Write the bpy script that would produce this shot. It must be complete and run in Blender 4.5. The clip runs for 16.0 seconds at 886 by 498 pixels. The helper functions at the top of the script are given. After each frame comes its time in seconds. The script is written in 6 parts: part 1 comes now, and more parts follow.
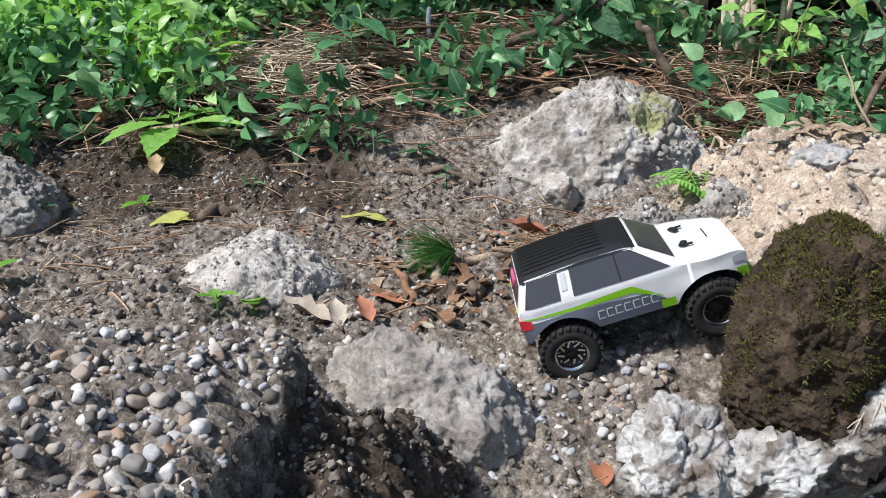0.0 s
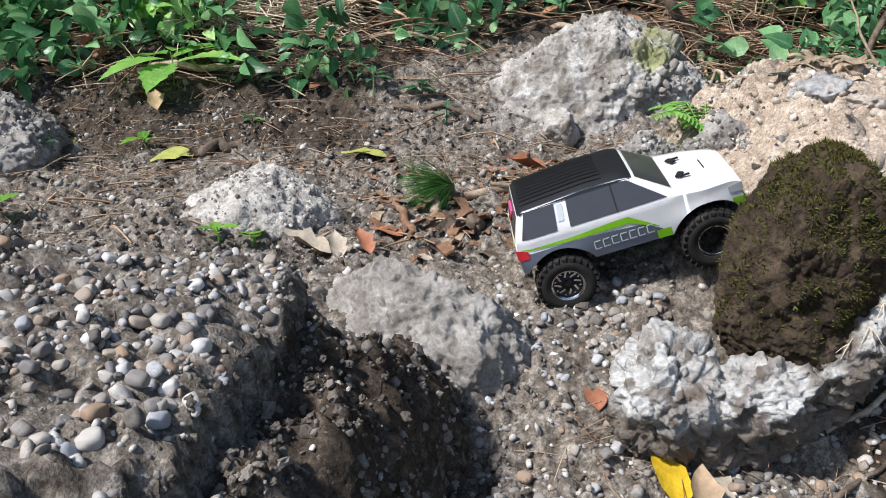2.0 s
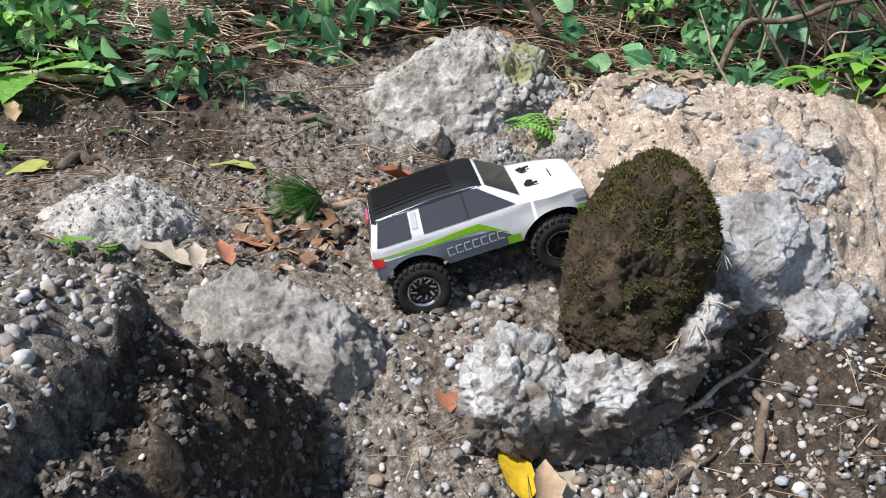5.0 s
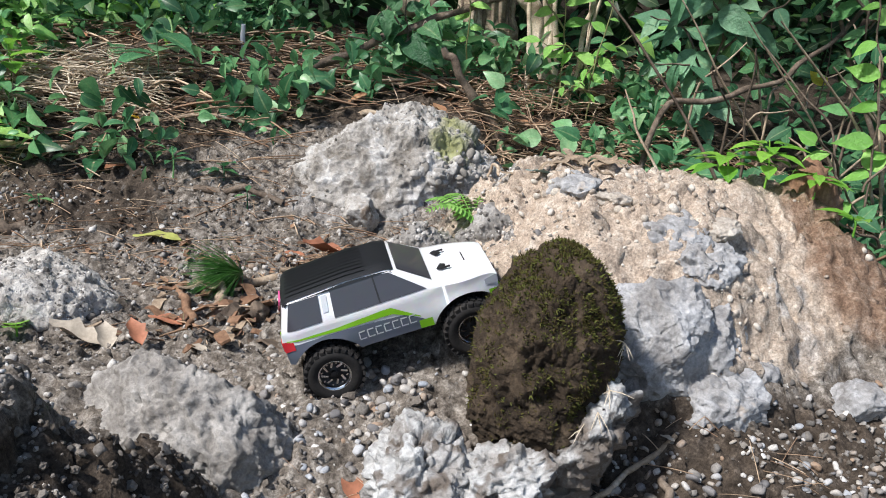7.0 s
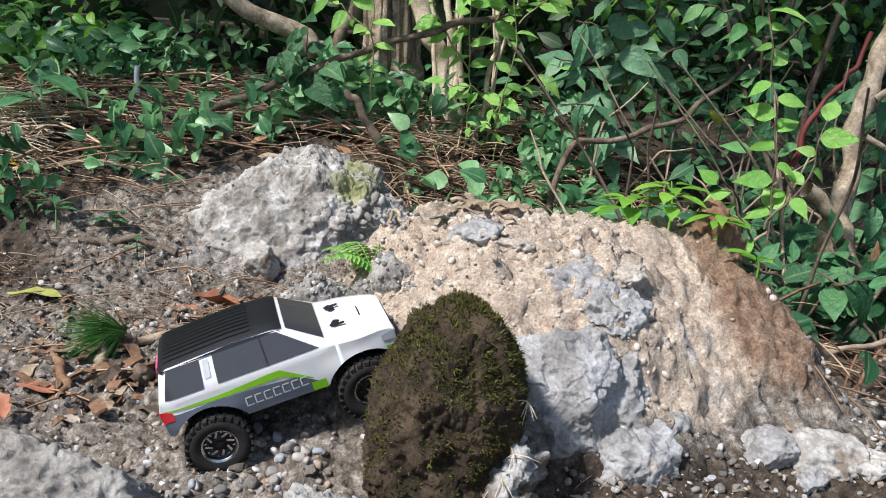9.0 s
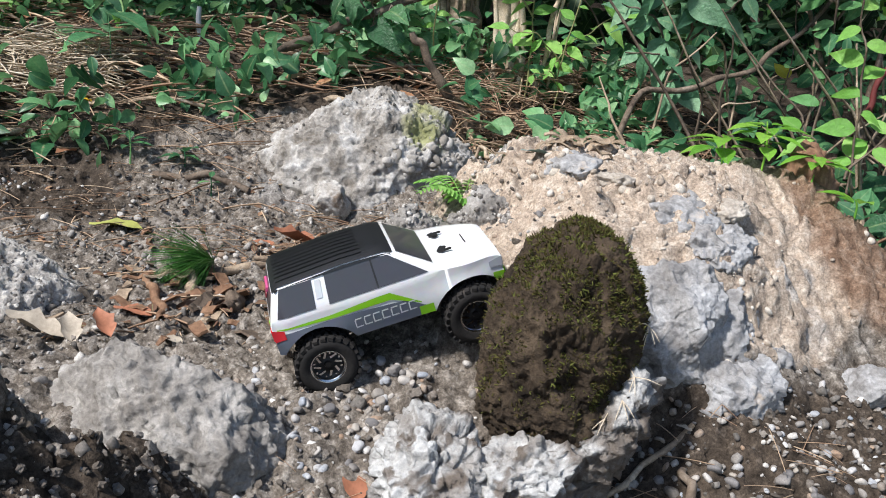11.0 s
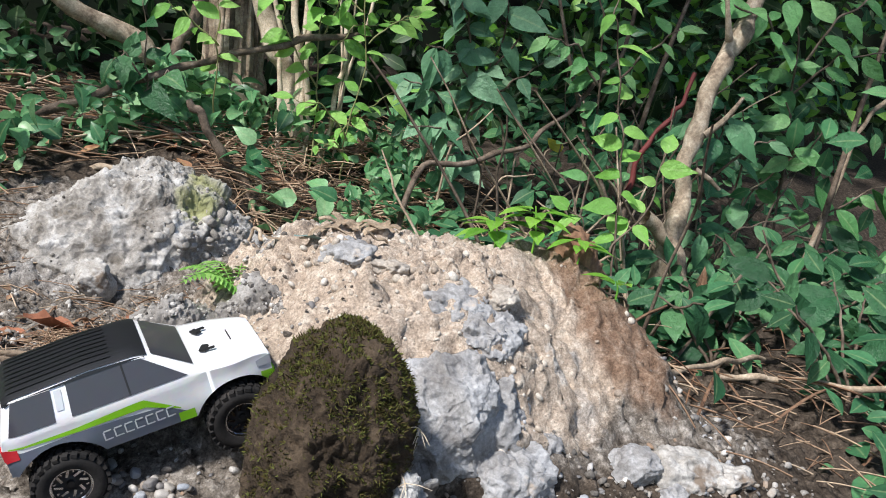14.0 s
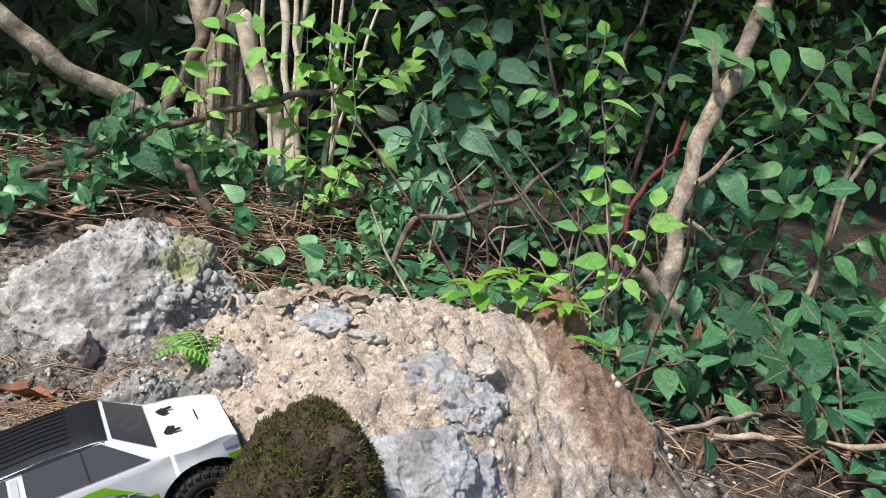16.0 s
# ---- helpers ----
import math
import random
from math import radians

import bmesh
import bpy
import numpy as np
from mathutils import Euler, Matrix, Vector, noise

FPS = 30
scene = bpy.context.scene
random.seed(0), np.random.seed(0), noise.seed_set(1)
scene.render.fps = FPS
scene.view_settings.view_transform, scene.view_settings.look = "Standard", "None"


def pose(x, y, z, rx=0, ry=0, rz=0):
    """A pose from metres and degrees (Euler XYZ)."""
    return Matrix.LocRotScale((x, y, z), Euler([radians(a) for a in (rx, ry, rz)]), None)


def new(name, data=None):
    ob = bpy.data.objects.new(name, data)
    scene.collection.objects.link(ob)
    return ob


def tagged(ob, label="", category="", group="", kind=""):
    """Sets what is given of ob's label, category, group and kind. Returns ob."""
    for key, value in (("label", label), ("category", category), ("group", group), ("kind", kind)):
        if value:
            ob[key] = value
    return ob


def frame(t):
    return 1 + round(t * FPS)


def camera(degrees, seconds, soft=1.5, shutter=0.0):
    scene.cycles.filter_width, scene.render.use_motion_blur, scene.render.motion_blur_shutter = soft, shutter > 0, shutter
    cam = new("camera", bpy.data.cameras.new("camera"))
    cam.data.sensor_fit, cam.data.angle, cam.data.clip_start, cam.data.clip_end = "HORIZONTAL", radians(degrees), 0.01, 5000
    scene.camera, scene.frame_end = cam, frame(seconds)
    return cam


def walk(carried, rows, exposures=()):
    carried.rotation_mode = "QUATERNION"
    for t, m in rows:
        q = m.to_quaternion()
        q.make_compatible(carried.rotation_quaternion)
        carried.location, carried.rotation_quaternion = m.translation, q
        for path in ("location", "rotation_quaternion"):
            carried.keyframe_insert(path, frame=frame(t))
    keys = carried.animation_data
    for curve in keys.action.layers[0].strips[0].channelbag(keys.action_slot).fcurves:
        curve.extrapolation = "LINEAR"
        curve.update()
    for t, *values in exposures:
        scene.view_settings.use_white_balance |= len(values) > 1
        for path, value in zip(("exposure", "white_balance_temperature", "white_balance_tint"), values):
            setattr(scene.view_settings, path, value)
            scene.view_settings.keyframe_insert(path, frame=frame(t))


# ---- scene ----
cam = camera(55.0, 16.0, soft=1.0)
METRES, EYE, TILT, LEAN, TURN = 0.45, 0.344, -18.0, 0.0, 0.0
ROWS = [
    (0.0, 0.0, 0.0, 0.0, -0.0, 0.0, -0.0),
    (0.5, -0.0136, -0.0044, -0.0053, 1.36, -0.61, -0.38),
    (1.0, -0.0139, 0.0002, 0.0014, 1.83, -1.26, -0.81),
    (1.5, -0.0017, -0.0093, -0.0198, 1.29, -2.37, -0.62),
    (2.0, 0.0092, -0.0157, -0.0241, 0.18, -3.81, -0.01),
    (2.5, 0.031, -0.0224, -0.0297, -1.48, -5.09, 0.68),
    (3.0, 0.0608, -0.0384, -0.0344, -3.69, -5.51, 1.0),
    (3.5, 0.0903, -0.0418, -0.028, -5.49, -4.6, 0.22),
    (4.0, 0.088, -0.0327, -0.0342, -6.0, -3.71, -0.11),
    (6.5, 0.1278, -0.0768, -0.018, -8.32, -0.64, 1.47),
    (7.0, 0.1642, -0.0583, 0.0137, -10.12, 1.08, -0.1),
    (7.5, 0.2076, 0.0188, 0.0435, -12.51, 2.74, -0.78),
    (8.0, 0.2363, 0.0305, 0.0483, -15.53, 3.72, 0.92),
    (10.5, 0.1443, 0.0336, 0.0097, -14.98, 2.45, 1.99),
    (11.0, 0.0755, 0.076, -0.02, -14.01, 1.08, 0.12),
    (11.5, 0.0643, 0.1259, -0.0158, -17.02, 0.79, -2.84),
    (12.0, 0.1037, 0.1393, 0.0089, -21.57, 1.69, -3.6),
    (12.5, 0.1442, 0.1304, 0.0163, -24.35, 2.08, -1.98),
    (13.0, 0.1428, 0.112, 0.0208, -26.68, 2.6, -0.27),
    (13.5, 0.161, 0.0994, 0.0502, -28.08, 3.81, 1.16),
    (14.0, 0.1409, 0.1067, 0.0532, -27.51, 4.59, 1.58),
    (14.5, 0.1128, 0.1183, 0.0367, -26.13, 4.88, 1.6),
    (15.0, 0.1268, 0.1055, 0.0492, -25.6, 5.53, 2.22),
    (15.5, 0.1686, 0.1046, 0.0589, -26.2, 6.44, 2.94),
    (16.0, 0.2114, 0.1082, 0.1108, -27.03, 7.35, 2.53),
]
walk(cam, [(t, pose(0, 0, EYE, TILT, LEAN, TURN) @ pose(METRES * x, METRES * y, METRES * z, 90 + pitch, roll, yaw)) for t, x, y, z, yaw, pitch, roll in ROWS])

# ---- light ----
world = bpy.data.worlds.new("sky")
scene.world = world
world.use_nodes = True
wn = world.node_tree.nodes
sky = wn.new("ShaderNodeTexSky")
sky.sky_type = "NISHITA"
sky.sun_disc = False
SUN_FROM = Vector((-0.7, -0.35, 0.95)).normalized()
sky.sun_elevation = math.asin(SUN_FROM.z)
sky.sun_rotation = math.atan2(SUN_FROM.x, SUN_FROM.y)
wn["Background"].inputs["Strength"].default_value = 0.17
world.node_tree.links.new(sky.outputs["Color"], wn["Background"].inputs["Color"])
sun_data = bpy.data.lights.new("sun", "SUN")
sun_data.energy = 6.25
sun_data.angle = radians(5)
sun_data.color = (1.0, 0.965, 0.94)
sun = new("sun", sun_data)
sun.rotation_euler = SUN_FROM.to_track_quat("Z", "Y").to_euler()
sun.location = SUN_FROM * 20


# ---- noise and mesh helpers ----
def lattice(ix, iy, iz, seed):
    n = (ix * 374761393 + iy * 668265263 + iz * 2147483647 + seed * 1274126177) & 0xFFFFFFFF
    n = ((n ^ (n >> 13)) * 1274126177) & 0xFFFFFFFF
    n = ((n ^ (n >> 16)) * 2246822519) & 0xFFFFFFFF
    return ((n ^ (n >> 15)) & 0xFFFF) / 32767.5 - 1.0


def value_noise(p, seed=0):
    i = np.floor(p).astype(np.int64)
    f = p - i
    f = f * f * f * (f * (f * 6 - 15) + 10)
    out = 0.0
    for dx in (0, 1):
        wx = f[:, 0] if dx else 1 - f[:, 0]
        for dy in (0, 1):
            wy = f[:, 1] if dy else 1 - f[:, 1]
            for dz in (0, 1):
                wz = f[:, 2] if dz else 1 - f[:, 2]
                out = out + wx * wy * wz * lattice(i[:, 0] + dx, i[:, 1] + dy, i[:, 2] + dz, seed)
    return out


def fbm(p, octaves=4, seed=0, gain=0.5):
    p = np.asarray(p, float)
    out, amp, total = 0.0, 1.0, 0.0
    for k in range(octaves):
        out = out + amp * value_noise(p * (2.03 ** k) + 17.3 * k, seed + k)
        total += amp
        amp *= gain
    return out / total


def flat3(x, y, s):
    return np.stack([x * s, y * s, np.zeros_like(x)], axis=-1)


def step(a, b, v):
    k = np.clip((v - a) / (b - a), 0, 1)
    return k * k * (3 - 2 * k)


def fill_mesh(name, verts, faces, smooth=True):
    """A mesh from arrays; every face has the same number of corners."""
    faces = np.asarray(faces, np.int32)
    me = bpy.data.meshes.new(name)
    n, k = faces.shape
    me.vertices.add(len(verts))
    me.vertices.foreach_set("co", np.asarray(verts, np.float32).ravel())
    me.loops.add(n * k)
    me.loops.foreach_set("vertex_index", faces.ravel())
    me.polygons.add(n)
    me.polygons.foreach_set("loop_start", np.arange(0, n * k, k, dtype=np.int32))
    me.polygons.foreach_set("loop_total", np.full(n, k, np.int32))
    me.polygons.foreach_set("use_smooth", np.full(n, smooth))
    me.update(calc_edges=True)
    me.validate()
    return me


def place(name, verts, faces, material, at=(0, 0, 0), parent=None, smooth=True, label=""):
    me = fill_mesh(name, verts, faces, smooth)
    me.materials.append(material)
    ob = new(name, me)
    ob.location = at
    if parent:
        ob.parent = parent
    if label:
        ob["label"] = label
    return ob


def part(name, bm, material, parent, label="", smooth=False):
    me = bpy.data.meshes.new(name)
    bm.to_mesh(me)
    bm.free()
    me.materials.append(material)
    if smooth:
        me.polygons.foreach_set("use_smooth", np.full(len(me.polygons), True))
    ob = new(name, me)
    ob.parent = parent
    if label:
        ob["label"] = label
    return ob


def ico(sub):
    bm = bmesh.new()
    bmesh.ops.create_icosphere(bm, subdivisions=sub, radius=1)
    v = np.array([x.co[:] for x in bm.verts])
    f = np.array([[q.index for q in p.verts] for p in bm.faces])
    bm.free()
    return v, f


ICO = {k: ico(k) for k in (1, 2, 3, 4, 5, 6)}


def turn(rx, ry, rz):
    return np.array(Euler((radians(rx), radians(ry), radians(rz))).to_matrix())


def spin(rng, n, tilt):
    """n rotation matrices: a free spin about the upright, tipped by up to tilt degrees."""
    a = rng.uniform(0, 2 * np.pi, n)
    b = np.radians(tilt) * np.sqrt(rng.uniform(0, 1, n))
    c = rng.uniform(0, 2 * np.pi, n)
    ca, sa, cb, sb = np.cos(a), np.sin(a), np.cos(b), np.sin(b)
    z = np.zeros(n)
    o = np.ones(n)
    rz = np.stack([ca, -sa, z, sa, ca, z, z, z, o], -1).reshape(n, 3, 3)
    rx = np.stack([o, z, z, z, cb, -sb, z, sb, cb], -1).reshape(n, 3, 3)
    cc, sc = np.cos(c), np.sin(c)
    rc = np.stack([cc, -sc, z, sc, cc, z, z, z, o], -1).reshape(n, 3, 3)
    return rc @ rx @ rz


def add_ribs(me, tv, n=1):
    """Marks the middle line of each leaf."""
    rib = np.tile((np.abs(np.asarray(tv)[:, 0]) < 1e-6).astype(np.float32), n)
    me.attributes.new("rib", "FLOAT", "POINT").data.foreach_set("value", rib)


def scatter(name, tv, tf, rot, scale, at, material, parent=None, smooth=True, label="", ribs=False):
    """One mesh of many copies of a small template."""
    n, k = len(at), len(tv)
    scale = np.asarray(scale)
    if scale.ndim == 1:
        scale = scale[:, None]
    v = np.einsum("nij,nkj->nki", rot, tv[None] * scale[:, None, :]) + at[:, None]
    f = (np.asarray(tf)[None] + (np.arange(n) * k)[:, None, None]).reshape(-1, np.asarray(tf).shape[1])
    ob = place(name, v.reshape(-1, 3), f, material, parent=parent, smooth=smooth, label=label)
    if ribs:
        add_ribs(ob.data, tv, n)
    return ob


def tube(points, radii, sides=7, seed=0, bumps=0.0, res=1):
    """Rings round a smooth line through the points."""
    p = np.array(points, float)
    r = np.array(radii, float) if np.ndim(radii) else np.full(len(p), float(radii))
    if res > 1:
        t = np.linspace(0, len(p) - 1, (len(p) - 1) * res + 1)
        k = np.clip(t.astype(int), 0, len(p) - 2)
        u = (t - k)[:, None]
        q = np.vstack([2 * p[0] - p[1], p, 2 * p[-1] - p[-2]])
        a, b, c, d = q[k], q[k + 1], q[k + 2], q[k + 3]
        p = 0.5 * ((2 * b) + (c - a) * u + (2 * a - 5 * b + 4 * c - d) * u ** 2 + (3 * b - a - 3 * c + d) * u ** 3)
        r = np.interp(t, np.arange(len(r)), r)
    d = np.gradient(p, axis=0)
    d /= np.linalg.norm(d, axis=1)[:, None] + 1e-9
    up = np.array([0, 0, 1.0]) if abs(d[0][2]) < 0.9 else np.array([1.0, 0, 0])
    verts = []
    for q, w, s in zip(p, d, r):
        e = np.cross(w, up)
        e /= np.linalg.norm(e) + 1e-9
        g = np.cross(w, e)
        up = np.cross(e, w)
        a = np.linspace(0, 2 * np.pi, sides, endpoint=False)
        verts.append(q + s * (np.cos(a)[:, None] * e + np.sin(a)[:, None] * g))
    verts = np.array(verts)
    if bumps:
        flat = verts.reshape(-1, 3)
        n = fbm(flat / (3 * r.max()), 3, seed).reshape(verts.shape[:2])
        verts = p[:, None] + (verts - p[:, None]) * (1 + bumps * n[..., None])
    m = len(p)
    faces = [[i * sides + j, i * sides + (j + 1) % sides, (i + 1) * sides + (j + 1) % sides, (i + 1) * sides + j]
             for i in range(m - 1) for j in range(sides)]
    flat = list(verts.reshape(-1, 3)) + [p[0], p[-1]]
    c0, c1 = m * sides, m * sides + 1
    faces += [[c0, (j + 1) % sides, j, j] for j in range(sides)]
    return np.array(flat), np.array([f for f in faces if len(set(f)) == 4]), [(c0, c1)]


# ---- materials ----
def nodes_of(name):
    m = bpy.data.materials.new(name)
    m.use_nodes = True
    return m, m.node_tree.nodes, m.node_tree.links, m.node_tree.nodes["Principled BSDF"]


def ramp(nd, stops):
    r = nd.new("ShaderNodeValToRGB")
    r.color_ramp.elements.remove(r.color_ramp.elements[1])
    for i, (at, c) in enumerate(stops):
        e = r.color_ramp.elements[0] if i == 0 else r.color_ramp.elements.new(at)
        e.position = at
        e.color = (*c, 1)
    return r


def noise_node(nd, ln, coord, scale, detail=6, rough=0.6, distortion=0.0):
    n = nd.new("ShaderNodeTexNoise")
    n.inputs["Scale"].default_value = scale
    n.inputs["Detail"].default_value = detail
    n.inputs["Roughness"].default_value = rough
    n.inputs["Distortion"].default_value = distortion
    ln.new(coord, n.inputs["Vector"])
    return n


def math_node(nd, ln, op, a, b):
    m = nd.new("ShaderNodeMath")
    m.operation = op
    for k, v in enumerate((a, b)):
        if isinstance(v, (int, float)):
            m.inputs[k].default_value = v
        else:
            ln.new(v, m.inputs[k])
    return m.outputs[0]


def mix_node(nd, ln, kind, fac, a, b):
    m = nd.new("ShaderNodeMix")
    m.data_type = "RGBA"
    m.blend_type = kind
    for sock, v in ((m.inputs[0], fac), (m.inputs[6], a), (m.inputs[7], b)):
        if isinstance(v, (int, float)):
            sock.default_value = v
        elif isinstance(v, tuple):
            sock.default_value = (*v, 1)
        else:
            ln.new(v, sock)
    return m.outputs[2]


def surface(name, stops, scale=25.0, fine=220.0, rough=0.85, bump=0.5, depth=0.002, vary="", spread=0.35, spec=0.3,
            contrast=0.5, spots=None, sheen=0.0):
    """Grain at two scales over a run of colours; vary: 'piece' or 'island' gives each its own shade.
    spots: (colour, scale, share) lays patches of another colour."""
    m, nd, ln, bsdf = nodes_of(name)
    co = nd.new("ShaderNodeTexCoord").outputs["Object"]
    big = noise_node(nd, ln, co, scale, 5, 0.6, 0.4)
    small = noise_node(nd, ln, co, fine, 4, 0.7)
    r = ramp(nd, stops)
    fac = big.outputs["Fac"]
    if vary:
        src = nd.new("ShaderNodeObjectInfo").outputs["Random"] if vary == "piece" else nd.new("ShaderNodeNewGeometry").outputs["Random Per Island"]
        fac = math_node(nd, ln, "ADD", math_node(nd, ln, "MULTIPLY", src, 1 - spread), math_node(nd, ln, "MULTIPLY", fac, spread))
    ln.new(fac, r.inputs["Fac"])
    shade = ramp(nd, [(0.25, (1 - contrast,) * 3), (0.75, (1 + contrast * 0.4,) * 3)])
    ln.new(small.outputs["Fac"], shade.inputs["Fac"])
    col = mix_node(nd, ln, "MULTIPLY", 1.0, r.outputs["Color"], shade.outputs["Color"])
    if spots and isinstance(spots[1], str):
        patch = nd.new("ShaderNodeAttribute")
        patch.attribute_name = spots[1]
        fleck = noise_node(nd, ln, co, 110, 8, 0.85)
        sr = ramp(nd, [(0.25, (0, 0, 0)), (0.85, (0.88, 0.88, 0.88))])
        ln.new(math_node(nd, ln, "MULTIPLY", patch.outputs["Fac"], math_node(nd, ln, "ADD", fleck.outputs["Fac"], 0.35)), sr.inputs["Fac"])
        col = mix_node(nd, ln, "MIX", sr.outputs["Color"], col, spots[0])
    elif spots:
        colour, size, share = spots
        sn = noise_node(nd, ln, co, size, 5, 0.65)
        sr = ramp(nd, [(1 - share, (0, 0, 0)), (1 - share + 0.08, (1, 1, 1))])
        ln.new(sn.outputs["Fac"], sr.inputs["Fac"])
        col = mix_node(nd, ln, "MIX", sr.outputs["Color"], col, colour)
    ln.new(col, bsdf.inputs["Base Color"])
    bsdf.inputs["Roughness"].default_value = rough
    bsdf.inputs["Specular IOR Level"].default_value = spec
    if bump:
        b = nd.new("ShaderNodeBump")
        b.inputs["Strength"].default_value = bump
        b.inputs["Distance"].default_value = depth
        h = math_node(nd, ln, "ADD", big.outputs["Fac"], math_node(nd, ln, "MULTIPLY", small.outputs["Fac"], 0.6))
        ln.new(h, b.inputs["Height"])
        ln.new(b.outputs["Normal"], bsdf.inputs["Normal"])
    return m


def leaf_surface(name, stops, rough=0.35, through_light=0.25, spread=0.3, spec=0.5, vary="island"):
    """A thin leaf: shade from leaf to leaf, faint mottling, some light let through."""
    m, nd, ln, bsdf = nodes_of(name)
    co = nd.new("ShaderNodeTexCoord").outputs["Object"]
    mott = noise_node(nd, ln, co, 90, 4)
    r = ramp(nd, stops)
    src = nd.new("ShaderNodeObjectInfo").outputs["Random"] if vary == "piece" else nd.new("ShaderNodeNewGeometry").outputs["Random Per Island"]
    fac = math_node(nd, ln, "ADD", math_node(nd, ln, "MULTIPLY", src, 1 - spread), math_node(nd, ln, "MULTIPLY", mott.outputs["Fac"], spread))
    ln.new(fac, r.inputs["Fac"])
    rib = nd.new("ShaderNodeAttribute")
    rib.attribute_name = "rib"
    line = ramp(nd, [(0.86, (0, 0, 0)), (0.98, (0.4, 0.4, 0.4))])
    ln.new(rib.outputs["Fac"], line.inputs["Fac"])
    col = mix_node(nd, ln, "MIX", line.outputs["Color"], r.outputs["Color"], (0.36, 0.46, 0.22))
    blot = noise_node(nd, ln, co, 5 if vary == "piece" else 260, 5)
    shade = ramp(nd, [(0.3, (0.68, 0.68, 0.68)), (0.7, (1.15, 1.15, 1.15))])
    ln.new(blot.outputs["Fac"], shade.inputs["Fac"])
    col = mix_node(nd, ln, "MULTIPLY", 1.0, col, shade.outputs["Color"])
    if vary == "piece":
        # side veins, slanting off the rib
        xyz = nd.new("ShaderNodeSeparateXYZ")
        ln.new(co, xyz.inputs[0])
        run = math_node(nd, ln, "SUBTRACT", xyz.outputs["Y"], math_node(nd, ln, "MULTIPLY", math_node(nd, ln, "ABSOLUTE", xyz.outputs["X"], 0), 0.9))
        wave = math_node(nd, ln, "SINE", math_node(nd, ln, "MULTIPLY", run, 62.0), 0)
        vein = ramp(nd, [(0.0, (0.98, 0.98, 0.98)), (0.8, (1.0, 1.0, 1.0)), (1.0, (1.08, 1.08, 1.05))])
        ln.new(math_node(nd, ln, "ADD", math_node(nd, ln, "MULTIPLY", wave, 0.5), 0.5), vein.inputs["Fac"])
        col = mix_node(nd, ln, "MULTIPLY", 1.0, col, vein.outputs["Color"])
        bulge = nd.new("ShaderNodeBump")
        bulge.inputs["Strength"].default_value = 0.35
        bulge.inputs["Distance"].default_value = 0.05
        ln.new(blot.outputs["Fac"], bulge.inputs["Height"])
        ln.new(bulge.outputs["Normal"], bsdf.inputs["Normal"])
    ln.new(col, bsdf.inputs["Base Color"])
    bsdf.inputs["Roughness"].default_value = rough
    bsdf.inputs["Specular IOR Level"].default_value = spec
    tr = nd.new("ShaderNodeBsdfTranslucent")
    ln.new(r.outputs["Color"], tr.inputs["Color"])
    mx = nd.new("ShaderNodeMixShader")
    mx.inputs[0].default_value = through_light
    ln.new(bsdf.outputs[0], mx.inputs[1])
    ln.new(tr.outputs[0], mx.inputs[2])
    ln.new(mx.outputs[0], nd["Material Output"].inputs["Surface"])
    return m


def plain(name, colour, rough=0.5, metal=0.0, spec=0.5, coat=0.0):
    m, nd, ln, bsdf = nodes_of(name)
    co = nd.new("ShaderNodeTexCoord").outputs["Object"]
    n = noise_node(nd, ln, co, 120, 4)
    c = mix_node(nd, ln, "MULTIPLY", 0.25, colour, n.outputs["Color"])
    ln.new(c, bsdf.inputs["Base Color"])
    bsdf.inputs["Roughness"].default_value = rough
    bsdf.inputs["Metallic"].default_value = metal
    bsdf.inputs["Specular IOR Level"].default_value = spec
    bsdf.inputs["Coat Weight"].default_value = coat
    return m


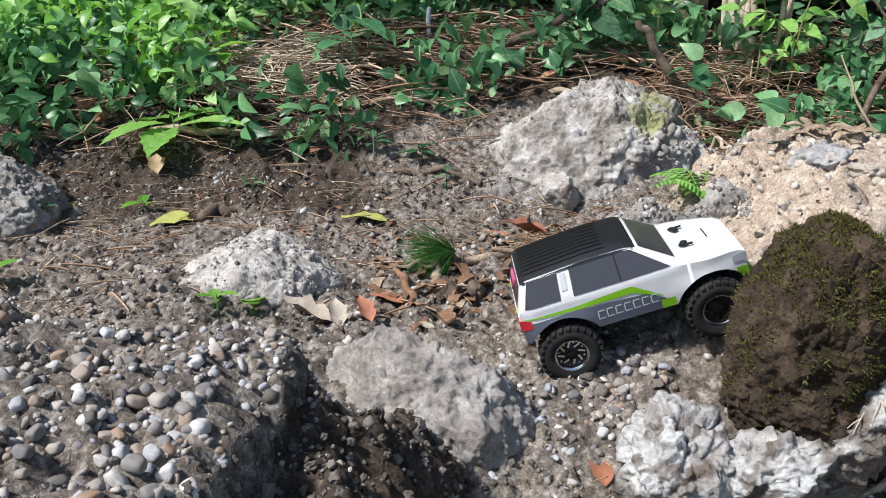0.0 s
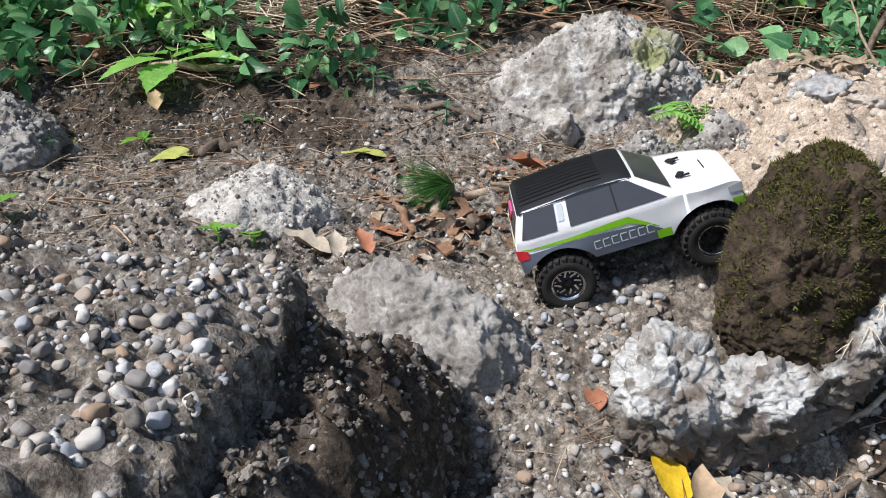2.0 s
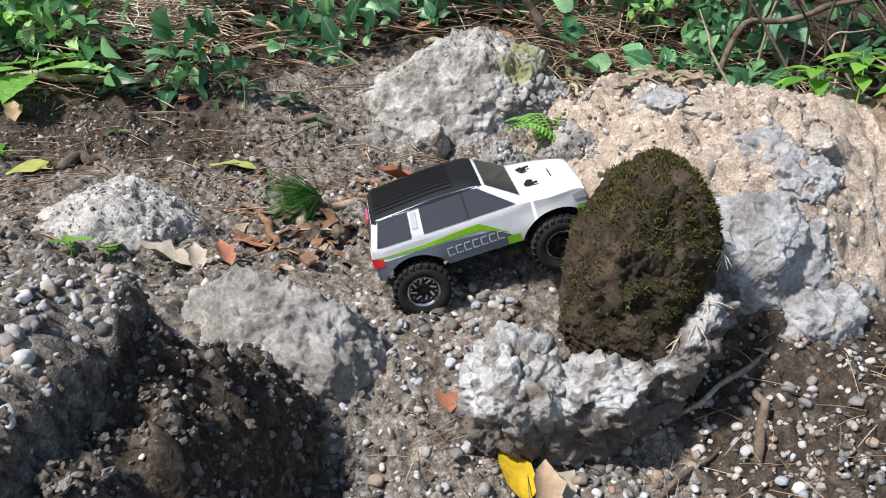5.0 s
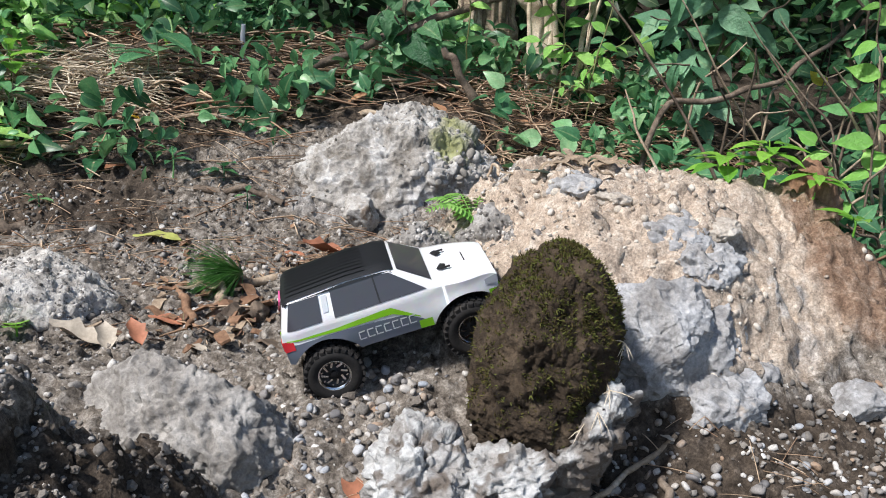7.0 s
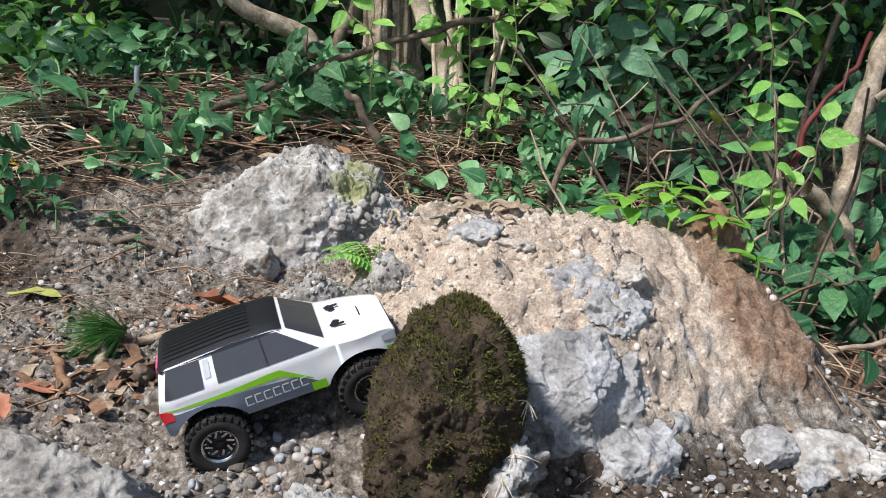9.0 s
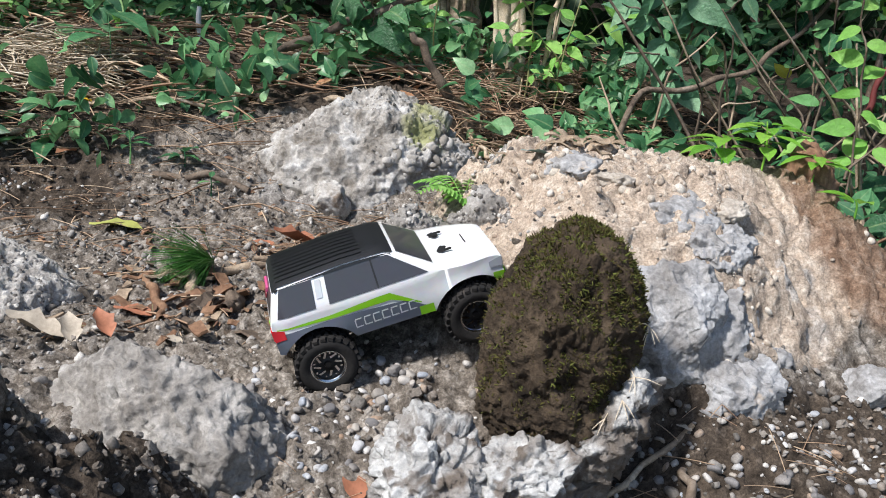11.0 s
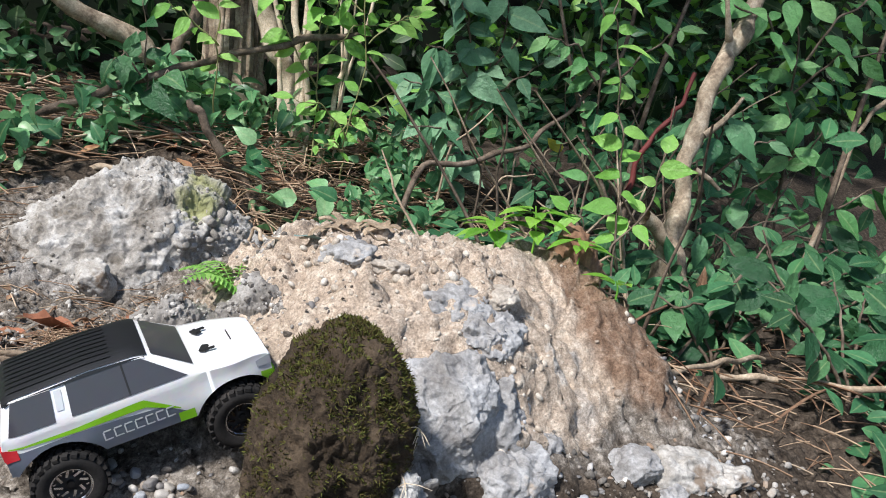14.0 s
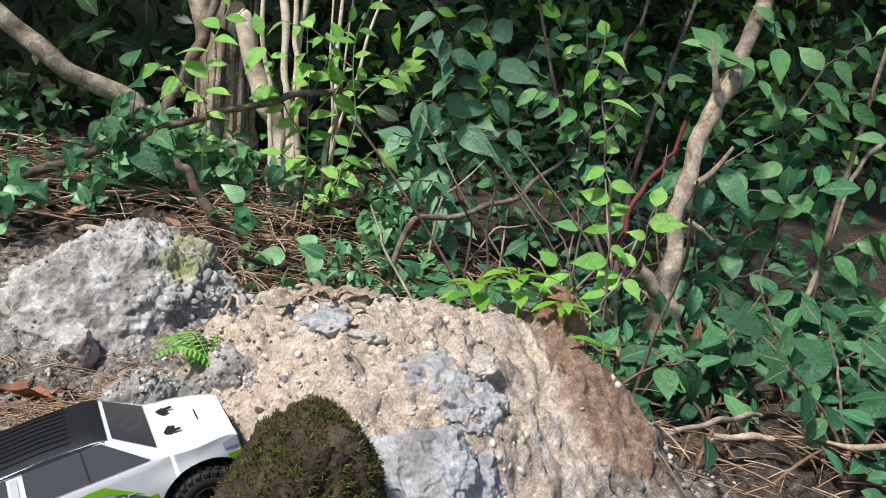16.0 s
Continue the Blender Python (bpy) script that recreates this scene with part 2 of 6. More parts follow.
def ground_surface():
    """Grey gravelly soil, dark moist humus, sandy clay and painted hollow shade, by zones."""
    m, nd, ln, bsdf = nodes_of("soil")
    co = nd.new("ShaderNodeTexCoord").outputs["Object"]
    big = noise_node(nd, ln, co, 14, 6, 0.65)
    mid = noise_node(nd, ln, co, 90, 5, 0.7)
    fine = noise_node(nd, ln, co, 420, 4, 0.75)
    grey = ramp(nd, [(0.32, (0.055, 0.045, 0.036)), (0.5, (0.185, 0.16, 0.134)), (0.7, (0.44, 0.405, 0.36))])
    brown = ramp(nd, [(0.32, (0.026, 0.02, 0.015)), (0.56, (0.088, 0.069, 0.053)), (0.76, (0.22, 0.18, 0.145))])
    clay = ramp(nd, [(0.25, (0.2, 0.15, 0.112)), (0.5, (0.45, 0.365, 0.288)), (0.75, (0.68, 0.6, 0.505))])
    rust = ramp(nd, [(0.3, (0.11, 0.068, 0.046)), (0.5, (0.23, 0.15, 0.102)), (0.75, (0.42, 0.33, 0.255))])
    smear = ramp(nd, [(0.3, (0.38, 0.36, 0.34)), (0.6, (0.6, 0.59, 0.57))])
    for r in (grey, brown, clay, rust, smear):
        ln.new(mid.outputs["Fac"], r.inputs["Fac"])
    col = grey.outputs["Color"]
    for key, r in (("humus_shade", brown), ("clay", clay), ("rust", rust), ("smear", smear)):
        a = nd.new("ShaderNodeAttribute")
        a.attribute_name = key
        edge = math_node(nd, ln, "ADD", a.outputs["Fac"], math_node(nd, ln, "MULTIPLY", math_node(nd, ln, "SUBTRACT", big.outputs["Fac"], 0.5), 0.9))
        er = ramp(nd, [(0.35, (0, 0, 0)), (0.65, (1, 1, 1))])
        ln.new(edge, er.inputs["Fac"])
        col = mix_node(nd, ln, "MIX", er.outputs["Color"], col, r.outputs["Color"])
    shade = ramp(nd, [(0.3, (0.4, 0.4, 0.4)), (0.7, (1.35, 1.35, 1.35))])
    ln.new(fine.outputs["Fac"], shade.inputs["Fac"])
    col = mix_node(nd, ln, "MULTIPLY", 1.0, col, shade.outputs["Color"])
    ln.new(col, bsdf.inputs["Base Color"])
    bsdf.inputs["Roughness"].default_value = 0.95
    bsdf.inputs["Specular IOR Level"].default_value = 0.15
    b = nd.new("ShaderNodeBump")
    b.inputs["Strength"].default_value = 0.8
    b.inputs["Distance"].default_value = 0.004
    ln.new(math_node(nd, ln, "ADD", mid.outputs["Fac"], math_node(nd, ln, "MULTIPLY", fine.outputs["Fac"], 0.5)), b.inputs["Height"])
    ln.new(b.outputs["Normal"], bsdf.inputs["Normal"])
    return m


SOIL = ground_surface()
GRAVEL = surface("gravel", [(0.0, (0.05, 0.046, 0.042)), (0.35, (0.18, 0.165, 0.148)), (0.65, (0.37, 0.35, 0.325)), (0.95, (0.68, 0.66, 0.62))], 60, 500, vary="island", spread=0.25, bump=0.3)
PEBBLE_TONES = [(0.0, (0.1, 0.098, 0.1)), (0.2, (0.2, 0.192, 0.19)), (0.4, (0.3, 0.275, 0.245)), (0.5, (0.31, 0.21, 0.14)), (0.58, (0.38, 0.35, 0.31)), (0.74, (0.5, 0.475, 0.445)), (0.85, (0.3, 0.33, 0.375)), (0.92, (0.66, 0.64, 0.61)), (1.0, (0.78, 0.765, 0.74))]
PEBBLE = surface("pebble", PEBBLE_TONES, 120, 700, rough=0.7, vary="piece", spread=0.15, bump=0.15, depth=0.0006, contrast=0.4, spots=((0.16, 0.14, 0.12), 90, 0.36))
PEBBLES = surface("pea_gravel", PEBBLE_TONES, 120, 700, rough=0.7, vary="island", spread=0.15, bump=0.15, depth=0.0006, contrast=0.4, spots=((0.16, 0.14, 0.12), 90, 0.36))
STONE_GREY = surface("grey_stone", [(0.3, (0.14, 0.127, 0.113)), (0.5, (0.285, 0.27, 0.25)), (0.72, (0.46, 0.445, 0.42))], 28, 260, bump=0.7, depth=0.004)
STONE_WHITE = surface("white_stone", [(0.3, (0.24, 0.215, 0.19)), (0.48, (0.44, 0.435, 0.42)), (0.7, (0.66, 0.675, 0.675))], 26, 240, bump=1.0, depth=0.005, spots=((0.105, 0.08, 0.06), "soil"))
STONE_PALE = surface("pale_stone", [(0.3, (0.26, 0.235, 0.2)), (0.48, (0.46, 0.44, 0.41)), (0.7, (0.66, 0.65, 0.62))], 22, 240, bump=0.7, depth=0.004, spots=((0.19, 0.15, 0.115), 17, 0.45))
STONE_BLUE = surface("bluish_stone", [(0.3, (0.18, 0.17, 0.162)), (0.5, (0.345, 0.343, 0.342)), (0.7, (0.48, 0.488, 0.5))], 24, 260, bump=0.7, depth=0.004, spots=((0.42, 0.33, 0.24), 16, 0.38))
STONE_LICHEN = surface("lichen_stone", [(0.34, (0.18, 0.16, 0.135)), (0.5, (0.38, 0.36, 0.33)), (0.66, (0.62, 0.61, 0.59))], 24, 200, bump=1.0, depth=0.005, spots=((0.27, 0.28, 0.11), "lichen"))
MORTAR = surface("gritty_mortar", [(0.3, (0.28, 0.255, 0.225)), (0.5, (0.5, 0.475, 0.44)), (0.7, (0.7, 0.68, 0.64))], 60, 300, bump=1.0, depth=0.004)
PEAT = surface("peaty_soil", [(0.3, (0.02, 0.014, 0.009)), (0.52, (0.06, 0.043, 0.028)), (0.75, (0.125, 0.092, 0.062))], 40, 320, rough=1.0, bump=1.0, depth=0.005)
HEAP_STONE = surface("heap_stone", [(0.3, (0.26, 0.22, 0.18)), (0.5, (0.46, 0.41, 0.35)), (0.7, (0.62, 0.58, 0.52))], 30, 260, bump=0.8, depth=0.004)
TRUNK = surface("pale_bark", [(0.32, (0.14, 0.1, 0.07)), (0.5, (0.4, 0.32, 0.23)), (0.68, (0.66, 0.57, 0.44))], 30, 180, bump=0.9, depth=0.004)
RUSTY = surface("brown_stone", [(0.3, (0.14, 0.07, 0.04)), (0.6, (0.3, 0.18, 0.11)), (0.8, (0.44, 0.33, 0.24))], 30, 250, bump=0.8, depth=0.003)
BARK = surface("bark", [(0.3, (0.06, 0.045, 0.034)), (0.52, (0.165, 0.125, 0.093)), (0.78, (0.32, 0.265, 0.21))], 35, 240, bump=0.8, depth=0.003)
DEADWOOD = surface("dead_wood", [(0.3, (0.18, 0.13, 0.09)), (0.52, (0.4, 0.31, 0.22)), (0.75, (0.62, 0.52, 0.4))], 40, 300, bump=0.6, depth=0.002)
PALE_STEM = surface("pale_stem", [(0.3, (0.36, 0.28, 0.19)), (0.5, (0.62, 0.52, 0.39)), (0.75, (0.8, 0.72, 0.6))], 40, 300, bump=0.3, depth=0.001)
STRAW = surface("dry_straw", [(0.0, (0.14, 0.085, 0.055)), (0.4, (0.35, 0.225, 0.145)), (0.75, (0.56, 0.42, 0.29)), (1.0, (0.72, 0.6, 0.45))], 30, 300, vary="island", bump=0.0)
IVY = leaf_surface("ivy_leaf", [(0.0, (0.015, 0.065, 0.028)), (0.4, (0.068, 0.215, 0.092)), (0.72, (0.19, 0.42, 0.18)), (1.0, (0.48, 0.67, 0.4))], 0.4, 0.3, spec=0.4)
# Brighter copy of the ivy leaf; sunlight is put into its colour.
SUN_TINT_IVY = leaf_surface("sun_tint_ivy_leaf", [(0.0, (0.08, 0.26, 0.06)), (0.4, (0.28, 0.58, 0.15)), (1.0, (0.6, 0.84, 0.4))], 0.4, 0.4, spec=0.4)
SHRUB = leaf_surface("shrub_leaf", [(0.0, (0.016, 0.065, 0.032)), (0.6, (0.065, 0.205, 0.09)), (1.0, (0.2, 0.42, 0.17))], 0.55, spec=0.25)
# Sun on creeper tips and far leaves is put into this colour.
SUN_TINT = leaf_surface("fresh_leaf", [(0.0, (0.08, 0.27, 0.03)), (0.5, (0.2, 0.5, 0.06)), (1.0, (0.42, 0.7, 0.16))], 0.4, 0.4)
# Very dark leaf: the shade inside the wood is put into its colour.
SHADE_LEAF = leaf_surface("shade_leaf", [(0.0, (0.01, 0.03, 0.01)), (0.6, (0.025, 0.075, 0.02)), (1.0, (0.08, 0.19, 0.04))], 0.5, 0.2)
MOSS = leaf_surface("moss", [(0.0, (0.045, 0.032, 0.016)), (0.4, (0.075, 0.062, 0.022)), (0.75, (0.1, 0.115, 0.03)), (1.0, (0.2, 0.22, 0.06))], 0.9, 0.15, spec=0.1)
SCRAP = leaf_surface("leaf_scrap", [(0.0, (0.09, 0.05, 0.035)), (0.6, (0.22, 0.13, 0.085)), (1.0, (0.4, 0.24, 0.15))], 0.8, 0.05, spec=0.2)
LITTER = leaf_surface("dead_leaf", [(0.0, (0.2, 0.085, 0.05)), (0.5, (0.36, 0.18, 0.1)), (1.0, (0.5, 0.34, 0.2))], 0.7, 0.1, spec=0.2)


# ---- the lie of the land ----
def lip(y):
    """Where the gravel ledge breaks off above the hollow."""
    return -0.117 + (y - 0.35) * 0.17


def land(x, y):
    """Height of the bare ground, before its grain."""
    base = np.interp(y - 0.25 * step(0.35, 0.56, x) * step(1.1, 1.35, y), [0.3, 0.45, 0.53, 0.62, 0.7, 1.2, 1.35, 1.52, 1.9, 2.5, 40], [-0.08, -0.07, -0.06, -0.015, 0, -0.012, 0.026, 0.108, 0.19, 0.24, 1.4])
    right = step(0.3, 0.45, x)
    near = np.interp(y, [0.2, 0.45, 0.6, 0.75], [-0.06, -0.045, 0.012, 0.02])
    base = base * (1 - right * (y < 0.75)) + near * right * (y < 0.75)
    low = step(0.68, 0.95, x) * step(2.0, 0.95, y)
    base = base - 0.045 * low
    u = x - lip(y) + 0.012 * fbm(flat3(x, y, 22), 3, 33)
    ledge = np.interp(u, [-0.6, -0.25, -0.02, 0, 0.007, 0.023, 0.05, 0.081, 0.14], [0.15, 0.14, 0.115, 0.106, 0.072, 0.063, 0.046, 0.003, -0.2])
    ledge = ledge * step(0.68, 0.5, y) - 0.03 * step(0.5, 0.68, y)
    slope = step(0.0, 0.02, u) * step(0.16, 0.09, u) * step(0.62, 0.5, y)
    ledge = ledge + slope * (0.016 * fbm(flat3(x, y, 20), 3, 34) + 0.01 * (1 - 2.4 * np.abs(fbm(flat3(x, y, 38), 3, 35))))
    ledge = ledge - 0.07 * np.exp(-((x + 0.066) / 0.022) ** 2 - ((y - 0.56) / 0.04) ** 2)
    z = np.maximum(base, ledge * step(-0.2, 0.15, y) * step(-1.6, -0.9, x) - 0.3 * step(0.15, -0.2, y) - 0.3 * step(-0.9, -1.6, x))
    wob = 0.03 * fbm(flat3(x, y, 9), 3, 31)
    yw = y + 0.15 * wob - 0.06 * step(0.34, 0.2, x)
    steep = np.interp(yw, [0.6, 0.645, 0.668, 0.7, 0.74, 0.81, 0.88, 0.96, 1.2], [0, 0.045, 0.1, 0.126, 0.152, 0.181, 0.187, 0.165, 0.1])
    shallow = np.interp(yw, [0.608, 0.635, 0.69, 0.735, 0.81, 0.88, 0.96, 1.2], [0, 0.02, 0.07, 0.11, 0.165, 0.162, 0.13, 0.08])
    share = step(0.46, 0.57, x + wob)
    heap = (steep * (1 - share) + shallow * share + 0.3 * wob * step(0.6, 0.68, y)) * step(0.13, 0.36, x + wob) * step(0.76, 0.64, x + wob) * step(1.16, 0.92, y + wob)
    heap = np.maximum(heap, 0)
    on_heap = step(0.01, 0.06, heap)
    z = z + heap + on_heap * (0.007 * (1 - 2.2 * np.abs(fbm(flat3(x, y, 15), 4, 41))) - 0.004 * step(0.05, 0.4, fbm(flat3(x, y, 26), 3, 43)))
    z = z + 0.018 * np.exp(-((x - 0.25) / 0.2) ** 2 - ((y - 1.4) / 0.1) ** 2) - 0.022 * np.exp(-((x - 0.17) / 0.1) ** 2 - ((y - 1.29) / 0.06) ** 2)
    z = z + 0.02 * np.exp(-((x + 0.3) / 0.12) ** 2 - ((y - 0.92) / 0.1) ** 2)
    return z


def grain(x, y):
    far = 1 / (1 + 0.4 * np.maximum(np.hypot(x, y) - 2.0, 0)) * step(7.0, 2.5, np.hypot(x, y))
    return (0.011 * fbm(flat3(x, y, 7), 4, 3) + 0.012 * fbm(flat3(x, y, 34), 3, 5) + 0.008 * fbm(flat3(x, y, 110), 3, 9) + 0.005 * (1 - 2.5 * np.abs(fbm(flat3(x, y, 55), 3, 12)))) * far


def height(x, y):
    x, y = np.atleast_1d(np.asarray(x, float)), np.atleast_1d(np.asarray(y, float))
    return land(x, y) + grain(x, y)


def z_at(x, y):
    return float(height(x, y)[0])


def spaced(a, b, fine, limit):
    inner = np.arange(a, b, fine)
    out, s = [], fine
    while (out[-1] if out else 0) < limit:
        s *= 1.13
        out.append((out[-1] if out else 0) + s)
    out = np.array(out)
    return np.concatenate([(a - out)[::-1], inner, inner[-1] + out])


gx, gy = spaced(-0.75, 0.95, 0.0042, 60), spaced(0.28, 1.6, 0.0042, 60)
X, Y = np.meshgrid(gx, gy)
xf, yf = X.ravel(), Y.ravel()
Z = height(xf, yf)
nx, ny = len(gx), len(gy)
idx = np.arange(nx * ny).reshape(ny, nx)
quads = np.stack([idx[:-1, :-1], idx[:-1, 1:], idx[1:, 1:], idx[1:, :-1]], -1).reshape(-1, 4)
dzy, dzx = np.gradient(Z.reshape(ny, nx), gy, gx)
steep_at = step(0.5, 1.3, np.hypot(dzx, dzy).ravel()) * step(1.6, 1.2, np.hypot(xf, yf))
spot = np.stack([xf, yf, Z], -1)
for axis in (0, 1):
    spot[:, axis] += steep_at * (0.005 * fbm(np.stack([xf, yf, Z], -1) * 34, 3, 51 + axis) + 0.006 * fbm(np.stack([xf, yf, Z], -1) * 110, 2, 57 + axis))
ground = place("ground", spot, quads, SOIL)
tagged(ground, "grey-brown gravelly soil with a sandy heap and leaf litter", "ground", kind="structure")
hill_d = np.sqrt(((xf - 0.47) / 0.24) ** 2 + ((yf - 0.85) / 0.24) ** 2)
zones = {
    # Humus brown; in the hollow and right floor it also paints shade over damp soil.
    "humus_shade": 0.6 * step(0.0, 0.012, xf - lip(yf)) * step(0.12, 0.06, xf - lip(yf)) * step(0.66, 0.58, yf) * step(-0.15, 0.2, yf) + 0.9 * step(1.0, 1.7, np.hypot(xf - 0.05, yf - 0.75) + 0.5 * fbm(flat3(xf, yf, 1.3), 4, 17)) + 0.85 * step(1.1, 1.33, yf) * (1 - step(1.3, 0.7, np.hypot((xf - 0.2) / 0.32, (yf - 1.37) / 0.17))) + 0.95 * step(0.27, 0.36, xf) * step(0.66, 0.58, yf) * step(-0.1, 0.3, yf) + step(0.72, 0.9, xf) + 0.5 * step(0.12, 0.06, np.hypot(xf + 0.02, (yf - 0.48) * 0.8)),
    "clay": 1.0 * step(1.15, 0.75, hill_d),
    "smear": 0.42 * step(1.3, 0.4, np.hypot((xf - 0.2) / 0.2, (yf - 1.33) / 0.08)) + 0.48 * step(1.2, 0.6, np.hypot((xf - 0.553) / 0.034, (yf - 0.672) / 0.05)) * step(-0.02, 0.12, fbm(flat3(xf, yf, 40), 3, 19)),
    "rust": 0.34 * step(0.54, 0.64, xf) * step(1.15, 0.85, hill_d) + 0.75 * step(0.09, 0.02, np.hypot((xf - 0.655), (yf - 0.75) * 0.5)),
}
for key, val in zones.items():
    at = ground.data.attributes.new(key, "FLOAT", "POINT")
    at.data.foreach_set("value", np.clip(val, 0, 1).astype(np.float32))


# ---- rocks ----
ICO[7] = ico(7)


def rock_mesh(size, rot=(0, 0, 0), seed=1, sub=6, lump=0.2, crag=0.006, fine=0.002, pits=0.004, grade=25.0, cuts=8, keep=0.75, boxy=1.0, peak=0.0, chips=0, flat=0.6):
    """A worn stone: a ball pressed boxy, cut by flat breaks, chipped into small uneven facets, then roughened in metres at three scales."""
    rng = np.random.default_rng(seed)
    v, f = ICO[sub]
    v = v.copy()
    if boxy != 1.0:
        v = v / (np.sum(np.abs(v) ** (2 * boxy), axis=1) ** (1 / (2 * boxy)))[:, None]
    v = v * (1 + lump * fbm(v * 1.3 + seed, 3, seed))[:, None]
    if peak:
        v[:, :2] *= (1 - peak * np.clip(v[:, 2:3], -0.6, 1))
    for _ in range(cuts):
        n = rng.normal(size=3)
        n /= np.linalg.norm(n)
        over = v @ n - rng.uniform(keep, keep + 0.2)
        v = v - np.maximum(over, 0)[:, None] * n * 0.85
    out = v / np.linalg.norm(v, axis=1)[:, None]
    v = v * np.array(size)
    shift = seed * 3.1
    if chips:
        cell = float(np.mean(size)) * 2.2 / math.sqrt(chips)
        bent = v + cell * 0.7 * np.stack([fbm(v / (1.6 * cell) + shift + 11 * k, 3, seed + 20 + k) for k in range(3)], -1)
        spots = rng.choice(len(v), chips, replace=False)
        best, near = np.full(len(v), 1e9), np.zeros(len(v), int)
        for k, q in enumerate(spots):
            d = np.sum((bent - v[q]) ** 2, axis=1)
            near, best = np.where(d < best, k, near), np.minimum(d, best)
        tilt = out[spots] + rng.normal(0, 0.3, (chips, 3))
        tilt /= np.linalg.norm(tilt, axis=1)[:, None]
        off = np.sum((v - v[spots][near]) * tilt[near], axis=1) - rng.normal(0, 0.06 * cell, chips)[near]
        v = v - tilt[near] * (np.clip(off, -0.6 * cell, 0.6 * cell) * flat)[:, None]
    push = crag * (1 - 2 * np.abs(fbm(v * grade + shift, 4, seed + 7))) + fine * fbm(v * 190 + shift, 3, seed + 3) * 2
    hole = fbm(v * grade * 1.9 + shift, 3, seed + 13)
    push = push - pits * np.clip((hole - 0.12) * 5, 0, 1)
    v = v + out * push[:, None]
    return v @ turn(*rot).T, f


def rock(name, at, size, rot=(0, 0, 0), seed=1, sub=6, lump=0.2, crag=0.006, fine=0.002, pits=0.004, grade=25.0, cuts=8, keep=0.75, material=None, label="", boxy=1.0, group="", peak=0.0, chips=0, flat=0.6):
    v, f = rock_mesh(size, rot, seed, sub, lump, crag, fine, pits, grade, cuts, keep, boxy, peak, chips, flat)
    return tagged(place(name, v, f, material, at), label, "rock", group)


rock("limestone_slab", (-0.025, 0.684, -0.05), (0.126, 0.07, 0.1), (14, 0, -40), 11, 7, 0.12, 0.005, 0.0016, 0.003, 42, 9, 0.74, STONE_GREY, "large grey limestone rock with a pitted face, half buried", chips=240, flat=0.75)
lumps = [("white_rock", (0.0, -0.004, -0.004), (0.05, 0.03, 0.029), (0, -14, -5), 27), ("crag", (-0.06, 0.002, -0.006), (0.036, 0.036, 0.044), (12, 0, -25), 24),
         ("crag", (0.07, 0.008, 0.032), (0.05, 0.027, 0.024), (0, -50, 5), 29), ("root_stone", (0.0, 0.02, -0.032), (0.08, 0.036, 0.03), (0, -8, 0), 31)]
white_rock = None
for name, offset, size, rot, seed in lumps:
    v, f = rock_mesh(size, rot, seed, 6, 0.3, 0.005, 0.0024, 0.006, 44, 6, 0.72, 1.5, 0.0, 60, 0.8)
    v = v + np.array(offset)
    ob = place(name, v, f, STONE_WHITE, (0, 0, 0) if white_rock else (0.23, 0.542, 0.0), white_rock)
    white_rock = white_rock or tagged(ob, "craggy whitish limestone block with brown soil in its hollows and shade painted low down", "rock")
    # Brown soil low down and in patches, dark enough to paint the underside's shade.
    soil_shade = step(0.014, -0.014, v[:, 2] - 0.5 * np.maximum(v[:, 0], -0.02) + 0.02 * fbm(v * 30, 4, 9)) + 0.9 * step(0.05, 0.3, fbm(v * 64, 3, 37)) + 0.7 * step(-0.02, 0.4, fbm(v * 22, 5, 12))
    ob.data.attributes.new("soil", "FLOAT", "POINT").data.foreach_set("value", np.clip(soil_shade, 0, 1).astype(np.float32))
moss_rock = rock("moss_rock", (0.275, 0.584, 0.08), (0.0505, 0.054, 0.092), (0, 8, 0), 5, 7, 0.12, 0.004, 0.0022, 0.004, 30, 0, 0.85, PEAT, "rounded rock coated in dark peaty soil and moss", 1.22, "", 0.02, 60, 0.3)
rock("split_rock", (0.404, 0.668, 0.066), (0.06, 0.055, 0.047), (-12, 6, 12), 38, 7, 0.14, 0.0025, 0.001, 0.003, 30, 10, 0.72, STONE_BLUE, "pale bluish grey fractured rock face set in the heap", 2.4, chips=46, flat=0.85)
rock("split_rock", (0.462, 0.662, 0.056), (0.036, 0.042, 0.046), (0, -8, -20), 34, 6, 0.2, 0.003, 0.0012, 0.004, 30, 10, 0.68, STONE_BLUE, "narrow pale grey rock broken off beside another", 1.7, chips=60, flat=0.65)
rock("upper_rock", (0.455, 0.695, 0.122), (0.036, 0.03, 0.024), (-14, 0, 24), 36, 6, 0.25, 0.003, 0.002, 0.006, 30, 8, 0.68, STONE_BLUE, "pale bluish grey rock bedded above the split one", 1.5, chips=60, flat=0.65)
rock("shelf_rock", (0.447, 0.626, 0.014), (0.046, 0.04, 0.034), (0, 6, 20), 39, 6, 0.22, 0.006, 0.0016, 0.006, 26, 8, 0.7, STONE_BLUE, "pale grey broken rock at the foot of the heap", 1.7, chips=50, flat=0.65)
rock("shelf_rock", (0.5, 0.65, 0.02), (0.024, 0.024, 0.026), (0, 10, 50), 37, 5, 0.22, 0.004, 0.0016, 0.004, 40, 8, 0.7, STONE_BLUE, "small grey broken rock beside the split face", 1.7)
rock("mortar_lump", (-0.212, 0.935, -0.012), (0.108, 0.085, 0.064), (0, 10, 14), 44, 6, 0.3, 0.006, 0.0026, 0.002, 26, 5, 0.76, MORTAR, "low whitish gritty lump on the soil", 1.0, "", 0.3)
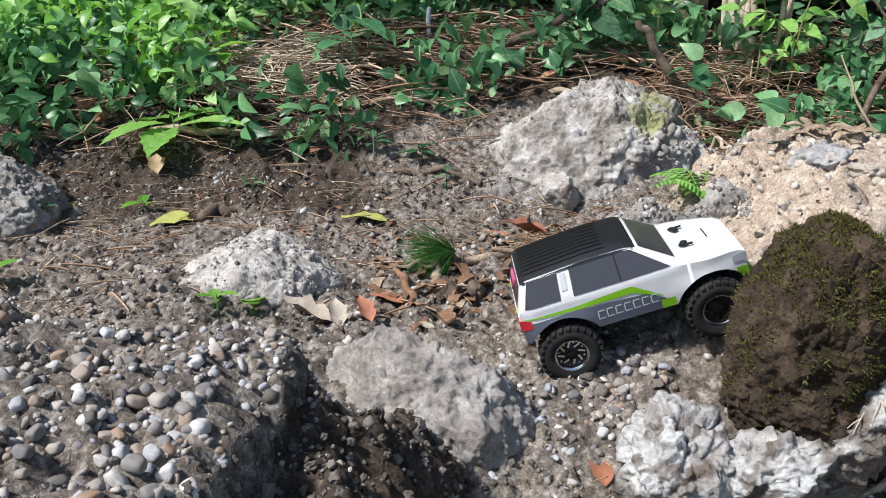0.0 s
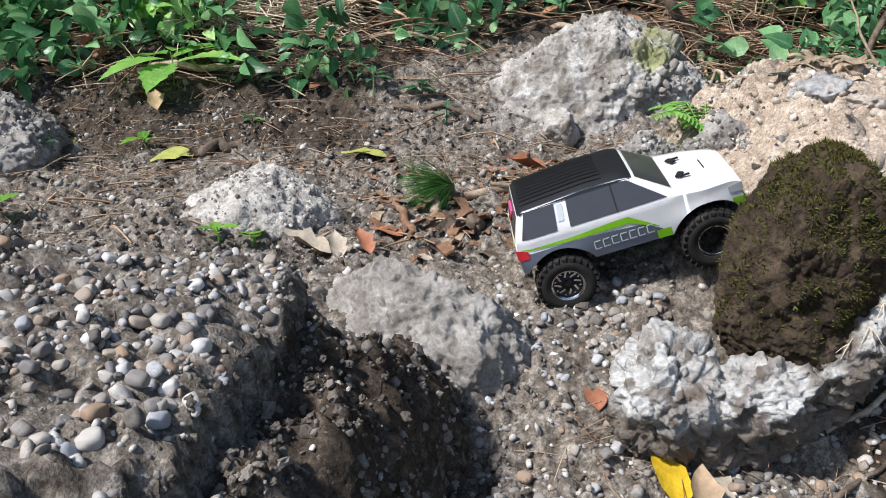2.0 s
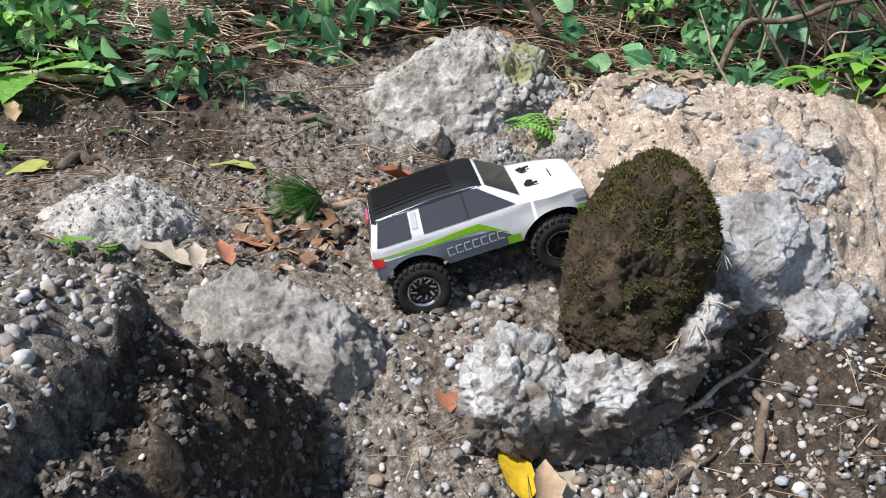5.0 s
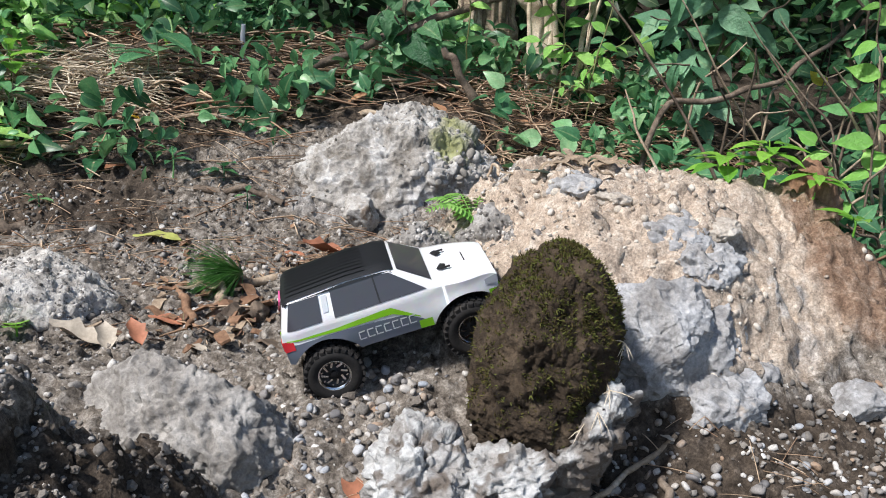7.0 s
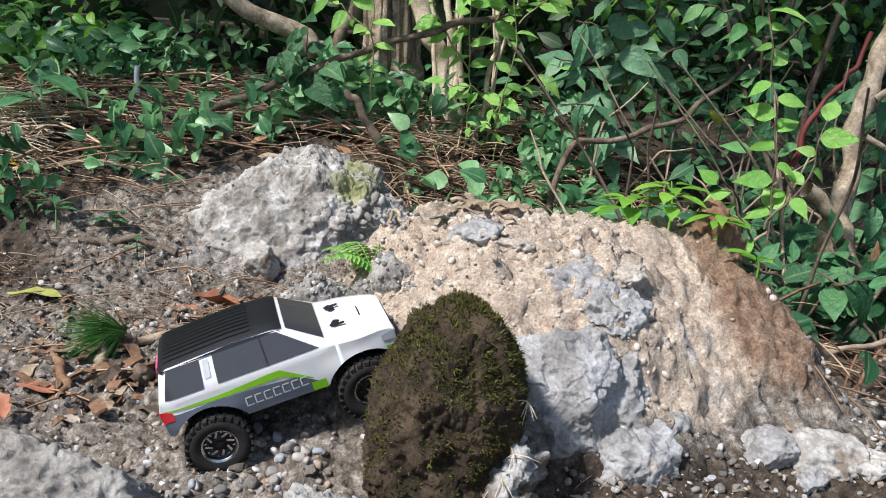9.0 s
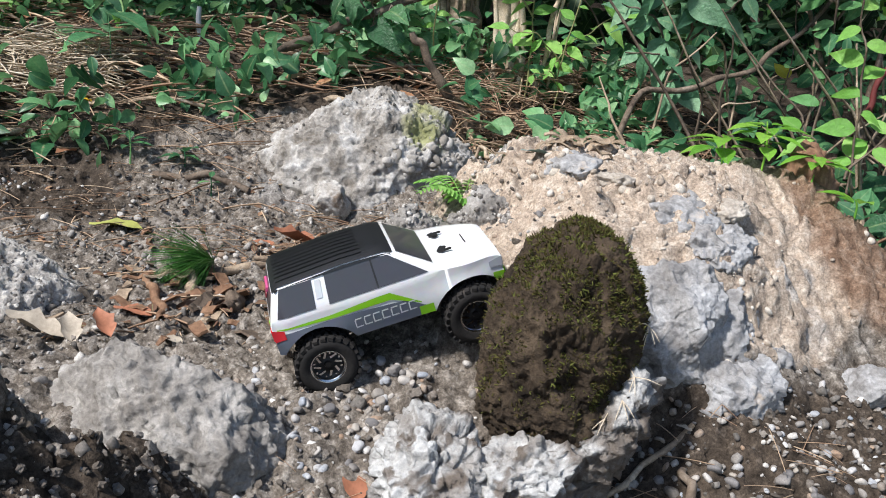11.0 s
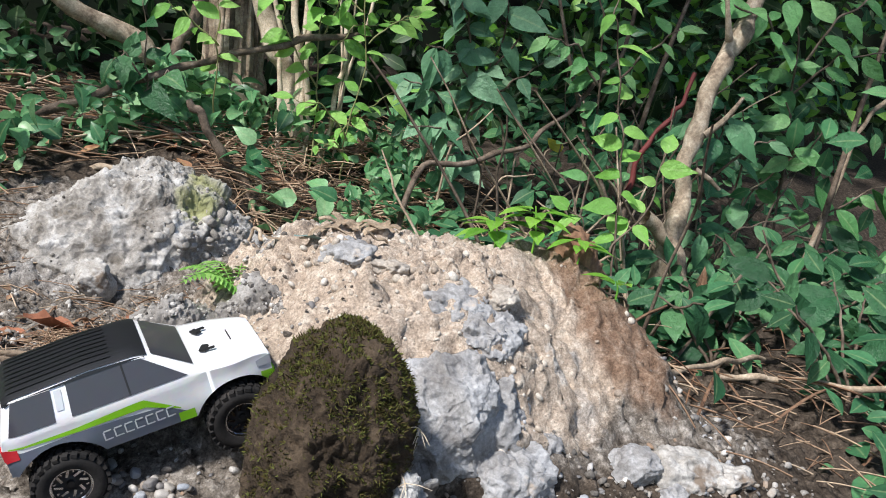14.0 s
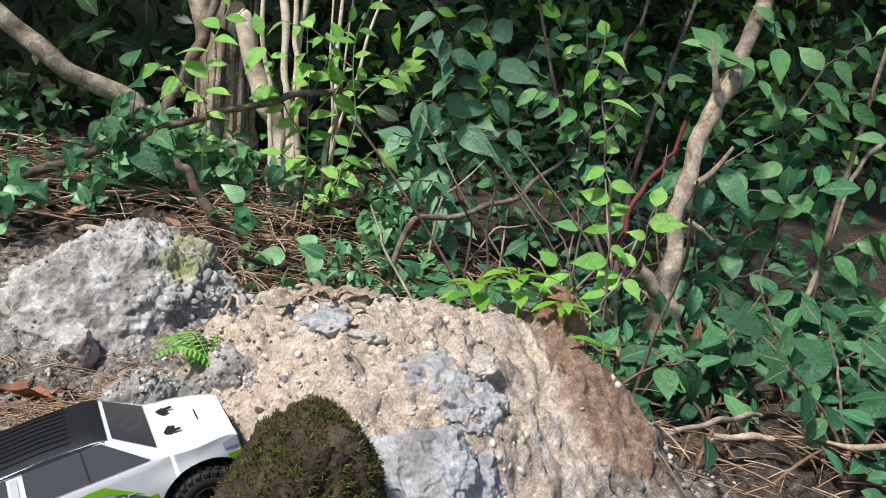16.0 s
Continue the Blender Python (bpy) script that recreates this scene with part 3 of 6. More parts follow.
boulder = rock("lichen_boulder", (0.27, 1.45, 0.0), (0.228, 0.14, 0.168), (0, 4, 0), 53, 7, 0.2, 0.011, 0.0034, 0.006, 17, 8, 0.74, STONE_LICHEN, "grey boulder with greenish lichen on its crown", 1.0, "", 0.42, 120, 0.5)
bv = np.array([q.co[:] for q in boulder.data.vertices])
grown = step(0.2, 0.75, 1.2 - np.linalg.norm((bv - np.array([0.07, -0.03, 0.11])) / np.array([0.07, 0.08, 0.06]), axis=1) + 0.5 * fbm(bv * 25, 3, 4))
boulder.data.attributes.new("lichen", "FLOAT", "POINT").data.foreach_set("value", grown.astype(np.float32))
rock("spur_rock", (0.3, 0.835, 0.085), (0.052, 0.036, 0.05), (0, 10, 25), 63, 6, 0.25, 0.009, 0.003, 0.008, 30, 5, 0.75, STONE_GREY, "crumbling grey conglomerate spur of the heap")
rock("spur_rock", (0.225, 0.93, 0.03), (0.05, 0.045, 0.05), (0, 0, -20), 64, 6, 0.25, 0.009, 0.003, 0.008, 30, 5, 0.75, STONE_GREY, "crumbling grey conglomerate spur of the heap")
rock("spur_rock", (0.345, 0.905, 0.13), (0.05, 0.04, 0.045), (0, 0, 10), 65, 6, 0.25, 0.009, 0.003, 0.006, 24, 5, 0.75, STONE_GREY, "grey conglomerate lump at the top of the heap")
rock("spur_rock", (0.2, 0.852, 0.052), (0.036, 0.04, 0.056), (8, 12, 10), 67, 6, 0.3, 0.009, 0.003, 0.008, 34, 4, 0.75, STONE_GREY, "grey crumbling spire beside the hollow", 1.0, "", 0.3, 50, 0.5)
rock("pale_mound", (-0.66, 1.22, 0.01), (0.1, 0.11, 0.07), (0, 0, 30), 66, 6, 0.35, 0.008, 0.004, 0.002, 30, 3, 0.8, STONE_GREY, "pale crumbling mound of gritty soil", 1.0, "", 0.2)
rock("crag_rock", (0.255, 0.85, 0.03), (0.075, 0.095, 0.072), (0, 0, 15), 62, 6, 0.25, 0.012, 0.003, 0.009, 26, 5, 0.75, STONE_GREY, "crumbling grey conglomerate outcrop on the side of the heap")
rock("loose_stone", (0.18, 1.296, z_at(0.18, 1.296) + 0.021), (0.037, 0.027, 0.034), (-25, 10, 60), 71, 5, 0.2, 0.002, 0.001, 0.002, 60, 9, 0.6, STONE_PALE, "pale angular stone on brown soil", 1.5)
rock("brown_stone", (0.655, 0.84, 0.148), (0.032, 0.03, 0.05), (0, 0, 20), 81, 5, 0.2, 0.004, 0.002, 0.004, 45, 6, 0.7, RUSTY, "reddish brown stone at the back of the heap", 1.5)
for k, (sx, sy, dz, r) in enumerate([(0.4, 0.79, -0.006, 0.015), (0.455, 0.775, -0.004, 0.018), (0.485, 0.725, -0.006, 0.014), (0.36, 0.81, -0.006, 0.016), (0.52, 0.75, -0.006, 0.018), (0.44, 0.72, -0.004, 0.02)]):
    rock("embedded_stone", (sx, sy, z_at(sx, sy) + dz - r * 0.2), (r * 1.7, r * 1.4, r * 0.5), (-20, 3, 40 * k), 130 + k, 5, 0.35, 0.004, 0.0015, 0.006, 45, 7, 0.7, (HEAP_STONE, STONE_BLUE)[k % 2], "pale stone bedded in the sandy heap", 1.3, "stones in the heap")
for k, (sx, sy, r) in enumerate([(0.637, 0.603, 0.034), (0.594, 0.617, 0.026), (0.676, 0.585, 0.024), (0.615, 0.585, 0.015)]):
    rock("foot_stone", (sx, sy, z_at(sx, sy) - r * 0.12), (r * 1.15, r * 0.9, r * 0.65), (0, 10, 60 * k), 150 + k, 5, 0.25, 0.003, 0.0015, 0.003, 50, 7, 0.7, (STONE_PALE, STONE_BLUE)[k % 2], "pale broken stone at the foot of the heap", 1.4, "stones at the foot")
rock("round_cobble", (0.238, 1.338, 0.03), (0.02, 0.016, 0.016), (0, 0, 10), 77, 4, 0.1, 0.0, 0.0003, 0.0, 60, 2, 0.85, MORTAR, "smooth pale cobble stuck in the boulder")

# moss on the upper and right side of the round rock
rng = np.random.default_rng(300)
mv = np.array([q.co[:] for q in moss_rock.data.vertices])
mn = np.array([q.normal[:] for q in moss_rock.data.vertices])
cover = 1.1 * fbm(mv * 34, 3, 8) + 0.7 * mn[:, 2] + 0.35 * mn[:, 0] - 0.2
pick = np.flatnonzero(cover + rng.normal(0, 0.2, len(cover)) > 0)
pick = rng.choice(pick, min(19000, len(pick)), replace=False)
blade = np.array([(-0.16, 0, 0), (0.16, 0, 0), (0.12, 0.2, 0.6), (-0.1, 0.2, 0.6), (0.02, 0.5, 1.0), (-0.02, 0.5, 1.0),
                  (0, -0.16, 0), (0, 0.16, 0), (0.5, 0.05, 0.8), (0.5, -0.05, 0.8)])
blade_f = np.array([(0, 1, 2, 3), (3, 2, 4, 5), (6, 7, 8, 9)])
up = mn[pick] + rng.normal(0, 0.35, (len(pick), 3))
up /= np.linalg.norm(up, axis=1)[:, None]
side = np.cross(up, rng.normal(size=(len(pick), 3)))
side /= np.linalg.norm(side, axis=1)[:, None]
frames = np.stack([side, np.cross(up, side), up], axis=2)
scatter("moss", blade, blade_f, frames, 0.0014 + 0.0034 * rng.uniform(0, 1, len(pick)) ** 2, mv[pick] - mn[pick] * 0.0006, MOSS, parent=moss_rock, label="short olive green moss")


# ---- the toy truck ----
truck = tagged(new("toy_truck"), "white, grey and lime radio-controlled toy off-road truck, nose up", "toy truck")
truck.matrix_world = pose(0.183, 0.7325, 0.026, 5.9, -19.0, -0.4)
PAINT_WHITE = plain("white_shell", (0.82, 0.83, 0.84), 0.3, coat=0.4)
PAINT_LIME = plain("lime_shell", (0.26, 0.62, 0.02), 0.3, coat=0.4)
PAINT_GREY = plain("grey_shell", (0.12, 0.14, 0.18), 0.35, coat=0.3)
ROOF_BLACK = plain("roof_black", (0.012, 0.013, 0.015), 0.45)
TINTED = plain("tinted_window", (0.052, 0.052, 0.062), 0.28, coat=0.25)
RUBBER = surface("tyre_rubber", [(0.3, (0.012, 0.012, 0.012)), (0.6, (0.025, 0.023, 0.022)), (0.8, (0.07, 0.06, 0.05))], 60, 500, rough=0.85, bump=0.2, depth=0.0005)
BLACK_PLASTIC = plain("black_plastic", (0.015, 0.015, 0.016), 0.5)
CHROME = plain("chrome", (0.7, 0.7, 0.72), 0.2, 1.0)
RED_LAMP = plain("red_lamp", (0.6, 0.03, 0.04), 0.25, coat=0.5)
CLEAR_LAMP = plain("clear_lamp", (0.45, 0.47, 0.5), 0.15, coat=0.6)
DECAL = plain("pale_decal", (0.6, 0.63, 0.66), 0.4)
PINK = plain("pink_decal", (0.7, 0.12, 0.3), 0.4)
DARK_RED = plain("dark_red_badge", (0.16, 0.02, 0.03), 0.4)
PLATE = plain("yellow_plate", (0.45, 0.4, 0.12), 0.5)


def top_z(x):
    return np.interp(x, [-0.1, -0.099, -0.091, -0.085, -0.03, 0.004, 0.013, 0.044, 0.05, 0.088, 0.096, 0.1], [0.074, 0.0775, 0.1005, 0.1045, 0.1075, 0.1065, 0.1035, 0.0815, 0.08, 0.0755, 0.0735, 0.0715])


def low_z(x):
    z = np.interp(x, [-0.1, -0.09, 0.088, 0.1], [0.047, 0.044, 0.041, 0.044])
    for x0 in (-0.066, 0.066):
        z = np.maximum(z, np.where(np.abs(x - x0) < 0.0345, 0.028 + np.sqrt(np.maximum(0.0345 ** 2 - (x - x0) ** 2, 0)), 0))
    return z


def half_w(x, z):
    w = 0.0455 - 0.0085 * step(0.062, 0.102, x) - 0.0035 * step(-0.085, -0.1, x)
    flare = 0.0018 * np.exp(-((np.abs(x) - 0.066) / 0.03) ** 4) * step(0.07, 0.055, z)
    return w + flare - np.maximum(z - 0.077, 0) * 0.42 - 0.1 * np.maximum(0.052 - z, 0)


def crown(x, y):
    w = half_w(x, top_z(x) - 0.003)
    return top_z(x) - 0.003 * np.abs(y / w) ** 5


def shell(inset):
    xs = np.unique(np.concatenate([np.linspace(-0.1, 0.1, 81), np.linspace(-0.1005 + 0.0005, -0.084, 8), [0.013, 0.044, 0.05], -0.066 + 0.0345 * np.cos(np.linspace(0, np.pi, 25)), 0.066 + 0.0345 * np.cos(np.linspace(0, np.pi, 25))]))
    xs = np.clip(xs, -0.1, 0.1)
    rows, across = 12, 15
    v = []
    for x in xs:
        lo, hi = float(low_z(x)), float(top_z(x)) - 0.003
        belt = min(hi - 0.0012, 0.0765)
        zs = np.concatenate([lo + (belt - lo) * np.linspace(0, 1, 8), belt + (hi - belt) * np.linspace(0, 1, rows - 7)[1:]])
        ring = [(x, -float(half_w(x, z)), z) for z in zs]
        wt = float(half_w(x, hi))
        ring += [(x, y, float(crown(x, y))) for y in np.linspace(-wt, wt, across)[1:-1]]
        ring += [(x, float(half_w(x, z)), z) for z in zs[::-1]]
        v.append(ring)
    v = np.array(v)
    k = v.shape[1]
    if inset:
        v = v.copy()
        v[..., 1] *= 1 - inset / 0.045
        v[..., 0] *= 1 - inset / 0.1
        v[..., 2] = np.where(v[..., 2] > 0.07, v[..., 2] - inset, v[..., 2] + 0.0004)
    n = len(xs)
    bm = bmesh.new()
    vs = [[bm.verts.new(p) for p in ring] for ring in v]
    for i in range(n - 1):
        for j in range(k - 1):
            bm.faces.new((vs[i][j], vs[i + 1][j], vs[i + 1][j + 1], vs[i][j + 1]))
    bm.faces.new(vs[0][::-1])
    bm.faces.new(vs[-1])
    bmesh.ops.recalc_face_normals(bm, faces=bm.faces)
    return bm


def grid_part(name, pts, material, parent, label=""):
    """A skin of rows of points, with a little thickness below it."""
    bm = bmesh.new()
    vs = [[bm.verts.new(p) for p in row] for row in pts]
    for i in range(len(vs) - 1):
        for j in range(len(vs[0]) - 1):
            bm.faces.new((vs[i][j], vs[i + 1][j], vs[i + 1][j + 1], vs[i][j + 1]))
    bmesh.ops.recalc_face_normals(bm, faces=bm.faces)
    return part(name, bm, material, parent, label, True)


def side_patch(name, s, x0, x1, lower, upper, material, parent, off=0.0005, cols=14, rows=4, label=""):
    """A skin on the flank between two lines z(x), each a pair of ends or a function."""
    def line(g, x):
        return float(g(x)) if callable(g) else g[0] + (g[1] - g[0]) * (x - x0) / (x1 - x0)
    pts = []
    for x in np.linspace(x0, x1, cols + 1):
        a, b = line(lower, x), line(upper, x)
        pts.append([(x, s * (float(half_w(x, z)) + off), z) for z in a + (b - a) * np.linspace(0, 1, rows + 1)])
    return grid_part(name, pts, material, parent, label)


def window_patch(name, s, corners, material, parent, off=0.0006):
    """corners: rear-low, front-low, front-high, rear-high as (x, z)."""
    a, b, c, d = [np.array(q) for q in corners]
    pts = []
    for u in np.linspace(0, 1, 9):
        lo, hi = a + (b - a) * u, d + (c - d) * u
        pts.append([(q[0], s * (float(half_w(q[0], q[1])) + off), q[1]) for q in (lo + (hi - lo) * t for t in np.linspace(0, 1, 5))])
    return grid_part(name, pts, material, parent)


def top_patch(name, x0, x1, y0, y1, material, parent, off=0.0008, cols=12, rows=8, label="", taper=0.0):
    pts = []
    for x in np.linspace(x0, x1, cols + 1):
        k = 1 - taper * (x - x0) / (x1 - x0)
        pts.append([(x, y * k, float(crown(x, y * k)) + off) for y in np.linspace(y0, y1, rows + 1)])
    return grid_part(name, pts, material, parent, label)


def box_part(name, lo, hi, material, parent, label="", bevel=0.0006, turned=None):
    bm = bmesh.new()
    bmesh.ops.create_cube(bm, size=1)
    lo, hi = Vector(lo), Vector(hi)
    bmesh.ops.scale(bm, vec=hi - lo, verts=bm.verts)
    if turned:
        bmesh.ops.rotate(bm, cent=(0, 0, 0), matrix=Euler([radians(a) for a in turned]).to_matrix(), verts=bm.verts)
    bmesh.ops.translate(bm, vec=(lo + hi) / 2, verts=bm.verts)
    bmesh.ops.bevel(bm, geom=bm.edges[:], offset=bevel, segments=2, affect="EDGES")
    return part(name, bm, material, parent, label)


body = part("body", shell(0), PAINT_WHITE, truck, "glossy white shell", True)
part("inner_shell", shell(0.0016), BLACK_PLASTIC, truck, "black inside of the shell", True)
roof = top_patch("roof_panel", -0.0905, 0.0125, -0.0345, 0.0345, ROOF_BLACK, body, 0.0012, 20, 10, "ribbed black roof")
for k in range(9):
    y = -0.0272 + 0.0068 * k
    top_patch("roof_rib", -0.086, -0.012, y - 0.0013, y + 0.0013, ROOF_BLACK, body, 0.0021, 16, 2)
for s in (-1, 1):
    window_patch("side_window", s, [(-0.0925, 0.0795), (-0.0605, 0.0795), (-0.0575, 0.1015), (-0.0845, 0.1015)], TINTED, body)
    window_patch("side_window", s, [(-0.049, 0.0795), (-0.0072, 0.0795), (-0.0072, 0.1025), (-0.0465, 0.1025)], TINTED, body)
    window_patch("side_window", s, [(-0.0068, 0.0795), (0.036, 0.0795), (0.0075, 0.1015), (-0.0068, 0.1025)], TINTED, body)
    window_patch("window_post", s, [(-0.0078, 0.0795), (-0.0064, 0.0795), (-0.0064, 0.1025), (-0.0078, 0.1025)], BLACK_PLASTIC, body, 0.0009)
    side_patch("roof_edge", s, -0.0885, 0.0105, (0.1018, 0.1025), lambda x: top_z(x) - 0.0028, ROOF_BLACK, body, 0.0011, 20, 2, "black roof edge")
    window_patch("pillar_decal", s, [(-0.0575, 0.086), (-0.0525, 0.086), (-0.0505, 0.1), (-0.0555, 0.1)], DECAL, body)
    side_patch("grey_flank", s, -0.1, 0.03, lambda x: low_z(x) + 0.0002, lambda x: np.maximum(low_z(x) + 0.0008, np.interp(x, [-0.1, -0.05, -0.02, 0.012, 0.03], [0.0655, 0.066, 0.064, 0.061, 0.049])), PAINT_GREY, body, 0.0004, 60, 4, "dark grey lower flank")
    side_patch("lime_stripe", s, -0.096, 0.0, lambda x: np.interp(x, [-0.096, -0.05, 0], [0.0695, 0.0665, 0.066]), lambda x: np.interp(x, [-0.096, -0.05, -0.01, 0], [0.0705, 0.07, 0.0725, 0.0725]), PAINT_LIME, body, 0.0006, 20, 2, "lime green swoosh")
    side_patch("lime_stripe", s, 0.0, 0.024, (0.066, 0.0545), (0.0725, 0.0555), PAINT_LIME, body, 0.0006, 8, 2)
    side_patch("lime_stripe", s, 0.021, 0.0335, lambda x: low_z(x) + 0.0004, lambda x: low_z(x) + 0.009, PAINT_LIME, body, 0.0006, 8, 2)
    for k in range(7):
        x = -0.034 + k * 0.0078
        side_patch("decal_bar", s, x, x + 0.0062, (0.051, 0.051), (0.0522, 0.0522), DECAL, body, 0.0008, 2, 1)
        side_patch("decal_bar", s, x + 0.0005, x + 0.0062, (0.0583, 0.0583), (0.0595, 0.0595), DECAL, body, 0.0008, 2, 1)
        side_patch("decal_bar", s, x, x + 0.001, (0.0522, 0.0522), (0.0583, 0.0583), DECAL, body, 0.0008, 1, 2)
    side_patch("lime_corner", s, 0.09, 0.1, lambda x: low_z(x) + 0.0002, (0.057, 0.055), PAINT_LIME, body, 0.0006, 6, 3, "lime bumper corner")
    side_patch("tail_lamp", s, -0.1, -0.0905, (0.0595, 0.061), (0.0705, 0.0685), RED_LAMP, body, 0.0009, 4, 3, "red tail lamp")
    side_patch("headlamp", s, 0.088, 0.1, (0.0625, 0.06), (0.0675, 0.0685), CLEAR_LAMP, body, 0.0008, 4, 3, "clear headlamp")
    box_part("head_lamp_face", (0.0985, s * 0.0295 - 0.0068, 0.06), (0.1012, s * 0.0295 + 0.0068, 0.068), CLEAR_LAMP, body)
    box_part("lime_bumper", (0.098, s * 0.0275 - 0.009, 0.0445), (0.1018, s * 0.0275 + 0.009, 0.056), PAINT_LIME, body)
    box_part("fog_lamp", (0.1, s * 0.029 - 0.003, 0.048), (0.1026, s * 0.029 + 0.003, 0.053), BLACK_PLASTIC, body)
    box_part("rear_lime_stripe", (-0.1008, s * 0.0275 - 0.0022, 0.049), (-0.0995, s * 0.0275 + 0.0022, 0.0735), PAINT_LIME, body)
    box_part("tail_lamp_face", (-0.101, s * 0.038 - 0.0045, 0.06), (-0.0993, s * 0.038 + 0.0045, 0.0705), RED_LAMP, body)
    box_part("wiper", (0.052, s * 0.016 - 0.005, 0.0805), (0.0585, s * 0.016 + 0.005, 0.0825), BLACK_PLASTIC, body, "black wiper arm", 0.0008, (0, 4, 28 * s))
    box_part("mirror_post", (0.0555, s * 0.019 - 0.0014, 0.0805), (0.0635, s * 0.019 + 0.0014, 0.082), BLACK_PLASTIC, body, "", 0.0005)
top_patch("windscreen", 0.0155, 0.0425, -0.032, 0.032, TINTED, body, 0.0008, 8, 10, "dark tinted windscreen", -0.12)
top_patch("rear_window", -0.0988, -0.0915, -0.0325, 0.0325, TINTED, body, 0.0009, 5, 10, "purple tinted rear window", 0.05)
box_part("hood_slot", (0.0775, -0.009, 0.077), (0.0785, 0.009, 0.0782), BLACK_PLASTIC, body, "", 0.0002)
box_part("grille", (0.0985, -0.023, 0.0505), (0.1008, 0.023, 0.069), BLACK_PLASTIC, body, "black slatted grille")
for k in range(5):
    box_part("grille_bar", (0.1002, -0.0225, 0.0518 + 0.0036 * k), (0.1016, 0.0225, 0.0526 + 0.0036 * k), CHROME, body, "", 0.0002)
for name, x, z, a, b, m in (("grille_badge", 0.1014, 0.0615, 0.0065, 0.0042, DARK_RED), ("rear_badge", -0.0972, 0.0855, 0.007, 0.0042, DARK_RED)):
    bm = bmesh.new()
    bmesh.ops.create_uvsphere(bm, u_segments=20, v_segments=10, radius=1)
    bmesh.ops.scale(bm, vec=(0.0012, a, b), verts=bm.verts)
    bmesh.ops.rotate(bm, cent=(0, 0, 0), matrix=Matrix.Rotation(radians(19 if x < 0 else 0), 3, "Y"), verts=bm.verts)
    bmesh.ops.translate(bm, vec=(x, 0, z), verts=bm.verts)
    part(name, bm, m, body, "dark red oval badge", True)
box_part("rear_sticker", (-0.0955, -0.012, 0.0915), (-0.0938, 0.012, 0.0955), PINK, body, "pink sticker", 0.0003, (0, 19, 0))
box_part("plate", (-0.1016, -0.0085, 0.0555), (-0.1, 0.0085, 0.0635), PLATE, body, "yellowish plate", 0.0003)
for k in range(4):
    box_part("plate_bar", (-0.1021, -0.0066 + k * 0.0035, 0.058), (-0.1014, -0.0042 + k * 0.0035, 0.061), BLACK_PLASTIC, body, "", 0.0001)
box_part("front_bumper", (0.096, -0.022, 0.0405), (0.105, 0.022, 0.046), BLACK_PLASTIC, truck, "black front bumper", 0.001)
box_part("chassis", (-0.088, -0.019, 0.032), (0.088, 0.019, 0.046), BLACK_PLASTIC, truck, "black chassis", 0.002)
box_part("skid_plate", (-0.03, -0.017, 0.026), (0.03, 0.017, 0.033), BLACK_PLASTIC, truck, "", 0.003)


def lathe(profile, segments, matrix):
    """Spin (radius, along) pairs about the wheel's axle."""
    bm = bmesh.new()
    rings = []
    for k in range(segments):
        a = 2 * math.pi * k / segments
        rings.append([bm.verts.new(matrix @ Vector((r * math.cos(a), h, r * math.sin(a)))) for r, h in profile])
    for k in range(segments):
        a, b = rings[k], rings[(k + 1) % segments]
        for j in range(len(profile) - 1):
            bm.faces.new((a[j], a[j + 1], b[j + 1], b[j]))
    bmesh.ops.recalc_face_normals(bm, faces=bm.faces)
    return bm


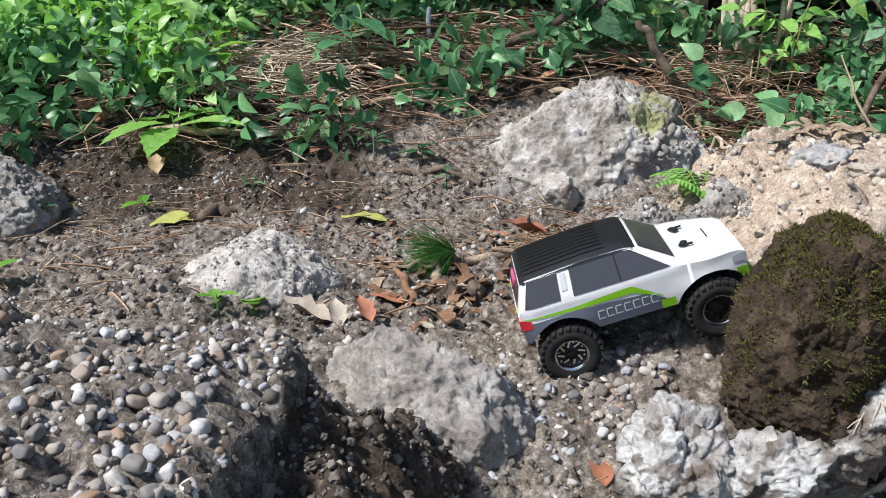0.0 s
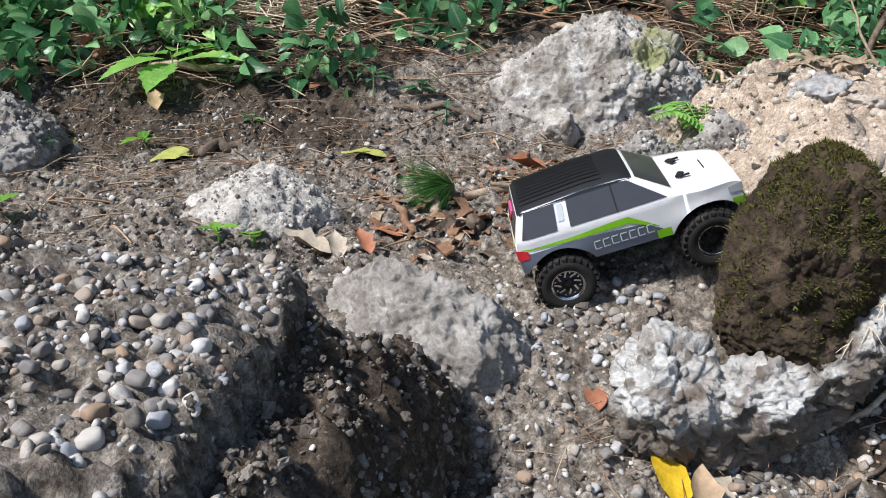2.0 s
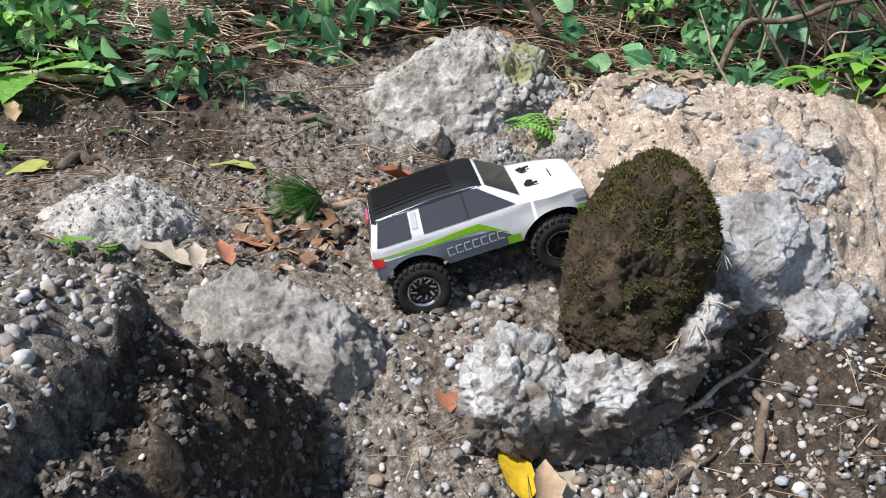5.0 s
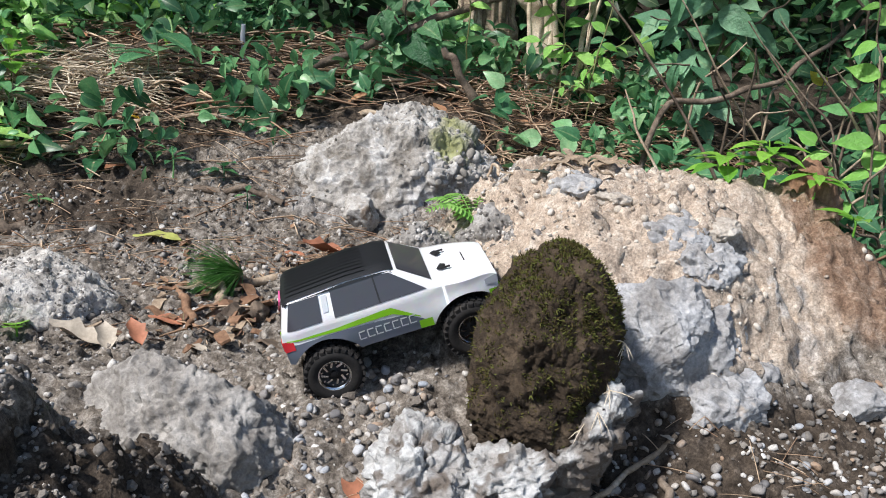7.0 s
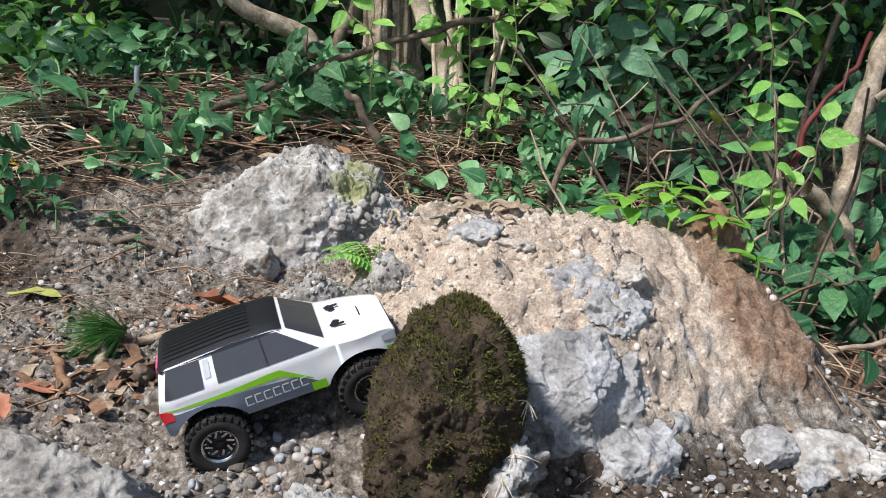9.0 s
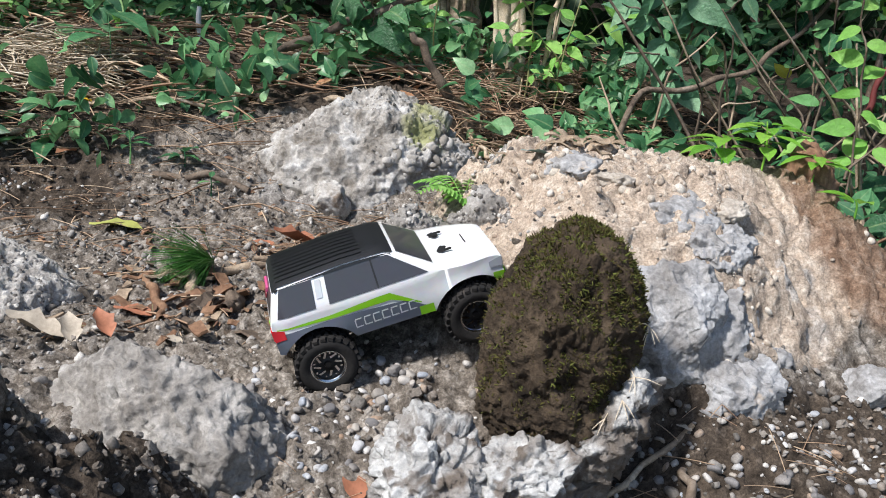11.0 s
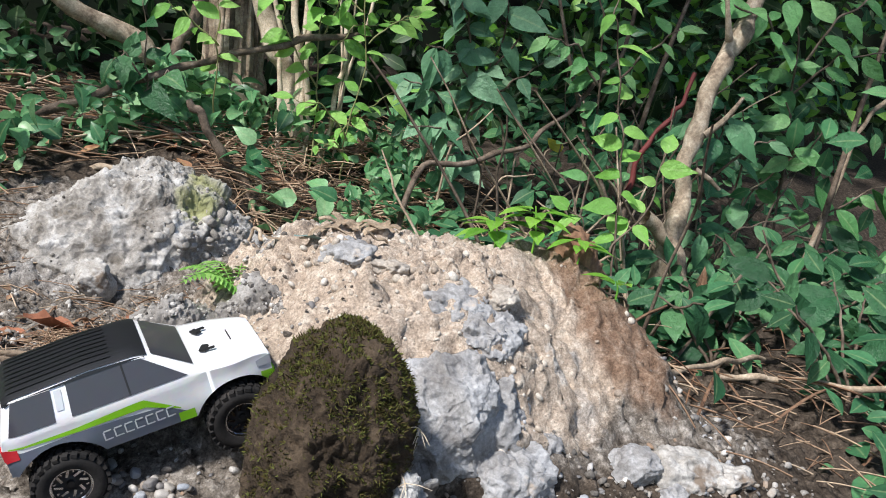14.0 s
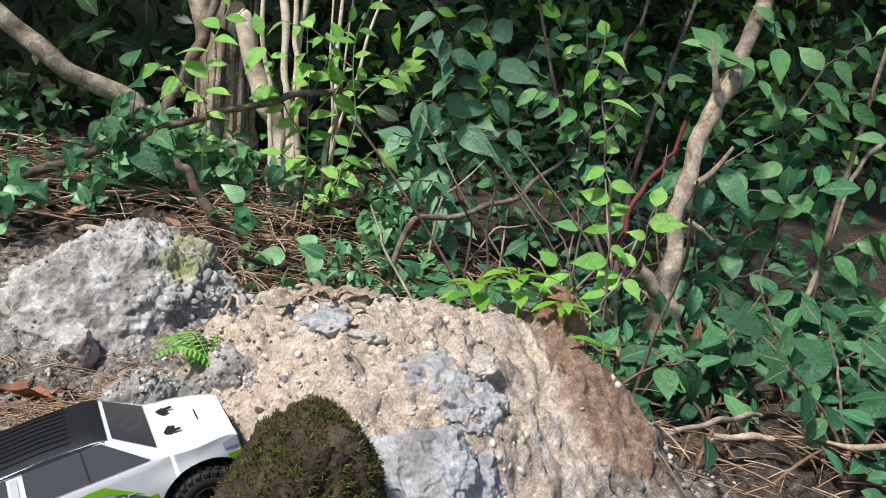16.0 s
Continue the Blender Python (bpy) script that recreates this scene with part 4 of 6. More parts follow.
def wheel_at(x, y, s):
    """s: the outer side, -1 or 1."""
    m = Matrix.Translation((x, y, 0.027))
    hub = part("wheel", lathe([(0.0001, s * 0.0025), (0.0045, s * 0.003), (0.006, s * 0.001), (0.0125, s * 0.0035), (0.0142, s * 0.006), (0.0142, -s * 0.009), (0.0001, -s * 0.009)], 32, m), BLACK_PLASTIC, truck, "black toy wheel", True)
    w = 0.0105
    part("tyre", lathe([(0.0142, -w * 0.8), (0.019, -w), (0.0238, -w), (0.0256, -w * 0.72), (0.0259, 0), (0.0256, w * 0.72), (0.0238, w), (0.019, w), (0.0142, w * 0.8), (0.0142, -w * 0.8)], 48, m), RUBBER, hub, "knobbly black rubber tyre", True)
    bm = bmesh.new()
    for k in range(26):
        for row, (h, l) in enumerate(((-0.0074, 0.0058), (0.0, 0.0052), (0.0074, 0.0058))):
            a = 2 * math.pi * (k + 0.5 * (row % 2)) / 26
            t = m @ Matrix.Rotation(-a, 4, "Y") @ Matrix.Translation((0.0264, h, 0)) @ Matrix.Rotation(radians(14 * (row - 1)), 4, "X") @ Matrix.Diagonal((0.0028, l, 0.0042, 1))
            bmesh.ops.create_cube(bm, size=1, matrix=t)
    part("tread", bm, RUBBER, hub)
    part("rim_lip", lathe([(0.0132, s * 0.0072), (0.0146, s * 0.0088), (0.0154, s * 0.0088), (0.0156, s * 0.007)], 40, m), CHROME, hub, "chrome rim lip", True)
    for k in range(8):
        a = 2 * math.pi * k / 8
        t = m @ Matrix.Rotation(-a, 4, "Y") @ Matrix.Translation((0.0092, s * 0.0034, 0)) @ Matrix.Rotation(radians(25), 4, "Y") @ Matrix.Diagonal((0.0062, 0.0016, 0.0019, 1))
        bm = bmesh.new()
        bmesh.ops.create_cube(bm, size=1, matrix=t)
        part("spoke", bm, CHROME, hub)
        bm = bmesh.new()
        bmesh.ops.create_cube(bm, size=1, matrix=m @ Matrix.Rotation(-a - 0.39, 4, "Y") @ Matrix.Translation((0.0116, s * 0.0044, 0)) @ Matrix.Rotation(radians(-30), 4, "Y") @ Matrix.Diagonal((0.0022, 0.0012, 0.0012, 1)))
        part("rim_bolt", bm, CHROME, hub)
    part("hub_cap", lathe([(0.0001, s * 0.0052), (0.0026, s * 0.005), (0.0034, s * 0.0025)], 16, m), BLACK_PLASTIC, hub)


for x in (-0.066, 0.066):
    for s in (-1, 1):
        wheel_at(x, s * 0.0425, s)
        helix = [(x - 0.004 * (1 if x > 0 else -1) + 0.0024 * math.cos(a), s * 0.027 + 0.0024 * math.sin(a), 0.03 + 0.00045 * a * 1.3) for a in np.arange(0, 44, 0.5)]
        v, f, _ = tube(helix, 0.0005, 5)
        place("spring", v, f, CHROME, parent=truck, label="coil spring")
    v, f, _ = tube([(x, -0.036, 0.027), (x, 0.036, 0.027)], 0.005, 10)
    place("axle", v, f, BLACK_PLASTIC, parent=truck)


# ---- plants ----
def leaf_shape(widths, length=1.0, fold=0.18, droop=0.25, wave=0.0):
    """A leaf along +y from its stalk, two halves folded at the rib; widths from base to tip."""
    k = len(widths)
    t = np.linspace(0, 1, k)
    v = []
    for i, (q, w) in enumerate(zip(t, widths)):
        z = -droop * q ** 2 * length
        v += [(-w, q * length, z + fold * w + wave * math.sin(5 * i)), (0, q * length, z), (w, q * length, z + fold * w - wave * math.cos(4 * i))]
    f = [[i * 3 + j, i * 3 + j + 1, i * 3 + j + 4, i * 3 + j + 3] for i in range(k - 1) for j in (0, 1)]
    return np.array(v), np.array(f)


OVAL = leaf_shape([0.012, 0.14, 0.22, 0.25, 0.23, 0.17, 0.08, 0.004], fold=0.25)
HEART = leaf_shape([0.14, 0.36, 0.41, 0.36, 0.27, 0.15, 0.01], fold=0.12)
IVY_LEAF = leaf_shape([0.06, 0.28, 0.34, 0.3, 0.22, 0.12, 0.01], fold=0.32, droop=0.32, wave=0.02)
CUPPED = leaf_shape([0.015, 0.16, 0.24, 0.27, 0.24, 0.15, 0.01], fold=0.42, droop=0.45, wave=0.015)
OVATE = leaf_shape([0.025, 0.17, 0.25, 0.27, 0.25, 0.2, 0.125, 0.05, 0.003], fold=0.2, droop=0.3)
SIMPLE = leaf_shape([0.02, 0.22, 0.2, 0.01])
LANCE = leaf_shape([0.01, 0.1, 0.16, 0.17, 0.14, 0.07, 0.005])
JAGGED = leaf_shape([0.01, 0.08, 0.15, 0.14, 0.22, 0.19, 0.27, 0.225, 0.265, 0.19, 0.2, 0.12, 0.1, 0.04, 0.003], fold=0.22, droop=0.25)
CURLED = leaf_shape([0.02, 0.18, 0.27, 0.24, 0.3, 0.22, 0.14, 0.01], fold=0.7, droop=-0.3, wave=0.05)
FLAT_DRY = leaf_shape([0.02, 0.17, 0.26, 0.28, 0.27, 0.2, 0.1, 0.01], fold=0.25, droop=0.1, wave=0.025)


def bent(shape, curl, sway):
    """The same leaf, curled down and swayed aside towards its tip."""
    v = shape[0].copy()
    y = v[:, 1].copy()
    v[:, 2] -= curl * y ** 2
    v[:, 0] += sway * y ** 2
    return v, shape[1]


def leaf_mesh(name, shape, size, material):
    me = fill_mesh(name, shape[0] * size, shape[1])
    me.materials.append(material)
    add_ribs(me, shape[0])
    return me


def leaves(name, n, seed, box, rise, size, material, shape=OVAL, tilt=55, face=None, label="", category="plant", clump=0.0, thin=0.0, keep=None):
    """Leaves strewn over a stretch of the plan, between two heights above the ground."""
    rng = np.random.default_rng(seed)
    (x0, x1), (y0, y1) = box
    x, y = rng.uniform(x0, x1, n * 4), rng.uniform(y0, y1, n * 4)
    ok = np.ones(len(x), bool)
    if clump:
        ok &= fbm(flat3(x, y, clump), 3, seed) + rng.normal(0, 0.1, len(x)) > thin
    if keep:
        ok &= keep(x, y)
    x, y = x[ok][:n], y[ok][:n]
    n = len(x)
    z = height(x, y) + rise[0] + (rise[1] - rise[0]) * rng.uniform(0, 1, n) ** 1.3
    rot = spin(rng, n, tilt)
    if face:
        rot = turn(*face)[None] @ rot
    ob = scatter(name, *shape, rot, rng.uniform(size[0], size[1], n), np.stack([x, y, z], -1), material, ribs=True)
    return tagged(ob, label, category, kind="stuff")


def strands(name, n, seed, box, length, radius, material, label, rise=(0.0, 0.01), tilt=12, keep=None, category="litter", bend=0.12):
    """Fine needles or straws lying about: bent three-sided blades."""
    rng = np.random.default_rng(seed)
    (x0, x1), (y0, y1) = box
    x, y = rng.uniform(x0, x1, n * 3), rng.uniform(y0, y1, n * 3)
    if keep:
        ok = keep(x, y)
        x, y = x[ok], y[ok]
    x, y = x[:n], y[:n]
    n = len(x)
    t = np.linspace(-0.5, 0.5, 5)
    tv = np.array([(radius / np.mean(length) * math.cos(a) * (1 - 0.5 * abs(q)), q, radius / np.mean(length) * math.sin(a) + bend * (0.25 - q * q)) for q in t for a in (0.5, 2.6, 4.7)])
    tf = np.array([(i * 3 + j, i * 3 + (j + 1) % 3, i * 3 + 3 + (j + 1) % 3, i * 3 + 3 + j) for i in range(4) for j in range(3)])
    z = height(x, y) + rng.uniform(rise[0], rise[1], n)
    rot = spin(rng, n, tilt) @ spin(rng, n, 0)
    ob = scatter(name, tv, tf, rot, rng.uniform(length[0], length[1], n), np.stack([x, y, z], -1), material)
    return tagged(ob, label, category, kind="stuff")


def off_rocks(x, y):
    return np.hypot((x - 0.27) / 0.2, (y - 1.46) / 0.16) > 1


def bank(x, y):
    edge = fbm(flat3(x, y, 1.1), 3, 61)
    open_floor = fbm(flat3(x, y, 6), 2, 62) > -0.1 - 0.4 * step(0.0, -0.5, x)
    heap = np.hypot((x + 0.31) / 0.16, (y - 1.63) / 0.13) > 1 + 0.5 * edge
    return heap & open_floor & (x > -1.75 + 0.9 * edge) & (y < 2.4 + 0.7 * edge) & ((x < 0.62) | (y < 1.85)) & (y > 1.45 + 0.07 * np.sin(7 * x) - 0.16 * step(-0.45, -0.75, x)) & off_rocks(x, y)


leaves("creeper", 3600, 119, ((-2.4, 0.85), (1.3, 2.8)), (0.008, 0.14), (0.02, 0.05), IVY, CUPPED, 75, (20, -26, 0), "dark green oval-leaved creeper over the bank", "ground cover", 7, 0.02, bank)
leaves("ivy", 3600, 101, ((-2.4, 0.85), (1.3, 2.8)), (0.008, 0.13), (0.02, 0.052), IVY, IVY_LEAF, 75, (20, -26, 0), "dense dark green ivy over the bank", "ground cover", 9, 0.0, bank)
# The left bank's sun patch, painted with two brighter leaf colours.
leaves("bright_ivy", 3000, 107, ((-2.2, -0.15), (1.5, 2.5)), (0.03, 0.17), (0.02, 0.052), SUN_TINT_IVY, CUPPED, 65, (20, -26, 0), "creeper leaves on the bank, coloured bright green for sunlight", "ground cover", 6, 0.06, bank)
leaves("fresh_creeper", 1500, 131, ((-2.0, -0.1), (1.5, 2.5)), (0.06, 0.19), (0.02, 0.05), SUN_TINT, CUPPED, 60, (20, -26, 0), "fresh creeper tips on the bank, coloured light green for sunlight", "ground cover", 6, 0.06, bank)
strands("bank_straw", 3000, 111, ((-1.6, 1.0), (1.4, 2.4)), (0.04, 0.15), 0.001, STRAW, "dry brown stalks and needles under the ivy", (0.0, 0.035), 18, off_rocks)
strands("bank_sticks", 380, 120, ((-1.6, 0.9), (1.46, 2.3)), (0.05, 0.2), 0.0024, STRAW, "pale dry sticks lying under the ivy", (0.004, 0.045), 16, off_rocks)
strands("pale_straw", 520, 121, ((-0.46, -0.16), (1.52, 1.76)), (0.05, 0.13), 0.0013, PALE_STEM, "heap of pale dry straw on the bank", (0.01, 0.06), 22)
strands("needle_litter", 380, 112, ((-0.6, 0.6), (1.1, 1.5)), (0.04, 0.09), 0.0006, STRAW, "scattered brown pine needles on the soil", (0.0, 0.006), 8, off_rocks)
strands("valley_needles", 320, 113, ((0.1, 0.27), (1.02, 1.14)), (0.05, 0.1), 0.0006, STRAW, "brown pine needles heaped beside the stick", (0.0, 0.012), 8)
strands("front_straw", 120, 114, ((0.06, 0.5), (0.44, 0.6)), (0.02, 0.06), 0.0004, STRAW, "dry grass stalks on the gravel", (0.002, 0.012), 14)
strands("right_twigs", 110, 129, ((0.7, 1.35), (0.55, 1.3)), (0.05, 0.16), 0.0017, RUSTY, "dead twigs among the stalks below the shrubs", (0.0, 0.05), 25, bend=0.2)
strands("right_straw", 280, 115, ((0.68, 1.2), (0.55, 1.35)), (0.025, 0.085), 0.001, STRAW, "dry brown stalks below the shrubs", (0.0, 0.04), 30, bend=0.15)
strands("stem_straw", 900, 122, ((0.42, 1.05), (1.42, 1.95)), (0.05, 0.16), 0.0011, STRAW, "tan dry stalks heaped at the foot of the stems", (0.0, 0.06), 28, bend=0.25)
strands("left_straw", 160, 116, ((-0.75, -0.35), (0.7, 1.3)), (0.04, 0.1), 0.0006, STRAW, "thin dry stalks lying on the grey gravel", (0.0, 0.006), 8)
leaves("litter_scraps", 260, 118, ((-0.12, 0.28), (0.84, 1.16)), (0.0, 0.006), (0.007, 0.02), SCRAP, FLAT_DRY, 25, None, "scraps of brown leaf on the gravel", "litter")
leaves("leaf_scraps", 420, 127, ((-0.7, 0.25), (0.86, 1.42)), (0.0, 0.005), (0.005, 0.015), SCRAP, FLAT_DRY, 30, None, "small brown leaf scraps on the grey soil", "litter", 4, 0.0)
strands("soil_twigs", 260, 128, ((-0.7, 0.28), (0.82, 1.45)), (0.015, 0.06), 0.0011, STRAW, "broken brown twigs on the grey soil", (0.0, 0.005), 9, off_rocks)
leaves("fallen_leaves", 420, 117, ((-1.6, 1.0), (1.4, 2.4)), (0.0, 0.02), (0.025, 0.05), LITTER, FLAT_DRY, 35, None, "brown fallen leaves among the ivy", "litter", 0, 0, off_rocks)


def shrub(name, roots, n_parts, n_rest, box, rise, size, seed, material, label, face, shape=OVAL, tilt=45, keep=None):
    """A shrub: stems as parts, the nearer leaves each a part, the rest one part."""
    rng = np.random.default_rng(seed)
    thing = tagged(new(name), label, "shrub")
    thing.location = roots[0][0][0]
    base = np.array(thing.location)
    for pts, r in roots:
        v, f, _ = tube(np.array(pts) - base, np.linspace(r, r * 0.5, len(pts)), 7, seed, 0.2, 4)
        place("stem", v, f, BARK, parent=thing)
    me = leaf_mesh("leaf", shape, 1.0, material)
    (x0, x1), (y0, y1) = box

    def spots(n):
        x, y = rng.uniform(x0, x1, n * 3), rng.uniform(y0, y1, n * 3)
        h = rise[0] + (rise[1] - rise[0]) * rng.uniform(0, 1, n * 3)
        q = np.stack([x, y, height(x, y) + h], -1)
        ok = fbm(q * 5.5, 2, seed) > (-0.08 if n_rest else -2)
        if keep:
            ok &= keep(x, y, h)
        return q[ok][:n]
    p = spots(n_parts)
    rot = turn(*face)[None] @ spin(rng, len(p), tilt)
    sc = rng.uniform(size[0], size[1], len(p))
    for q, m, s in zip(p, rot, sc):
        ob = new("leaf", me)
        ob.parent = thing
        ob.matrix_local = Matrix.Translation(Vector(q - base)) @ Matrix([list(map(float, r)) for r in m]).to_4x4() @ Matrix.Scale(float(s), 4)
    p = spots(n_rest)
    ob = scatter("foliage", *shape, turn(*face)[None] @ spin(rng, len(p), tilt + 10), rng.uniform(size[0] * 0.8, size[1], len(p)), p - base, material, parent=thing, ribs=True)
    ob["kind"] = "stuff"
    return thing


def in_view_gap(x, y, h):
    """Leaves out the low dark hollow behind the heap."""
    return ~((x < 1.0) & (h < 0.12) & (y < 1.5))


SHRUB_P = leaf_surface("shrub_leaf_single", [(0.0, (0.018, 0.075, 0.034)), (0.4, (0.055, 0.19, 0.078)), (0.75, (0.17, 0.4, 0.15)), (1.0, (0.42, 0.66, 0.28))], 0.42, spec=0.35, vary="piece")
FRESH_P = leaf_surface("fresh_leaf_single", [(0.0, (0.09, 0.28, 0.03)), (0.5, (0.19, 0.46, 0.05)), (1.0, (0.34, 0.62, 0.1))], 0.4, 0.35, vary="piece")
shrub("evergreen_shrub", [([(1.23, 1.45, z_at(1.23, 1.45)), (1.28, 1.5, 0.3), (1.45, 1.55, 0.75)], 0.008), ([(1.25, 1.45, 0.02), (1.1, 1.5, 0.35), (1.0, 1.55, 0.7)], 0.006)],
      110, 110, ((1.08, 1.85), (1.36, 1.8)), (0.02, 0.85), (0.034, 0.06), 401, SHRUB_P, "dense dark evergreen shrub with oval leaves", (48, 0, -25), keep=in_view_gap)
shrub("laurel_shrub", [([(1.5, 1.2, z_at(1.5, 1.2)), (1.55, 1.2, 0.3), (1.7, 1.25, 0.7)], 0.008)],
      120, 110, ((1.12, 2.0), (0.8, 1.4)), (0.0, 0.6), (0.036, 0.066), 402, SHRUB_P, "spreading shrub with large dark green leaves", (45, 0, -40), keep=lambda x, y, h: (x > 1.3 + 0.25 * np.maximum(h - 0.2, 0)) | (h < 0.1))


def spray_shrub(name, stems, size, material, label, shape=OVAL, seed=1, bark=None, step_len=0.04, droop=0.25, stem_r=0.003):
    """A plant of leafy sprays: leaves stand alternately along each stem, turned to the open clearing."""
    rng = np.random.default_rng(seed)
    thing = tagged(new(name), label, "shrub")
    base = np.array(stems[0][0], float)
    thing.location = base
    kinds = [leaf_mesh("leaf", bent(shape, a, b), 1.0, material) for a, b in ((0.0, 0.0), (0.3, 0.12), (-0.15, -0.1), (0.15, -0.2))]
    for pts in stems:
        p = np.array(pts, float)
        t = np.linspace(0, len(p) - 1, 4 * (len(p) - 1) + 1)
        p = np.stack([np.interp(t, np.arange(len(p)), p[:, k]) for k in range(3)], -1)
        p[1:-1] += rng.normal(0, 0.003, (len(p) - 2, 3))
        v, f, _ = tube(p - base, np.linspace(stem_r, stem_r * 0.45, len(p)), 6, seed, 0.15, 3)
        place("stem", v, f, bark or BARK, parent=thing)
        run = np.concatenate([[0], np.cumsum(np.linalg.norm(np.diff(p, axis=0), axis=1))])
        start = run[-1] * (0.3 if pts is stems[0] else 0.2)
        at = np.arange(start, run[-1] + 0.001, step_len)
        for k, d in enumerate(at):
            q = np.array([np.interp(d, run, p[:, c]) for c in range(3)])
            ahead = np.array([np.interp(d, run, p[:, c]) for c in range(3)]) - np.array([np.interp(d - 0.02, run, p[:, c]) for c in range(3)])
            ahead /= np.linalg.norm(ahead) + 1e-9
            n = np.array([-0.45, -0.65, 0.75]) + rng.normal(0, 0.38, 3)
            n /= np.linalg.norm(n)
            side = np.cross(ahead, n) * (1 if k % 2 else -1)
            last = k == len(at) - 1
            a = ahead * (1.0 if last else 0.5) + side * (0.2 if last else 0.9) + np.array([0, 0, -droop]) + rng.normal(0, 0.15, 3)
            a -= n * (a @ n)
            a /= np.linalg.norm(a)
            m = np.stack([np.cross(a, n), a, n], axis=1)
            ob = new("leaf", kinds[int(rng.integers(4))])
            ob.parent = thing
            s = float(size[0] * 0.7 + (size[1] - size[0] * 0.7) * rng.uniform(0, 1))
            ob.matrix_local = Matrix.Translation(Vector(q - base)) @ Matrix([list(map(float, r)) for r in m]).to_4x4() @ Matrix.Scale(s, 4)
    return thing


BRIGHT_P = leaf_surface("bright_leaf_single", [(0.0, (0.13, 0.35, 0.06)), (0.5, (0.26, 0.57, 0.11)), (1.0, (0.46, 0.75, 0.22))], 0.4, 0.4, vary="piece")
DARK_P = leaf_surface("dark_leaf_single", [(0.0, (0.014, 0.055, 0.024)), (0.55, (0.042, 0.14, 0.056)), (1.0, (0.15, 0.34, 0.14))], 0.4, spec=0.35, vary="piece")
# Lighter leaf for the taller shrubs, its sunlight put into the colour.
SUN_TINT_P = leaf_surface("sun_tint_leaf_single", [(0.0, (0.06, 0.2, 0.06)), (0.5, (0.14, 0.36, 0.12)), (1.0, (0.32, 0.58, 0.24))], 0.38, spec=0.4, vary="piece")
CANE = plain("green_cane_bark", (0.24, 0.24, 0.1), 0.6)
BROAD_P = leaf_surface("broad_leaf_single", [(0.0, (0.035, 0.13, 0.06)), (0.5, (0.1, 0.28, 0.125)), (1.0, (0.28, 0.5, 0.26))], 0.38, spec=0.4, vary="piece")
g = z_at(0.64, 1.77)
spray_shrub("sapling", [[(0.64, 1.77, g), (0.645, 1.77, 0.25), (0.63, 1.75, 0.42), (0.61, 1.73, 0.54)], [(0.64, 1.76, 0.35), (0.7, 1.73, 0.43), (0.83, 1.72, 0.465)], [(0.64, 1.76, 0.3), (0.56, 1.73, 0.4), (0.52, 1.72, 0.5)], [(0.65, 1.77, 0.16), (0.73, 1.73, 0.26), (0.82, 1.72, 0.32)], [(0.64, 1.76, 0.4), (0.66, 1.74, 0.47), (0.7, 1.73, 0.55)]],
            (0.04, 0.066), BRIGHT_P, "thin sapling with bright green leaves", OVAL, 404, CANE, 0.022, 0.25, 0.002)
spray_shrub("sapling", [[(0.44, 1.78, z_at(0.44, 1.78)), (0.43, 1.75, 0.3), (0.42, 1.72, 0.44), (0.46, 1.72, 0.56)], [(0.43, 1.74, 0.36), (0.37, 1.73, 0.41), (0.33, 1.72, 0.43)]],
            (0.04, 0.062), BRIGHT_P, "young sapling with bright green leaves by the trunk", OVAL, 414, CANE, 0.024, 0.25, 0.002)
spray_shrub("sapling", [[(0.7, 1.74, z_at(0.7, 1.74)), (0.7, 1.72, 0.22), (0.72, 1.7, 0.36), (0.7, 1.7, 0.5), (0.74, 1.7, 0.62)], [(0.72, 1.7, 0.4), (0.78, 1.69, 0.46), (0.84, 1.69, 0.47)], [(0.7, 1.7, 0.46), (0.63, 1.7, 0.52), (0.56, 1.7, 0.53)], [(0.7, 1.72, 0.2), (0.63, 1.7, 0.27), (0.57, 1.7, 0.28)], [(0.7, 1.73, 0.16), (0.66, 1.68, 0.2), (0.6, 1.66, 0.19)]],
            (0.03, 0.048), BRIGHT_P, "slender sapling with small bright leaves by the dry stems", OVAL, 419, CANE, 0.026, 0.25, 0.0018)
GREYGREEN_P = leaf_surface("grey_green_leaf_single", [(0.0, (0.06, 0.17, 0.09)), (0.5, (0.15, 0.33, 0.18)), (1.0, (0.34, 0.54, 0.33))], 0.4, spec=0.4, vary="piece")
spray_shrub("grey_green_shrub", [[(0.93, 1.72, z_at(0.93, 1.72)), (0.95, 1.66, 0.3), (0.985, 1.61, 0.48), (0.93, 1.6, 0.6)], [(0.95, 1.66, 0.3), (0.88, 1.62, 0.4), (0.8, 1.6, 0.41)], [(0.94, 1.7, 0.12), (0.87, 1.62, 0.25), (0.78, 1.6, 0.25)], [(0.95, 1.66, 0.28), (1.01, 1.6, 0.36), (1.08, 1.58, 0.42)], [(0.94, 1.7, 0.1), (0.92, 1.62, 0.2), (0.86, 1.57, 0.2)], [(0.95, 1.66, 0.36), (0.9, 1.62, 0.46), (0.86, 1.6, 0.52)], [(0.95, 1.66, 0.4), (0.88, 1.62, 0.5), (0.82, 1.6, 0.58)], [(0.95, 1.65, 0.34), (1.02, 1.6, 0.46), (1.06, 1.58, 0.56)], [(0.94, 1.68, 0.2), (0.84, 1.62, 0.32), (0.76, 1.6, 0.34)]],
            (0.06, 0.1), GREYGREEN_P, "upright shrub with broad grey-green pointed leaves", OVATE, 403, BARK, 0.03, 0.6)
